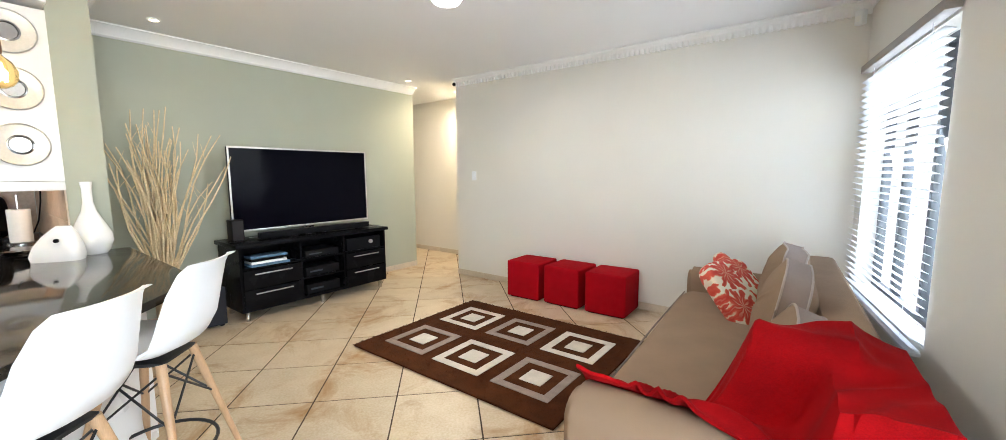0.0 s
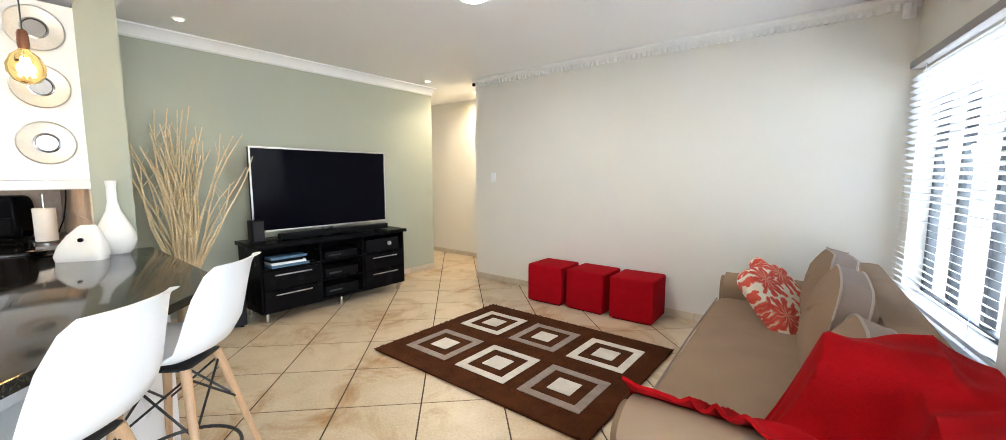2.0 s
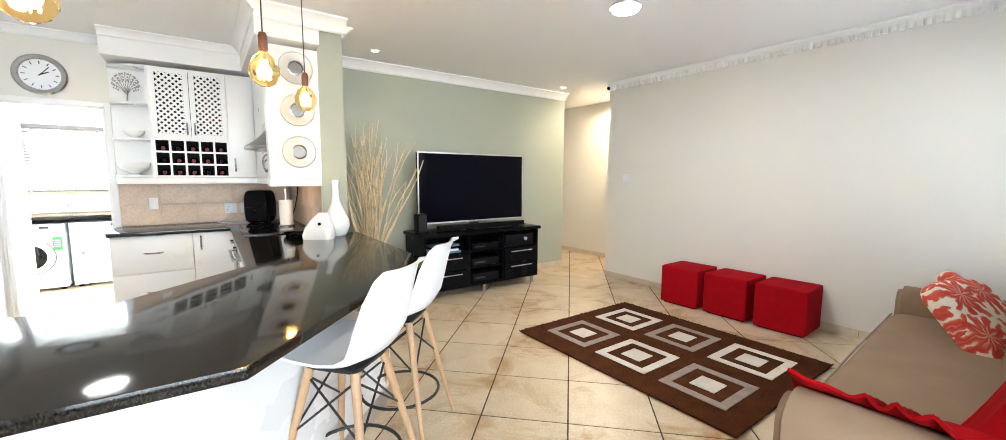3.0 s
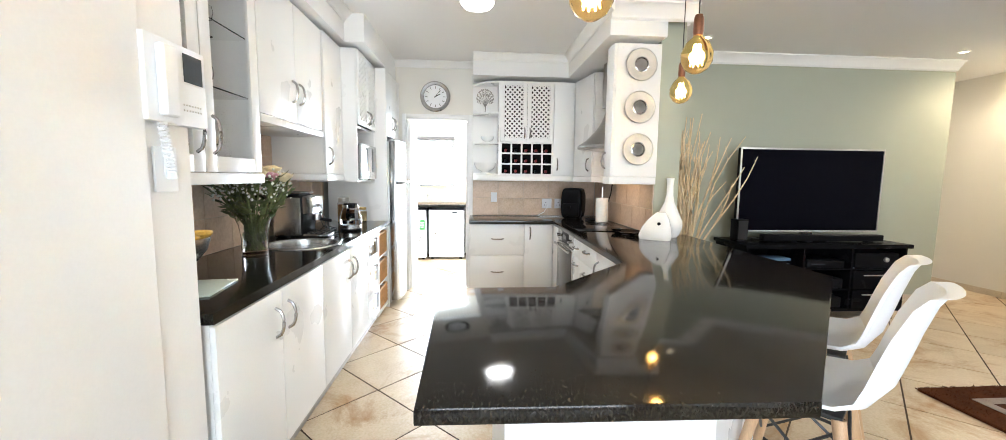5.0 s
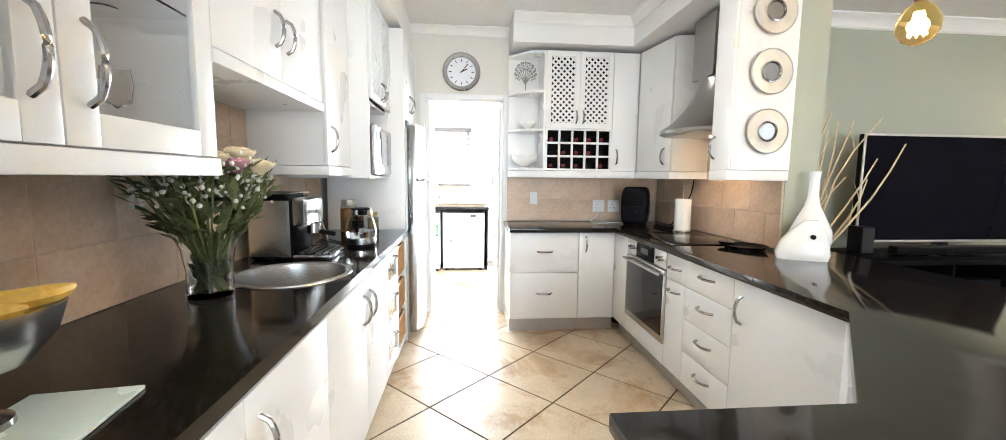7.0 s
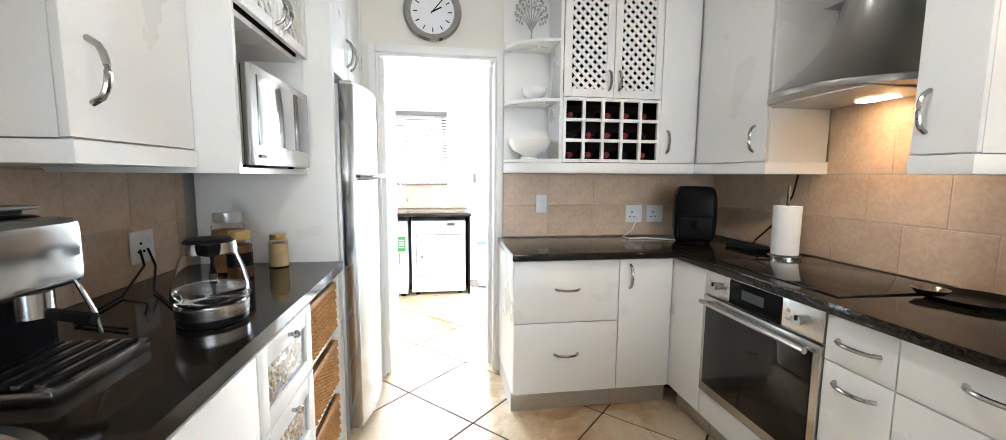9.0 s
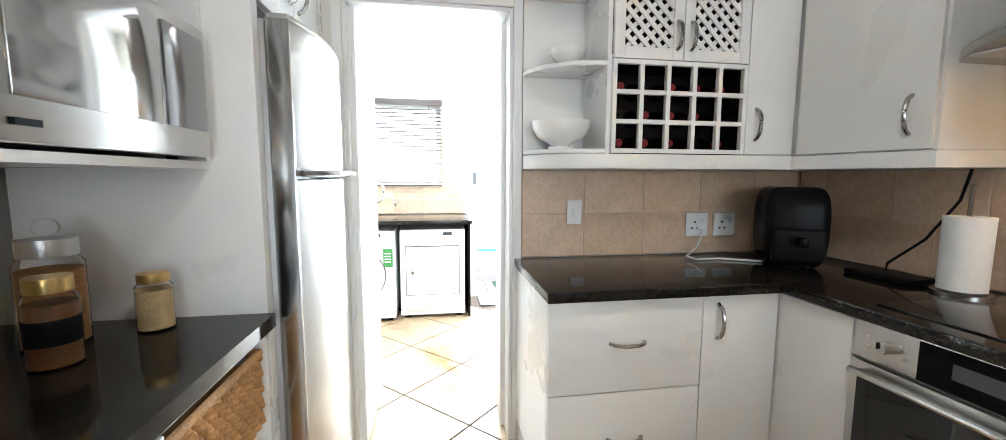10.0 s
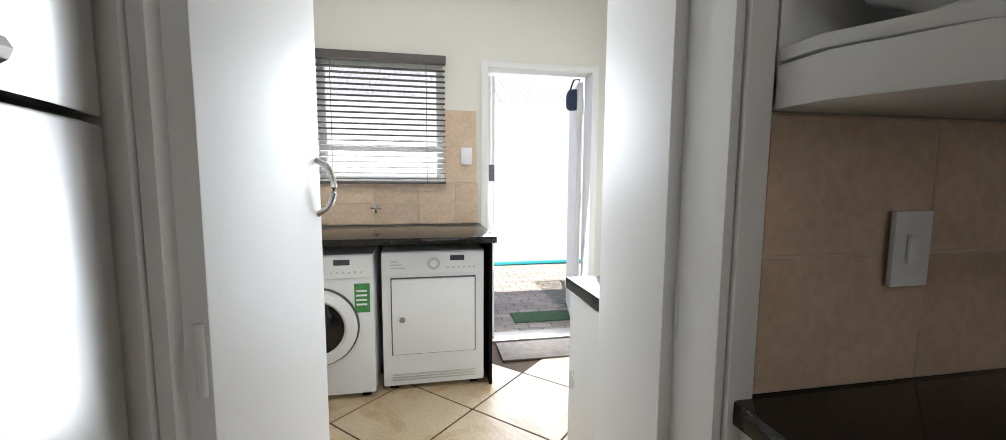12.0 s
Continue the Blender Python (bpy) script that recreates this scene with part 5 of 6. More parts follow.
part("edge_trim", box(B(), -0.008, 0.0015, -0.01, 0.05, 0.06, 1.70, 0.003), CHROME, _t)
part("base", box(B(), 0.03, 0.57, 0.08, 0.6, 0.0, 0.0295), BLACKM, _t)

# intercom on the nib wall
_t = thing("intercom", pose(-1.465, -1.944, 1.49, 0, 0, 180), "white wall intercom with handset and small screen", "intercom")
_b = part("body", box(B(), 0.0, 0.24, -0.032, 0, 0.0, 0.225, 0.008), PLASTIC, _t)
part("screen", box(B(), 0.14, 0.22, -0.035, -0.0325, 0.125, 0.205, 0.001), SCREENB, _b, "small dark video screen")
part("handset", box(B(), 0.03, 0.085, -0.058, -0.0325, 0.015, 0.205, 0.012, 3), PLASTIC, _t)
_bm = B()
for _k in range(14):
    ball(_bm, (0.135 + 0.012 * (_k % 7), -0.033, 0.045 + 0.015 * (_k // 7)), 0.003, 1, 0.5, 1, 6, 4)
part("button", _bm, SILVER, _b)
_pts = [(0.06 + 0.011 * math.cos(1.25 * k) + 0.03 * math.sin(k / 150 * 3.1), -0.02 + 0.011 * math.sin(1.25 * k), 0.01 - 0.16 * math.sin(k / 150 * 3.1)) for k in range(151)]
part("coiled_cord", tube(B(), _pts, 0.0028, 5), PLASTIC, _t)


# ---- ceiling fittings ----
def ceiling_light(x, y, r, label):
    t = thing("ceiling_light", pose(x, y, H), label, "ceiling light", "ceiling lights")
    part("rim", lathe(B(), [(r, 0), (r * 1.03, -0.008), (r, -0.018), (r * 0.96, -0.016), (r * 0.96, 0)], seg=40, closed=True), SILVER, t)
    part("diffuser", lathe(B(), [(r * 0.96, -0.012), (r * 0.8, -0.038), (r * 0.45, -0.052), (0, -0.055)], seg=40), LEDGLOW, t, "glowing opal diffuser")


ceiling_light(-1.94, 2.18, 0.115, "round opal ceiling light, switched on")
ceiling_light(-3.55, -1.06, 0.13, "round opal ceiling light, switched on")
for _x, _y in ((-4.12, 1.05), (-4.25, 3.78), (-4.25, 4.72)):
    _t = thing("downlight", pose(_x, _y, H), "small recessed warm downlight in the ceiling", "downlight", "downlights")
    part("ring", lathe(B(), [(0.045, 0), (0.048, -0.006), (0.032, -0.008)], seg=24, closed=True), TRIM, _t)
    part("lens", lathe(B(), [(0.032, -0.005), (0, -0.006)], seg=20), WARMGLOW, _t, "glowing lens")

for _x, _y, _z in ((-1.49, -0.765, 1.85), (-2.01, -0.178, 1.85), (-2.72, 0.12, 1.86)):
    _t = thing("pendant_lamp", pose(_x, _y, _z), "amber globe bulb hanging on a black cord", "pendant lamp", "pendants over the bar")
    part("cord", tube(B(), [(0, 0, 0.15), (0, 0, H - _z)], 0.003, 6), WIRE, _t)
    part("socket", lathe(B(), [(0.0, 0.165), (0.014, 0.165), (0.019, 0.15), (0.02, 0.10), (0.017, 0.085), (0, 0.085)], seg=20), COPPER, _t, "dark copper lamp socket")
    _b = part("bulb", lathe(B(), [(0.016, 0.088), (0.020, 0.078), (0.045, 0.055), (0.062, 0.015), (0.060, -0.02), (0.042, -0.05), (0.018, -0.064), (0, -0.066)], seg=28), AMBER, _t, "clear amber glass globe")
    _b.visible_shadow = False
    _bm = B()
    for _k in range(8):
        _a = 2 * math.pi * _k / 8
        tube(_bm, [(0.010 * math.cos(_a), 0.010 * math.sin(_a), 0.045), (0.022 * math.cos(_a), 0.022 * math.sin(_a), -0.03)], 0.0022, 5)
    part("filament", _bm, FILAMENT, _b, "glowing filament cage")
    part("ceiling_rose", cyl(B(), (0, 0, H - _z - 0.012), 0.045, 0.022, seg=24), WIRE, _t)

_t = thing("motion_sensor", pose(-3.69, 4.12, 2.585), "small black camera at the wall corner", "sensor")
part("bracket", box(B(), -0.012, 0.012, -0.03, 0.01, 0.0, 0.06, 0.003), TRIM, _t)
part("eye", ball(B(), (0, -0.035, -0.005), 0.024), BLACKM, _t)
_t = thing("alarm_sensor", pose(0.44, 4.09, 2.53, 0, 0, -45), "white alarm sensor in the ceiling corner", "sensor")
part("case", box(B(), -0.03, 0.03, -0.045, 0.0, -0.05, 0.055, 0.008), PLASTIC, _t)
part("lens", box(B(), -0.02, 0.02, -0.05, -0.0455, -0.03, 0.01, 0.003), TRIM, _t)


# ---- living room ----
UNIT = pose(-3.98, 1.48, 0, 0, 0, 90)
_t = thing("tv_cabinet", UNIT, "black lacquer television cabinet with steel feet", "tv cabinet")
UW, UD = 1.63, 0.50
part("top", box(B(), -0.03, UW + 0.03, -0.03, UD, 0.715, 0.755, 0.008), BLACK, _t)
part("bottom_board", box(B(), 0.0, UW, 0.0, UD, 0.095, 0.125), BLACK, _t)
for _x in (0.0, 0.57, 1.06, UW - 0.02):
    part("upright", box(B(), _x, _x + 0.02, 0.0, UD, 0.1255, 0.7145), BLACK, _t)
part("back_board", box(B(), 0.02, UW - 0.02, UD - 0.012, UD - 0.0005, 0.1255, 0.7145), BLACK, _t)
for _x0, _x1, _z in ((0.0205, 0.5695, 0.505), (0.5905, 1.0595, 0.505), (0.5905, 1.0595, 0.305), (1.0805, UW - 0.0205, 0.505)):
    part("shelf", box(B(), _x0, _x1, 0.0, UD - 0.013, _z, _z + 0.015), BLACK, _t)
for _x0, _x1 in ((0.02, 0.57), (1.08, UW - 0.02)):
    for _z0, _z1 in ((0.315, 0.50), (0.127, 0.31)):
        _f = part("drawer", box(B(), _x0 + 0.002, _x1 - 0.002, -0.018, 0.0, _z0 + 0.002, _z1 - 0.002, 0.003), BLACK, _t)
        part("handle", box(B(), _x0 + 0.10, _x1 - 0.10, -0.03, -0.0185, _z1 - 0.05, _z1 - 0.04, 0.002), SILVER, _f, "slim silver bar handle")
for _x in (0.06, UW / 2, UW - 0.06):
    for _y in (0.05, UD - 0.06):
        part("foot", cyl(B(), (_x, _y, 0.0475), 0.022, 0.095, seg=20), STEEL, _t, "round steel foot")
for _k, (_m, _w) in enumerate(((BOOKB, 0.36), (PLASTIC, 0.33), (BLACKM, 0.30), (BOOKB, 0.34))):
    single("disc_case", box(B(), 0.10, 0.10 + _w, -0.005, 0.16, 0.5205 + 0.026 * _k, 0.5435 + 0.026 * _k, 0.002), _m, "flat disc case stacked in the television cabinet", "disc case", UNIT, "stacked disc cases")
for _z, _h, _lab in ((0.5205, 0.07, "black video player on the cabinet shelf"), (0.3205, 0.09, "black decoder on the cabinet shelf"), (0.1255, 0.10, "black amplifier on the cabinet shelf")):
    _b = single("media_box", box(B(), 0.64, 1.02, 0.03, 0.33, _z, _z + _h, 0.004), BLACKM, _lab, "media box", UNIT)
    part("display", box(B(), 0.68, 0.82, 0.026, 0.0295, _z + _h * 0.4, _z + _h * 0.6), SCREENB, _b)
_b = single("amplifier", box(B(), 1.12, 1.57, 0.02, 0.36, 0.5205, 0.66, 0.004), BLACKM, "black amplifier with a round silver knob", "amplifier", UNIT)
part("knob", cyl(B(), (1.43, 0.01, 0.60), 0.022, 0.02, "y", 20), SILVER, _b)

TVM = UNIT @ pose(0.075, 0.30, 0)
_t = thing("television", TVM, "large flat television with silver bezel, switched off", "television")
_bm = box(B(), 0.0, 1.52, 0.0, 0.045, 0.837, 1.672, 0.008)
part("back_shell", _bm, BLACKM, _t)
_bm = B()
box(_bm, -0.004, 1.524, -0.012, -0.0005, 0.834, 0.852, 0.003)
box(_bm, -0.004, 1.524, -0.012, -0.0005, 1.658, 1.675, 0.003)
box(_bm, -0.004, 0.012, -0.012, -0.0005, 0.852, 1.658, 0.003)
box(_bm, 1.508, 1.524, -0.012, -0.0005, 0.852, 1.658, 0.003)
part("bezel", _bm, SILVER, _t, "thin silver bezel")
part("screen", box(B(), 0.012, 1.508, -0.006, -0.001, 0.852, 1.658), SCREEN, _t, "glossy black screen")
_bm = box(B(), 0.58, 0.94, -0.08, 0.12, 0.7555, 0.768, 0.004)
box(_bm, 0.70, 0.82, 0.0, 0.03, 0.768, 0.8365)
part("stand", _bm, STEEL, _t)
_t = thing("soundbar", UNIT @ pose(0.25, 0.12, 0.7555), "long black soundbar below the television", "soundbar")
part("body", box(B(), 0, 1.25, 0, 0.075, 0.008, 0.07, 0.012, 3), BLACKM, _t)
for _x in (0.1, 1.09):
    part("foot", box(B(), _x, _x + 0.06, 0.01, 0.065, 0, 0.0078), BLACKM, _t)
_t = thing("speaker", UNIT @ pose(0.03, 0.20, 0.7555), "small black satellite speaker on the cabinet", "speaker")
part("case", box(B(), 0, 0.11, 0, 0.12, 0, 0.21, 0.01), BLACKM, _t)
part("grille", box(B(), 0.008, 0.102, -0.006, -0.0005, 0.012, 0.20, 0.003), mat("speaker_cloth", (0.02, 0.02, 0.022), 0.95, var=0.3, fine=500, bump=0.4), _t)
_t = thing("subwoofer", pose(-4.06, 1.14, 0, 0, 0, 90), "black subwoofer box on the floor", "subwoofer")
part("case", box(B(), -0.02, 0.24, 0.0, 0.34, 0.02, 0.37, 0.012), mat("dark_blue_black", (0.012, 0.016, 0.026), 0.35, var=0.2), _t)
for _x in (0.0, 0.19):
    part("foot", box(B(), _x, _x + 0.03, 0.03, 0.3, 0, 0.0195), BLACKM, _t)

# dried sticks in a floor vase
_t = thing("dried_branches", pose(-4.24, 1.0, 0), "tall dried branches in a floor vase by the wall", "branches")
part("floor_vase", lathe(B(), [(0, 0), (0.075, 0), (0.09, 0.05), (0.095, 0.25), (0.065, 0.45), (0.06, 0.52), (0.055, 0.52), (0.06, 0.44), (0.085, 0.25), (0, 0.02)], seg=28), mat("vase_clay", (0.45, 0.35, 0.24), 0.7, var=0.2, bump=0.3), _t)
_rnd = random.Random(11)
for _k in range(52):
    _a = _rnd.uniform(0, 2 * math.pi)
    _r = abs(_rnd.gauss(0, 0.22))
    _top = Vector((max(-0.28, min(0.42, 0.65 * _r * math.cos(_a))), max(-0.40, min(0.40, 1.7 * _r * math.sin(_a))), _rnd.uniform(1.5, 2.02) - 0.45 * _r))
    _pts = []
    for _i in range(7):
        _f = _i / 6
        _pts.append(Vector((0.03 * math.cos(_a * 3), 0.03 * math.sin(_a * 3), 0.45)).lerp(_top, _f) + Vector((0.05 * math.sin(_f * 6 + _k) * _f, 0.06 * math.sin(_f * 5 + 2 * _k) * _f, 0)))
    _bm = tube(B(), _pts, 0.0105, 6, r2=0.0045)
    for _i in (3, 4, 5):
        if _rnd.random() < 0.45:
            _o = Vector((_rnd.uniform(-0.06, 0.06), _rnd.uniform(-0.1, 0.1), 0.14))
            tube(_bm, [_pts[_i], _pts[_i] + _o * 0.5, _pts[_i] + _o], 0.003, 4, r2=0.0015)
    part("branch", _bm, STICK, _t)


# bar stools: moulded seat on a wooden frame
def bar_stool(m):
    t = thing("bar_stool", m, "white moulded bar stool with beech legs and wire bracing", "bar stool", "stools at the bar")
    # side profile of the shell: (y, z), front to top of the back
    S = 1.075
    prof = [(-0.235, 0.655), (-0.215, 0.672), (-0.16, 0.668), (-0.08, 0.652), (0.02, 0.642), (0.10, 0.645), (0.16, 0.672), (0.195, 0.73), (0.215, 0.80), (0.235, 0.88), (0.258, 0.955), (0.275, 0.985), (0.298, 0.992)]
    prof = [(y * 1.04, z * S) for y, z in prof]
    wide = [0.155, 0.185, 0.205, 0.215, 0.218, 0.216, 0.212, 0.205, 0.198, 0.185, 0.160, 0.140, 0.125]
    lift = [0.0, 0.008, 0.02, 0.03, 0.036, 0.04, 0.035, 0.018, 0.0, 0.0, 0.0, 0.0, 0.0]
    fwd = [0.0, 0.0, 0.0, 0.0, 0.0, 0.01, 0.03, 0.05, 0.055, 0.05, 0.04, 0.03, 0.02]
    bm = B()
    n = 16
    grids = []
    for th in (0.0, 0.011):
        grid = []
        for (y, z), w, lf, fw in zip(prof, wide, lift, fwd):
            row = []
            for k in range(n + 1):
                u = -1 + 2 * k / n
                row.append(bm.verts.new((u * w, y - fw * abs(u) ** 2.5 + (th if z > 0.75 else 0), z + lf * abs(u) ** 2.5 - (th if z <= 0.75 else 0))))
            grid.append(row)
        grids.append(grid)
    rows = len(prof)
    for g, flip in ((grids[0], False), (grids[1], True)):
        for i in range(rows - 1):
            for k in range(n):
                q = (g[i][k], g[i][k + 1], g[i + 1][k + 1], g[i + 1][k])
                bm.faces.new(q[::-1] if flip else q)
    a, b = grids
    rim = [(0, k) for k in range(n + 1)] + [(i, n) for i in range(1, rows)] + [(rows - 1, k) for k in range(n - 1, -1, -1)] + [(i, 0) for i in range(rows - 2, 0, -1)]
    for (i, k), (j, l) in zip(rim, rim[1:] + rim[:1]):
        bm.faces.new((a[i][k], b[i][k], b[j][l], a[j][l]))
    part("shell", bm, PLASTIC, t, "white moulded plastic seat shell")
    part("mount", box(B(), -0.11, 0.11, -0.11, 0.11, 0.645, 0.66, 0.004), WIRE, t)
    part("bracket", box(B(), -0.05, 0.05, -0.06, 0.05, 0.6605, 0.682, 0.004), WIRE, t)
    feet = []
    for sx in (-1, 1):
        for sy in (-1, 1):
            top, foot = (sx * 0.10, sy * 0.10, 0.65), (sx * 0.235, sy * 0.225, 0.0)
            feet.append((top, foot))
            part("leg", tube(B(), [foot, Vector(foot).lerp(Vector(top), 0.5), top], 0.011, 12, r2=0.019), BEECH, t, "tapered beech leg")
    at = lambda k, f: Vector(feet[k][1]).lerp(Vector(feet[k][0]), f)
    for i, j in ((0, 1), (1, 3), (3, 2), (2, 0)):
        part("brace", tube(B(), [at(i, 0.95), at(j, 0.62)], 0.005, 6), WIRE, t, "black wire brace")
        part("brace", tube(B(), [at(j, 0.95), at(i, 0.62)], 0.005, 6), WIRE, t, "black wire brace")
    part("footrest", tube(B(), [(0.205 * math.cos(a), 0.205 * math.sin(a), 0.235) for a in (2 * math.pi * k / 36 for k in range(36))], 0.008, 8, True), WIRE, t, "black ring footrest")
    return t


_stool = bar_stool(pose(-1.945, 0.387, 0, 0, 0, -46))
copy_thing(_stool, pose(-1.55, 0.012, 0, 0, 0, -50))

# ottomans along the wall
_ang = 0.0
_s = 0.42


def ottoman(m):
    t = thing("ottoman", m, "red felt cube ottoman against the wall", "ottoman", "row of three ottomans")
    part("cover", box(B(), 0, _s, 0, _s, 0.012, 0.42, 0.022, 3), OTTO, t)
    part("seam", tube(B(), [(0.012, 0.012, 0.398), (_s - 0.012, 0.012, 0.398), (_s - 0.012, _s - 0.012, 0.398), (0.012, _s - 0.012, 0.398)], 0.006, 6, True), OTTO, t)
    part("base", box(B(), 0.03, _s - 0.03, 0.03, _s - 0.03, 0, 0.0118), BLACKM, t)
    return t


_o = ottoman(pose(-2.52, 3.68, 0, 0, 0, _ang + 1))
copy_thing(_o, pose(-2.045, 3.70, 0, 0, 0, _ang - 1))
copy_thing(_o, pose(-1.555, 3.69, 0, 0, 0, _ang + 2))

# rug with six framed squares
_t = thing("rug", pose(-1.755, 2.54, 0), "brown shaggy rug with cream and taupe squares", "rug")
_bm = box(B(), -0.935, 0.935, -0.735, 0.735, 0.0005, 0.020, 0.008)
part("rug_body", _bm, RUGB, _t)


def ring(bm, cx, cy, a, w, z0, z1):
    for x0, x1, y0, y1 in ((-a, a, a - w, a), (-a, a, -a, -a + w), (-a, -a + w, -a + w, a - w), (a - w, a, -a + w, a - w)):
        box(bm, cx + x0, cx + x1, cy + y0, cy + y1, z0, z1, 0.004)
    return bm


for _i, _cx in enumerate((-0.56, 0.0, 0.56)):
    for _j, _cy in enumerate((-0.32, 0.31)):
        _light = (_i + _j) % 2 == 1
        part("square_frame", ring(B(), _cx, _cy, 0.225, 0.062, 0.0205, 0.0265), RUGC if _light else RUGG, _t, "cream square border" if _light else "taupe square border")
        part("square_centre", box(B(), _cx - 0.085, _cx + 0.085, _cy - 0.085, _cy + 0.085, 0.0205, 0.0265, 0.004), RUGC, _t, "cream square")
_rnd = random.Random(3)
_vs, _fs = [], []
for _k in range(7000):
    _x, _y = _rnd.uniform(-0.94, 0.94), _rnd.uniform(-0.74, 0.74)
    if _k % 3 == 0:
        _e = _rnd.choice((0, 1, 2, 3))
        _x, _y = ((_x, -0.737), (_x, 0.737), (-0.937, _y), (0.937, _y))[_e]
    _a = _rnd.uniform(0, 6.28)
    _d = Vector((math.cos(_a), math.sin(_a), 0)) * 0.004
    _l = Vector((_rnd.uniform(-0.01, 0.01), _rnd.uniform(-0.01, 0.01), _rnd.uniform(0.006, 0.013)))
    _b = Vector((_x, _y, 0.012 if _k % 3 == 0 else 0.0195))
    if _k % 3 and any(max(abs(_x - cx), abs(_y - cy)) < 0.235 for cx in (-0.56, 0, 0.56) for cy in (-0.32, 0.31)):
        continue
    _n = len(_vs)
    _vs += [_b - _d, _b + _d, _b + _l]
    _fs.append((_n, _n + 1, _n + 2))
_me = bpy.data.meshes.new("pile")
_me.from_pydata(_vs, [], _fs)
_me.materials.append(RUGB)
_ob = new("pile", _me)
_ob.parent = _t
tagged(_ob, "loose brown pile", kind="stuff")

# sofa
def cushion_outline(x, hy, hz, a, seed, k=1.0):
    """A point on the rumpled, round-cornered outline of a boxed cushion."""
    y = k * hy * math.copysign(abs(math.cos(a)) ** 0.36, math.cos(a))
    z = k * hz * math.copysign(abs(math.sin(a)) ** 0.40, math.sin(a))
    d = noise.noise(Vector((2.2 * y, 2.6 * z, seed * 3.7)))
    e = noise.noise(Vector((6 * y + 4, 7 * z, seed * 1.9)))
    return Vector((x + k * (0.022 * d + 0.008 * e), y * (1 + 0.03 * e), z * (1 + 0.07 * d + 0.03 * e)))


def cushion_loop(xs, hy, hz, seed, n=64):
    bm = B()
    rows = [[bm.verts.new(cushion_outline(x, hy, hz, 2 * math.pi * j / n, seed)) for j in range(n)] for x in xs]
    for a, b in zip(rows, rows[1:]):
        for j in range(n):
            bm.faces.new((a[j], a[(j + 1) % n], b[(j + 1) % n], b[j]))
    return bm


def boxed_cushion(hy, hz, tx, puff, seed, n=64):
    """A loose cushion: a flat boxed side between two puffed faces."""
    bm = B()
    rows = []
    for sx in (-1, 1):
        for k in ((0.0, 0.25, 0.5, 0.72, 0.88, 0.96, 1.0) if sx < 0 else (1.0, 0.96, 0.88, 0.72, 0.5, 0.25, 0.0)):
            x = sx * (tx + puff * (1 - k ** 2.4))
            rows.append([bm.verts.new(cushion_outline(x, hy, hz, 2 * math.pi * j / n, seed, k) + Vector((0.014 * noise.noise(Vector((9 * k * math.cos(6.283 * j / n), 9 * k * math.sin(6.283 * j / n), seed))), 0, 0)) * (1 - k)) for j in range(n)])
    for a, b in zip(rows, rows[1:]):
        for j in range(n):
            bm.faces.new((a[j], a[(j + 1) % n], b[(j + 1) % n], b[j]))
    bmesh.ops.remove_doubles(bm, verts=bm.verts[:], dist=1e-4)
    return bm


SOFA_M = pose(-0.45, 1.21, 0, 0, 0, 3.0)
_t = thing("sofa", SOFA_M, "beige fabric three seat sofa with loose cushions", "sofa")
SL, SD = 2.62, 0.98
part("base", box(B(), 0.05, SD, 0.06, SL - 0.06, 0.08, 0.27, 0.03, 3), SOFA, _t)


def arm(y0, y1):
    bm = B()
    prof = []
    for k in range(13):
        a = math.pi * k / 12
        prof.append((0.5 * (y0 + y1) - 0.5 * (y1 - y0) * math.cos(a), 0.50 + 0.105 * math.sin(a)))
    prof = [(y0 + 0.01, 0.08)] + prof + [(y1 - 0.01, 0.08)]
    r0 = [bm.verts.new((0.0, y, z)) for y, z in prof]
    r1 = [bm.verts.new((SD - 0.02, y, z)) for y, z in prof]
    n = len(prof)
    for k in range(n):
        bm.faces.new((r0[k], r0[(k + 1) % n], r1[(k + 1) % n], r1[k]))
    bm.faces.new(r0[::-1])
    bm.faces.new(r1)
    bmesh.ops.recalc_face_normals(bm, faces=bm.faces[:])
    es = [e for e in bm.edges if abs(e.verts[0].co.x - e.verts[1].co.x) < 1e-4]
    bmesh.ops.bevel(bm, geom=es, offset=0.03, segments=3, affect="EDGES")
    return bm


part("arm", arm(0.0, 0.26), SOFA, _t)
part("arm", arm(SL - 0.24, SL), SOFA, _t)
part("back_frame", box(B(), SD - 0.20, SD, 0.02, SL - 0.02, 0.2, 0.78, 0.05, 3), SOFA, _t)
_sw = SL - 0.52
_c = part("seat_cushion", pillow(B(), (0.40, 0.27 + 0.5 * _sw, 0.365), 0.41, _sw / 2 - 0.004, 0.10, 0.16, 64, 22, rough=0.014, seed=2), SOFA, _t)
part("piping", tube(B(), [(-0.004, 0.30, 0.42), (-0.010, 0.27 + 0.5 * _sw, 0.425), (-0.004, _sw + 0.24, 0.42)], 0.006, 6), PIPING, _c)
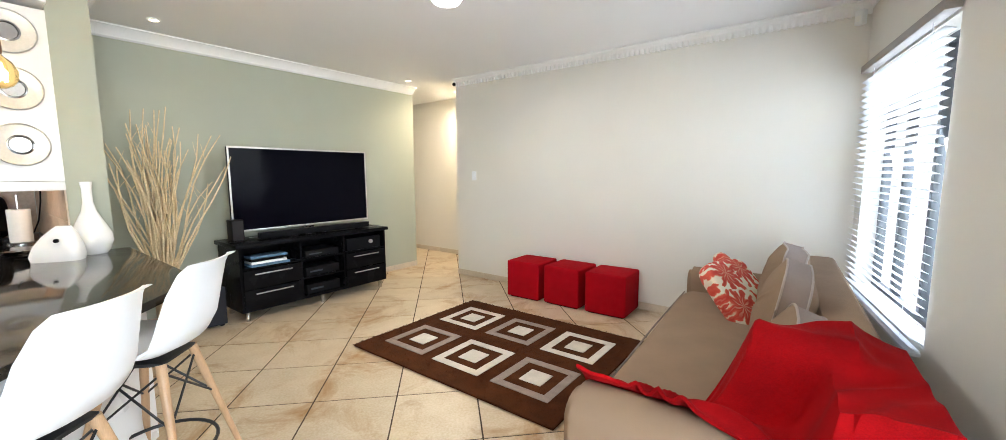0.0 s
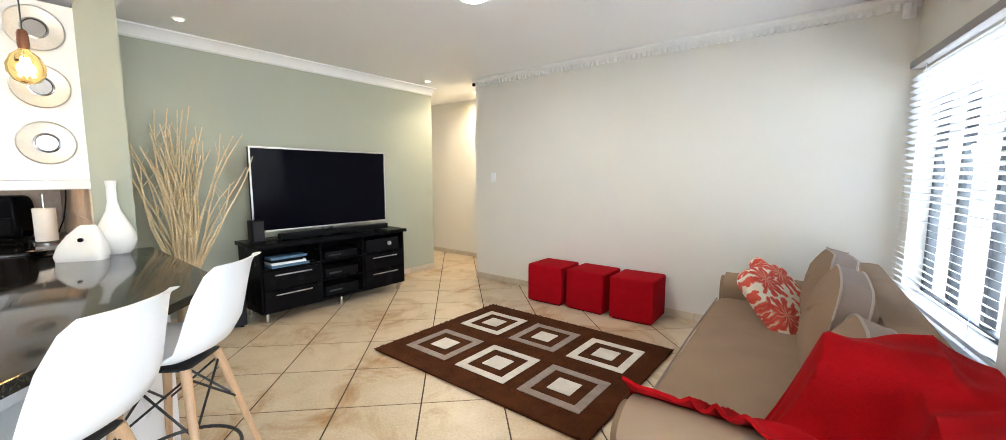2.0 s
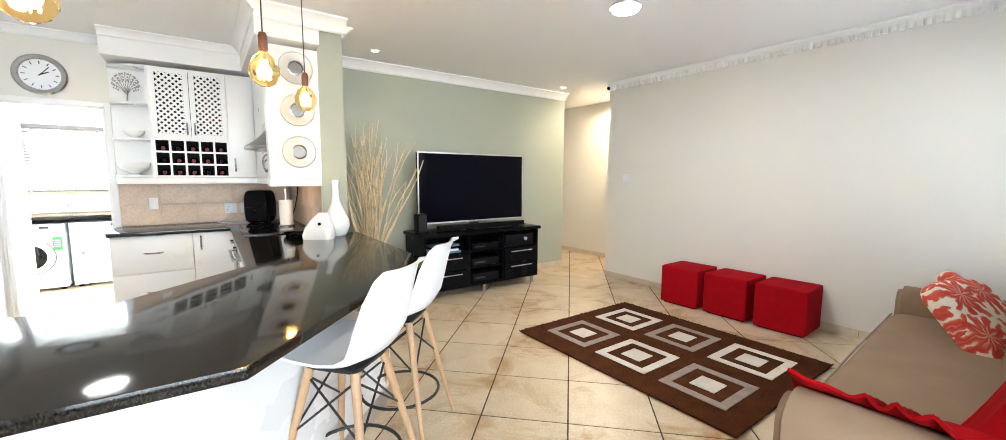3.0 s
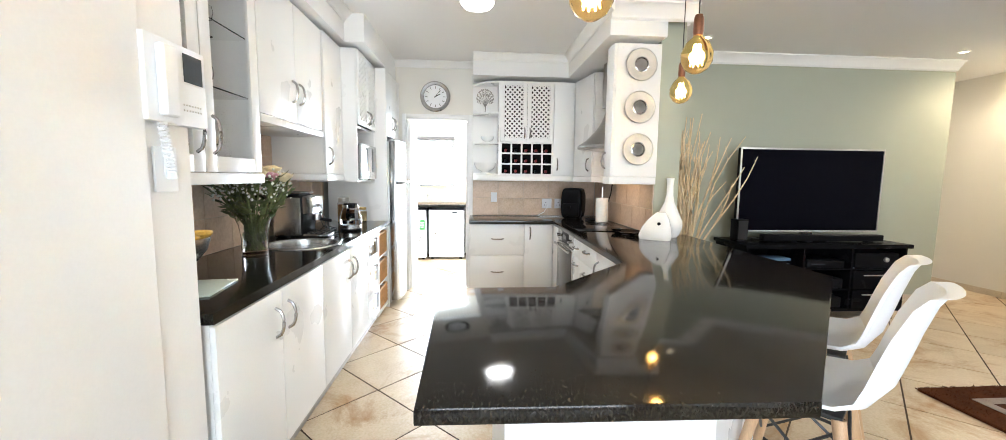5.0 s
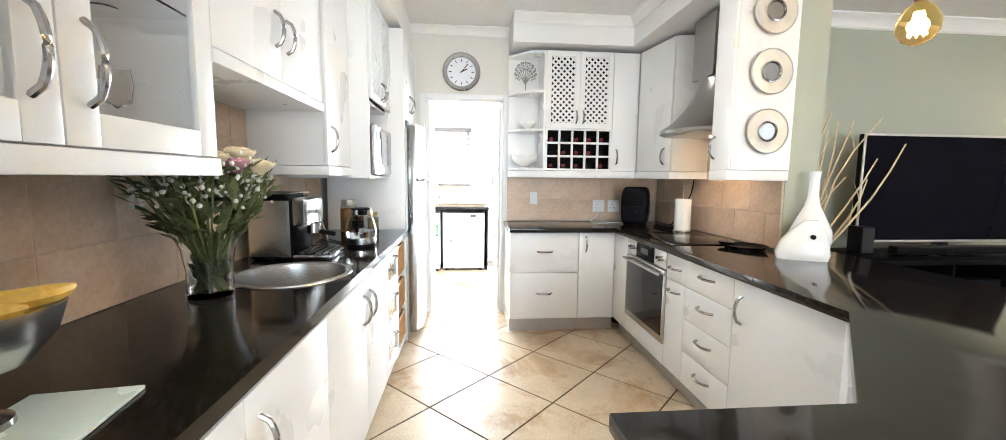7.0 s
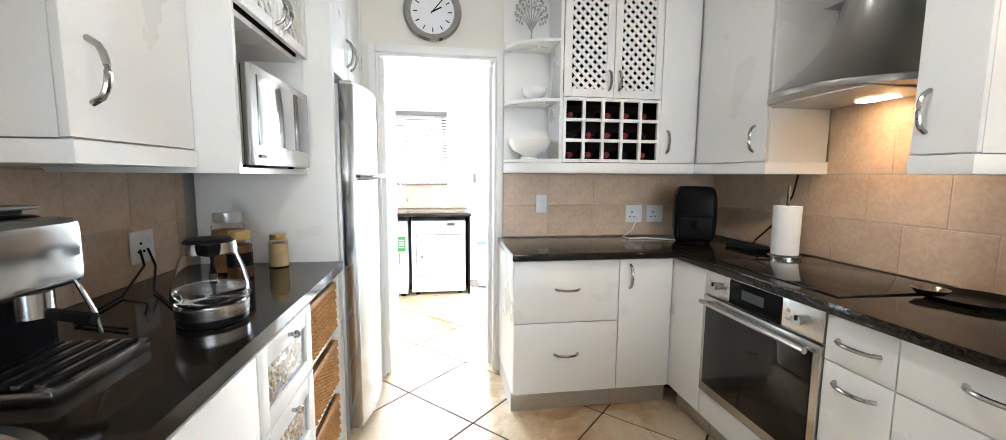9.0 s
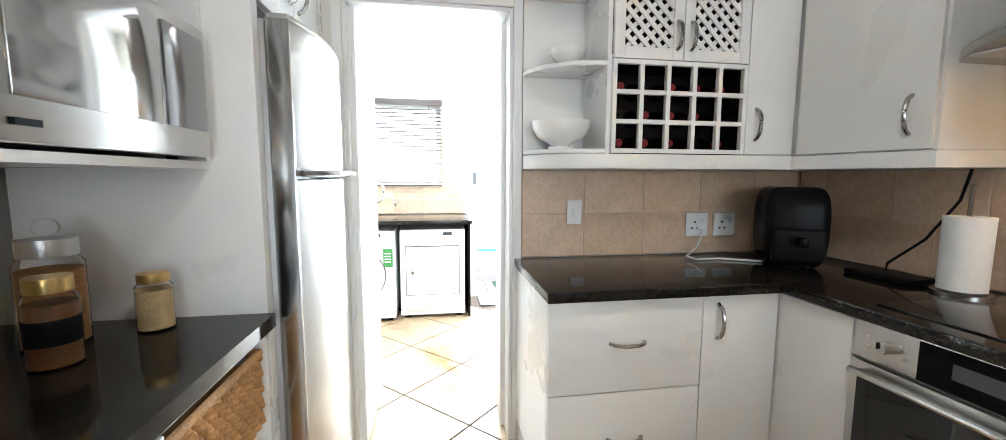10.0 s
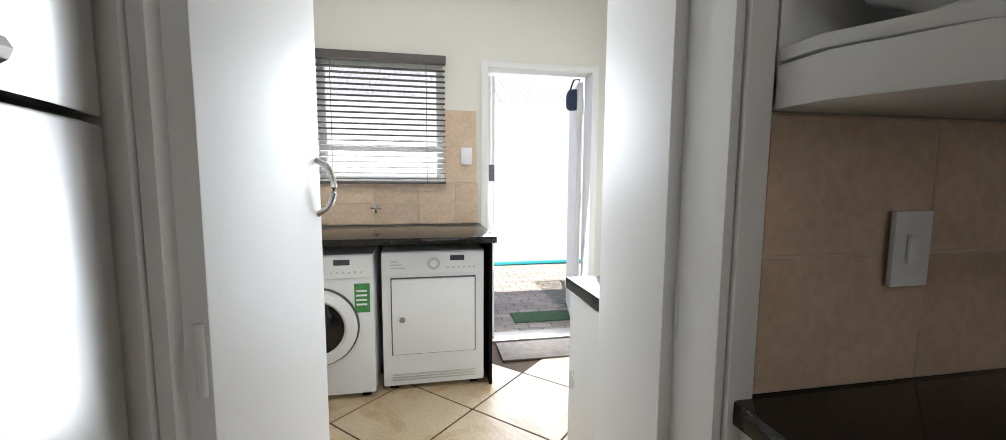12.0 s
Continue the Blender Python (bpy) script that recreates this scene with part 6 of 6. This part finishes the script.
for _k in range(3):
    _w = (SL - 0.50) / 3
    _y = 0.25 + _w * (_k + 0.5)
    _m = Matrix.Translation((0.66, _y, 0.66 - (0.07 if _k == 0 else 0.0))) @ Matrix.Rotation(radians(21 if _k == 0 else 14), 4, "Y")
    _c = part("back_cushion", boxed_cushion(_w / 2 - 0.006, 0.25, 0.055, 0.075, 5 + _k), SOFA, _t, at=_m)
    part("boxing_band", cushion_loop([-0.05, 0.05], _w / 2 - 0.0035, 0.2525, 5 + _k), PIPING, _c, "greyish boxed side of the cushion")
    for _x in (-0.056, 0.056):
        part("piping", tube(B(), [cushion_outline(_x, _w / 2 - 0.003, 0.253, 2 * math.pi * _j / 64, 5 + _k) for _j in range(64)], 0.0055, 6, True), PIPEW, _c, "pale piping seam")
for _x in (0.08, SD - 0.1):
    for _y in (0.1, SL - 0.1):
        part("foot", cyl(B(), (_x, _y, 0.04), 0.025, 0.08, seg=14), BLACKM, _t)

_m = SOFA_M @ Matrix.Translation((0.42, 1.88, 0.585)) @ Matrix.Rotation(radians(-22), 4, "Z") @ Matrix.Rotation(radians(48), 4, "Y")
single("scatter_cushion", pillow(B(), (0, 0, 0), 0.25, 0.25, 0.075, 0.36, 40, 18, rough=0.012, seed=3), CUSH, "cream cushion printed with coral red flowers", "cushion", _m, "scatter cushions")
_m = SOFA_M @ Matrix.Translation((0.40, 2.20, 0.575)) @ Matrix.Rotation(radians(14), 4, "Z") @ Matrix.Rotation(radians(52), 4, "Y") @ Matrix.Rotation(radians(30), 4, "Z")
single("scatter_cushion", pillow(B(), (0, 0, 0), 0.22, 0.22, 0.065, 0.36, 40, 18, rough=0.012, seed=8), CUSH, "cream cushion printed with coral red flowers", "cushion", _m, "scatter cushions")

# red throw over back, seat and arm: it lies on what is below it and bridges the hollows
def below(x, y):
    z = 0.47 if 0.0 < x < 0.85 else 0.2
    if y < 0.0:
        z = 0.50 + 4.0 * y
    if 0.0 <= y <= 0.26:
        z = max(z, 0.50 + 0.105 * math.sqrt(max(0.0, 1 - ((y - 0.13) / 0.13) ** 2)))
    if y > 0.245 and 0.47 < x < 0.86:
        edge = min(1.0, (y - 0.245) / 0.10)
        z = max(z, min(0.47 + (x - 0.45) * 3.2, 0.76 + 0.105 * math.sqrt(edge)))
    if x > 0.77 and y > 0.0:
        z = max(z, 0.785)
    return z


_nx, _ny = 72, 56
_ox = np.zeros((_nx + 1, _ny + 1))
_oy, _oz = np.zeros_like(_ox), np.zeros_like(_ox)
for _i in range(_nx + 1):
    _s1 = _i / _nx
    for _j in range(_ny + 1):
        _s2 = _j / _ny
        _x = 1.0 - 1.0 * _s1
        _y0 = -0.05 + 0.20 * min(1.0, max(0.0, _s1 - 0.25) * 2.2) ** 0.8 + 0.012 * math.sin(17 * _s1)
        _y1 = 0.58 - 0.24 * min(1.0, _s1 * 1.7) + 0.025 * math.sin(13 * _s1) + 0.02 * math.sin(29 * _s1)
        _ox[_i, _j], _oy[_i, _j] = _x, _y0 + (_y1 - _y0) * _s2
        _oz[_i, _j] = below(_ox[_i, _j], _oy[_i, _j])
_floor = _oz.copy()
for _k in range(24):
    _av = _oz.copy()
    _av[1:-1, :] = 0.5 * (_oz[2:, :] + _oz[:-2, :])
    _av[:, 1:-1] = 0.5 * _av[:, 1:-1] + 0.25 * (_oz[:, 2:] + _oz[:, :-2])
    _oz = np.maximum(_floor, _av)
_bm = B()
_g = []
for _i in range(_nx + 1):
    _row = []
    for _j in range(_ny + 1):
        _x, _y = float(_ox[_i, _j]), float(_oy[_i, _j])
        _n = noise.noise(Vector((_x * 3, _y * 3, 0)))
        _ridge = abs(math.sin(_y * 15 - 9 * _x + 6 * _n)) ** 3 * 0.040 * (0.25 + 0.75 * _i / _nx)
        _edge = 0.028 * math.exp(-((_j / 5.0) ** 2)) * (0.6 + 0.4 * math.sin(21 * _x))
        _z = float(_oz[_i, _j]) + 0.016 + _ridge + _edge + 0.008 * noise.noise(Vector((_x * 8, _y * 10, 1.3)))
        _row.append(_bm.verts.new((_x, _y, _z)))
    _g.append(_row)
for _i in range(_nx):
    for _j in range(_ny):
        _bm.faces.new((_g[_i][_j], _g[_i + 1][_j], _g[_i + 1][_j + 1], _g[_i][_j + 1]))
bmesh.ops.recalc_face_normals(_bm, faces=_bm.faces[:])
bmesh.ops.solidify(_bm, geom=_bm.faces[:], thickness=0.012)
single("throw_blanket", _bm, THROW, "red fleece throw draped over the sofa", "blanket", SOFA_M)


# ---- windows and blinds ----
def blind(parent_m, w, z0, z1, pitch, slat_m, rail_m, label, tilt, depth=0.045):
    t = thing("venetian_blind", parent_m, label, "blind")
    part("head_rail", box(B(), 0, w, -0.06, 0.0, z1 - 0.05, z1, 0.004), rail_m, t)
    part("bottom_rail", box(B(), 0.005, w - 0.005, -0.055, -0.005, z0, z0 + 0.018, 0.004), slat_m, t)
    me = mesh_of("slat", box(B(), 0.006, w - 0.006, -depth / 2, depth / 2, -0.0012, 0.0012), slat_m, False)
    n = int((z1 - 0.06 - z0 - 0.03) / pitch)
    for k in range(n):
        s = new("slat", me)
        s.parent = t
        s.matrix_local = pose(0, -0.03, z0 + 0.035 + pitch * k, tilt)
    for x in (0.15 * w, 0.85 * w):
        part("cord", tube(B(), [(x, -0.03, z0), (x, -0.03, z1 - 0.05)], 0.002, 5), slat_m, t)
    return t


WINM = pose(0.49, 4.14, 0, 0, 0, math.degrees(math.atan2(1.0 - 4.14, 0.93 - 0.49)))
blind(WINM @ pose(0.15, -0.005, 0), 1.37, 0.53, 2.16, 0.042, BLIND, mat("blind_rail_grey", (0.30, 0.28, 0.27), 0.5, var=0.1), "white venetian blind with slats tilted open", -22)


def casement(m, s0, s1, z0, z1, frame_m, bars, y=0.10):
    w = structure("window_1", box(B(), s0, s0 + 0.04, y, y + 0.05, z0, z1, 0.003), frame_m, "window frame")
    w.matrix_world = m
    bm = box(B(), s1 - 0.04, s1, y, y + 0.05, z0, z1, 0.003)
    box(bm, s0 + 0.04, s1 - 0.04, y, y + 0.05, z0, z0 + 0.04, 0.003)
    box(bm, s0 + 0.04, s1 - 0.04, y, y + 0.05, z1 - 0.04, z1, 0.003)
    part("window_frame", bm, frame_m, w)
    for b in bars:
        part("mullion", box(B(), b - 0.022, b + 0.022, y, y + 0.05, z0 + 0.04, z1 - 0.04, 0.003), frame_m, w)
    edges = [s0 + 0.04, *bars, s1 - 0.04]
    for a, b in zip(edges, edges[1:]):
        g = part("pane", box(B(), a + 0.02, b - 0.02, y + 0.022, y + 0.026, z0 + 0.04, z1 - 0.04), PANE, w, "clear glass")
        g.visible_shadow = False
    return w


FRAMEG = mat("frame_bronze", (0.10, 0.11, 0.12), 0.45, metal=0.5, var=0.1)
casement(WINM, 0.17, 1.50, 0.57, 2.10, FRAMEG, (0.60, 1.05))
_w = casement(pose(3.0, 1.0, 0, 0, 0, -90), 0.5, 2.7, 0.10, 2.25, FRAMEG, (1.6,))
_w.name = "window_2"
part("window_sill", box(B(), 0.17, 1.50, 0.002, 0.10, 0.571, 0.583, 0.003), DOORW, bpy.data.objects["window_1"])

# ---- laundry ----
LW = pose(-7.66, -2.62, 0, 0, 0, 90)
_w = casement(LW, 0.37, 1.19, 1.19, 2.0, DOORW, (), 0.06)
_w.name = "window_3"
part("transom", box(B(), 0.41, 1.15, 0.06, 0.11, 1.40, 1.44, 0.003), DOORW, _w)
blind(LW @ pose(0.34, -0.012, 0), 0.87, 1.18, 2.03, 0.036, BLINDD, BLINDD, "dark venetian blind in the laundry window", -10, 0.03)

_t = structure("door_2", box(B(), 1.455, 1.505, -0.01, 0.14, 0.0, 2.03, 0.003), DOORW, "white back door frame")
_t.matrix_world = LW
part("jamb", box(B(), 2.275, 2.325, -0.01, 0.14, 0, 2.03, 0.003), DOORW, _t)
part("head", box(B(), 1.505, 2.275, -0.01, 0.14, 1.99, 2.03, 0.003), DOORW, _t)
part("sill", box(B(), 1.455, 2.325, 0.0, 0.17, -0.02, 0.015, 0.003), ALU, _t)
_t = thing("back_door", LW @ pose(2.27, 0.165, 0, 0, 0, 75), "white back door standing open to the yard", "door")
_p = part("panel", box(B(), 0, 0.74, 0.0, 0.04, 0.02, 1.96, 0.004), DOORW, _t)
part("handle", tube(B(), [(0.68, -0.03, 1.0), (0.58, -0.03, 1.0)], 0.009), STEEL, _p)
for _z in (0.25, 1.0, 1.72):
    part("hinge", box(B(), -0.012, 0.03, -0.008, -0.0005, _z, _z + 0.11, 0.002), DOORW, _t)
_t = thing("cloth_bag", pose(-7.90, -0.40, 1.90), "dark blue cloth bag hung at the back door", "bag")
part("pouch", pillow(B(), (0, 0, -0.06), 0.045, 0.055, 0.085, 0.6, 20, 12, rough=0.02, seed=4), mat("blue_cloth", (0.05, 0.07, 0.13), 0.9, var=0.3, scale=14, fine=200, bump=0.4), _t)
part("strap", tube(B(), [(0.01, -0.03, 0.01), (0.005, 0.0, 0.09), (-0.005, 0.05, 0.10), (0.01, 0.03, 0.01)], 0.006, 6), BLACKM, _t)
_t = thing("security_gate", LW @ pose(1.565, 0.06, 0), "narrow folded steel gate beside the back door", "gate")
for _x in (-0.05, -0.02):
    part("post", box(B(), _x, _x + 0.018, 0.0, 0.02, 0.02, 1.95, 0.002), DOORW, _t)
part("lock", box(B(), -0.045, -0.005, -0.02, -0.0005, 1.20, 1.32, 0.004), FRAMEG, _t)

_poly = [(-7.658, -2.49), (-6.96, -2.49), (-6.96, -1.17), (-7.658, -1.17)]
single("laundry_worktop", prism(B(), _poly, 0.862, 0.90, 0.006), GRANITE, "dark granite worktop above the machines", "worktop")
_t = thing("end_support", pose(-7.65, -1.198, 0), "slim white panel carrying the laundry worktop, coloured near black as in shade", "panel")
# white panel given the near-black niche colour, so its shade is painted on
part("panel", box(B(), 0, 0.60, 0, 0.018, 0, 0.861), SHADEV, _t)


def machine(m, w, washer):
    t = thing("washing_machine" if washer else "tumble_dryer", m, "white front loading washing machine" if washer else "white tumble dryer with square door", "washing machine" if washer else "tumble dryer")
    part("body", box(B(), 0, w, 0.0, 0.58, 0.03, 0.81, 0.006), PLASTIC, t)
    for x in (0.03, w - 0.08):
        for y in (0.03, 0.50):
            part("foot", box(B(), x, x + 0.05, y, y + 0.05, 0, 0.0295, 0.004), BLACKM, t)
    p = part("control_panel", box(B(), 0.002, w - 0.002, -0.012, -0.0005, 0.685, 0.805, 0.004), PLASTIC, t)
    part("dial", cyl(B(), (w * 0.5, -0.025, 0.745), 0.036, 0.026, "y", 28, 0.030), SILVER, p, "round grey dial")
    part("dial_cap", cyl(B(), (w * 0.5, -0.040, 0.745), 0.02, 0.006, "y", 20), PLASTIC, p)
    part("display", box(B(), w * 0.66, w * 0.80, -0.0145, -0.0125, 0.755, 0.785), SCREENB, p)
    bm = B()
    for k in range(6):
        ball(bm, (w * 0.64 + 0.03 * k, -0.013, 0.715), 0.006, 1, 0.5, 1, 8, 5)
    part("button", bm, SILVER, p)
    bm = B()
    for k in range(3):
        box(bm, 0.05, 0.13 - 0.02 * k, -0.0135, -0.0125, 0.715 + 0.018 * k, 0.722 + 0.018 * k)
    part("marking", bm, SILVER, p)
    if washer:
        d = part("door", lathe(B(), [(0.14, 0.004), (0.20, 0.004), (0.21, 0.02), (0.20, 0.04), (0.16, 0.05), (0.145, 0.035)], (0, 0, 0), 40, closed=True, m=pose(w * 0.5, 0, 0.42, 90)), PLASTIC, t, "round white porthole door")
        part("door_seam", lathe(B(), [(0.205, 0.001), (0.218, 0.001), (0.218, 0.005), (0.205, 0.005)], (0, 0, 0), 40, closed=True, m=pose(w * 0.5, 0, 0.42, 90)), SEAM, t, "dark seam round the door")
        part("porthole", lathe(B(), [(0.148, 0.03), (0.10, 0.055), (0, 0.06)], (0, 0, 0), 36, m=pose(w * 0.5, 0, 0.42, 90)), OVENG, d, "dark porthole glass")
        part("energy_sticker", box(B(), w - 0.10, w - 0.02, -0.003, -0.0005, 0.49, 0.65), GREENL, t, "green energy sticker")
        bm = B()
        for k in range(4):
            box(bm, w - 0.09, w - 0.035, -0.005, -0.0032, 0.53 + 0.025 * k, 0.54 + 0.025 * k)
        part("sticker_text", bm, PLASTIC, t)
    else:
        part("door_seam", box(B(), 0.048, w - 0.048, -0.004, -0.0003, 0.213, 0.662, 0.001), SEAM, t, "dark seam round the door")
        d = part("door", box(B(), 0.055, w - 0.055, -0.02, -0.0045, 0.22, 0.655, 0.006), PLASTIC, t, "square white door")
        part("latch", cyl(B(), (0.11, -0.026, 0.425), 0.016, 0.012, "y", 20), CHROME, d)
        bm = B()
        for k in range(3):
            box(bm, 0.05, w - 0.05, -0.004, -0.0005, 0.06 + 0.016 * k, 0.066 + 0.016 * k)
        part("vent", bm, SILVER, t)
    return t


machine(pose(-7.07, -1.803, 0, 0, 0, 90), 0.575, False)
machine(pose(-7.02, -2.43, 0, 0, 0, 90), 0.59, True)
_t = thing("stopcock", pose(-7.645, -1.88, 1.02, 0, 0, 90), "chrome stop tap on the laundry tiles", "tap")
part("body", cyl(B(), (0, -0.03, 0), 0.012, 0.06, "y", 14), CHROME, _t)
part("wheel", box(box(B(), -0.035, 0.035, -0.075, -0.062, -0.006, 0.006, 0.003), -0.006, 0.006, -0.0755, -0.0615, -0.035, 0.035, 0.003), CHROME, _t)
# counter along the right side of the laundry
single("laundry_worktop", prism(B(), [(-5.99, -1.11), (-5.40, -1.10), (-5.40, -0.205), (-5.99, -0.205)], 0.862, 0.90, 0.006), GRANITE, "dark granite worktop on white cupboards", "worktop")
_t = thing("laundry_cabinet", pose(-5.975, -1.08, 0), "white laundry base cupboard", "cabinet")
part("body", box(B(), 0, 0.58, 0.0, 0.83, 0.02, 0.861, 0.003), WHITE, _t)
part("door", box(B(), 0.003, 0.577, -0.02, -0.0005, 0.03, 0.855, 0.003), WHITE, _t)
part("base", box(B(), 0.02, 0.56, 0.04, 0.80, 0, 0.0195), WHITE, _t)
single("doormat", box(B(), -7.63, -7.33, -1.06, -0.42, 0.0005, 0.012, 0.004), MATF, "grey brown fibre doormat inside the back door", "doormat")

# ---- yard ----
structure("ground", box(B(), -400, 400, -400, 400, -0.5, -0.08), SAND, "pale ground")
yard = structure("paving", box(B(), -10.6, -7.82, -3.2, 1.2, -0.079, -0.045), SAND, "sand bed of the yard paving")
structure("yard_wall", box(B(), -10.75, -10.6, -5.0, 3.0, -0.08, 2.29), YARD, "bright white yard wall")
_t = thing("yard_roof", pose(-10.9, -1.0, 0.27), "corrugated roof edge beyond the yard wall", "roof")
_bm = B()
_n = 70
_r0, _r1 = [], []
for _k in range(_n * 4):
    _y = -3 + 6 * _k / (_n * 4 - 1)
    _r0.append(_bm.verts.new((0.12, _y, 2.045 + 0.015 * math.sin(_k * math.pi / 2))))
    _r1.append(_bm.verts.new((-2.4, _y, 3.30 + 0.015 * math.sin(_k * math.pi / 2))))
for _k in range(_n * 4 - 1):
    _bm.faces.new((_r0[_k], _r0[_k + 1], _r1[_k + 1], _r1[_k]))
bmesh.ops.solidify(_bm, geom=_bm.faces[:], thickness=0.004)
part("sheet", _bm, mat("roof_sheet", (0.78, 0.78, 0.77), 0.5, metal=0.0, var=0.1), _t)
part("support", box(B(), -2.5, 0.05, -2.9, 2.9, -0.35, 2.0), YARD, _t)
cable([(-10.55, -3.0, -0.015), (-10.54, -1.6, -0.015), (-10.53, -0.9, -0.017), (-10.55, 0.2, -0.015), (-10.55, 1.0, -0.015)], 0.03, "teal pipe along the foot of the yard wall", HOSE, "hose_pipe")
single("green_mat", box(B(), -9.55, -8.45, -0.28, 0.45, -0.0445, -0.03, 0.004), TURF, "worn green mat on the paving", "mat")
single("green_mat", box(B(), -8.38, -8.12, -0.80, -0.25, -0.0295, -0.018, 0.004), TURF, "small green mat by the back step", "mat")

# ---- pieces: tiles of floors and walls ----
floor = structure("floor", box(B(), -7.66, 3.2, -2.9, 5.3, -0.08, -0.004), GROUT, "brown grout bed of the tiled floor")
HALF = 0.3571
_s = HALF * math.sqrt(2)
_me = mesh_of("floor_tile", box(B(), -_s / 2 + 0.0045, _s / 2 - 0.0045, -_s / 2 + 0.0045, _s / 2 - 0.0045, -0.0038, 0.0, 0.0016, 1), TILE)
_spots = []
for _i in range(-14, 16):
    for _j in range(-8, 22):
        if (_i + _j) % 2 == 0:
            continue
        _x, _y = -3.946 + HALF * _i, -1.325 + HALF * _j
        if not (-7.5 < _x < 1.1 and (-2.1 if _x > -5.3 else -2.6) < _y < 5.2):
            continue
        if _x < -5.3 and not (-2.6 < _y < -0.1) and not (_y > 3.9):
            continue
        if _y < -1.2 - 0.9 and _x > -5.2 or _x > 0.75 and _y > 1.2:
            continue
        if _x < -4.9 and 0.0 < _y < 3.8:
            continue
        _spots.append((_x, _y))
_spots.sort(key=lambda p: (p[0] + 3.0) ** 2 + (p[1] - 0.8) ** 2)
for _k, (_x, _y) in enumerate(_spots[:325]):
    _ob = new("tile", _me)
    _ob.parent = floor
    _ob.matrix_local = pose(_x, _y, 0, 0, 0, 45 + 90 * (_k % 4))


def tiling(parent, m, w, h, tw, th, joint=0.004, name="tile", material=None, stagger=0.0):
    """Rectangular tiles over w by h in the plane of m, each an object of its own under the wall."""
    back = part("tile_bed", box(B(), 0, w, -0.0085, -0.0005, 0, h), SGROUT, parent)
    back.matrix_parent_inverse = parent.matrix_world.inverted()
    back.matrix_world = m
    meshes = {}
    rows = max(1, round(h / th))
    th = h / rows
    for r in range(rows):
        x = -(tw * stagger if r % 2 else 0.0)
        while x < w - 0.01:
            a, b = max(0, x), min(w, x + tw)
            key = round(b - a, 3)
            if b - a > 0.02:
                if key not in meshes:
                    meshes[key] = mesh_of("tile", box(B(), joint / 2, b - a - joint / 2, -0.011, -0.0042, joint / 2, th - joint / 2, 0.0018, 1), material or STILE)
                ob = new(name, meshes[key])
                ob.parent = parent
                ob.matrix_parent_inverse = parent.matrix_world.inverted()
                ob.matrix_world = m @ pose(a, 0, r * th)
            x += tw


bpy.context.view_layer.update()
_left = bpy.data.objects["wall_kitchen_left"]
tiling(_left, pose(-1.695, -2.578, 0.901, 0, 0, 180), 2.868, 0.405, 0.255, 0.2)
tiling(_left, pose(-2.615, -2.578, 1.308, 0, 0, 180), 0.91, 0.345, 0.255, 0.175)
tiling(back_wall, pose(-5.24, -1.09, 0.901, 0, 0, 90), 1.46, 0.41, 0.30, 0.205)
tiling(divider, pose(-5.225, 0.385, 0.901), 1.62, 0.41, 0.30, 0.205, stagger=0.5)
tiling(divider, pose(-4.385, 0.385, 1.313), 0.54, 0.42, 0.30, 0.21, stagger=0.5)
tiling(laundry_wall, pose(-7.66, -2.50, 0.901, 0, 0, 90), 1.15, 0.285, 0.30, 0.1425)
tiling(laundry_wall, pose(-7.66, -1.42, 1.187, 0, 0, 90), 0.22, 0.50, 0.22, 0.25)
tiling(laundry_wall, pose(-7.66, -1.35, 0.901, 0, 0, 90), 0.16, 0.285, 0.16, 0.1425)


def skirting(name, a, b, h=0.075):
    a, b = Vector((*a, 0)), Vector((*b, 0))
    length = (b - a).length
    root = structure(name, box(B(), 0, length, -0.006, 0.0, 0, h - 0.004), GROUT, "tile skirting")
    root.matrix_world = Matrix.Translation(a) @ Matrix.Rotation(math.atan2(b.y - a.y, b.x - a.x), 4, "Z")
    n = max(1, round(length / 0.45))
    me = mesh_of("skirting_tile", box(B(), 0.0015, length / n - 0.0015, -0.014, -0.0065, 0.0005, h, 0.002, 1), SKIRT)
    for k in range(n):
        ob = new("skirting_tile", me)
        ob.parent = root
        ob.matrix_local = pose(k * length / n, 0, 0)


skirting("baseboard_television", (-4.60, 0.60), (-4.60, 4.15))
skirting("baseboard_right", (-3.71, 4.14), (0.54, 4.14))
skirting("baseboard_hall", (-6.5, 5.15), (-3.73, 5.15))
skirting("baseboard_window", (0.492, 4.13), (0.928, 1.02))

# pavers in the yard
_me = mesh_of("paver", box(B(), 0.003, 0.197, 0.003, 0.097, -0.0448, -0.03, 0.003, 1), BRICKP)
_n = 0
for _i in range(27):
    for _j in range(11):
        _x, _y = -10.5 + 0.1 * _i, -1.5 + 0.2 * _j + (0.1 if _i % 2 else 0.0)
        _ob = new("paver", _me)
        _ob.parent = yard
        _ob.matrix_local = pose(_x + 0.1, _y, 0, 0, 0, 90)
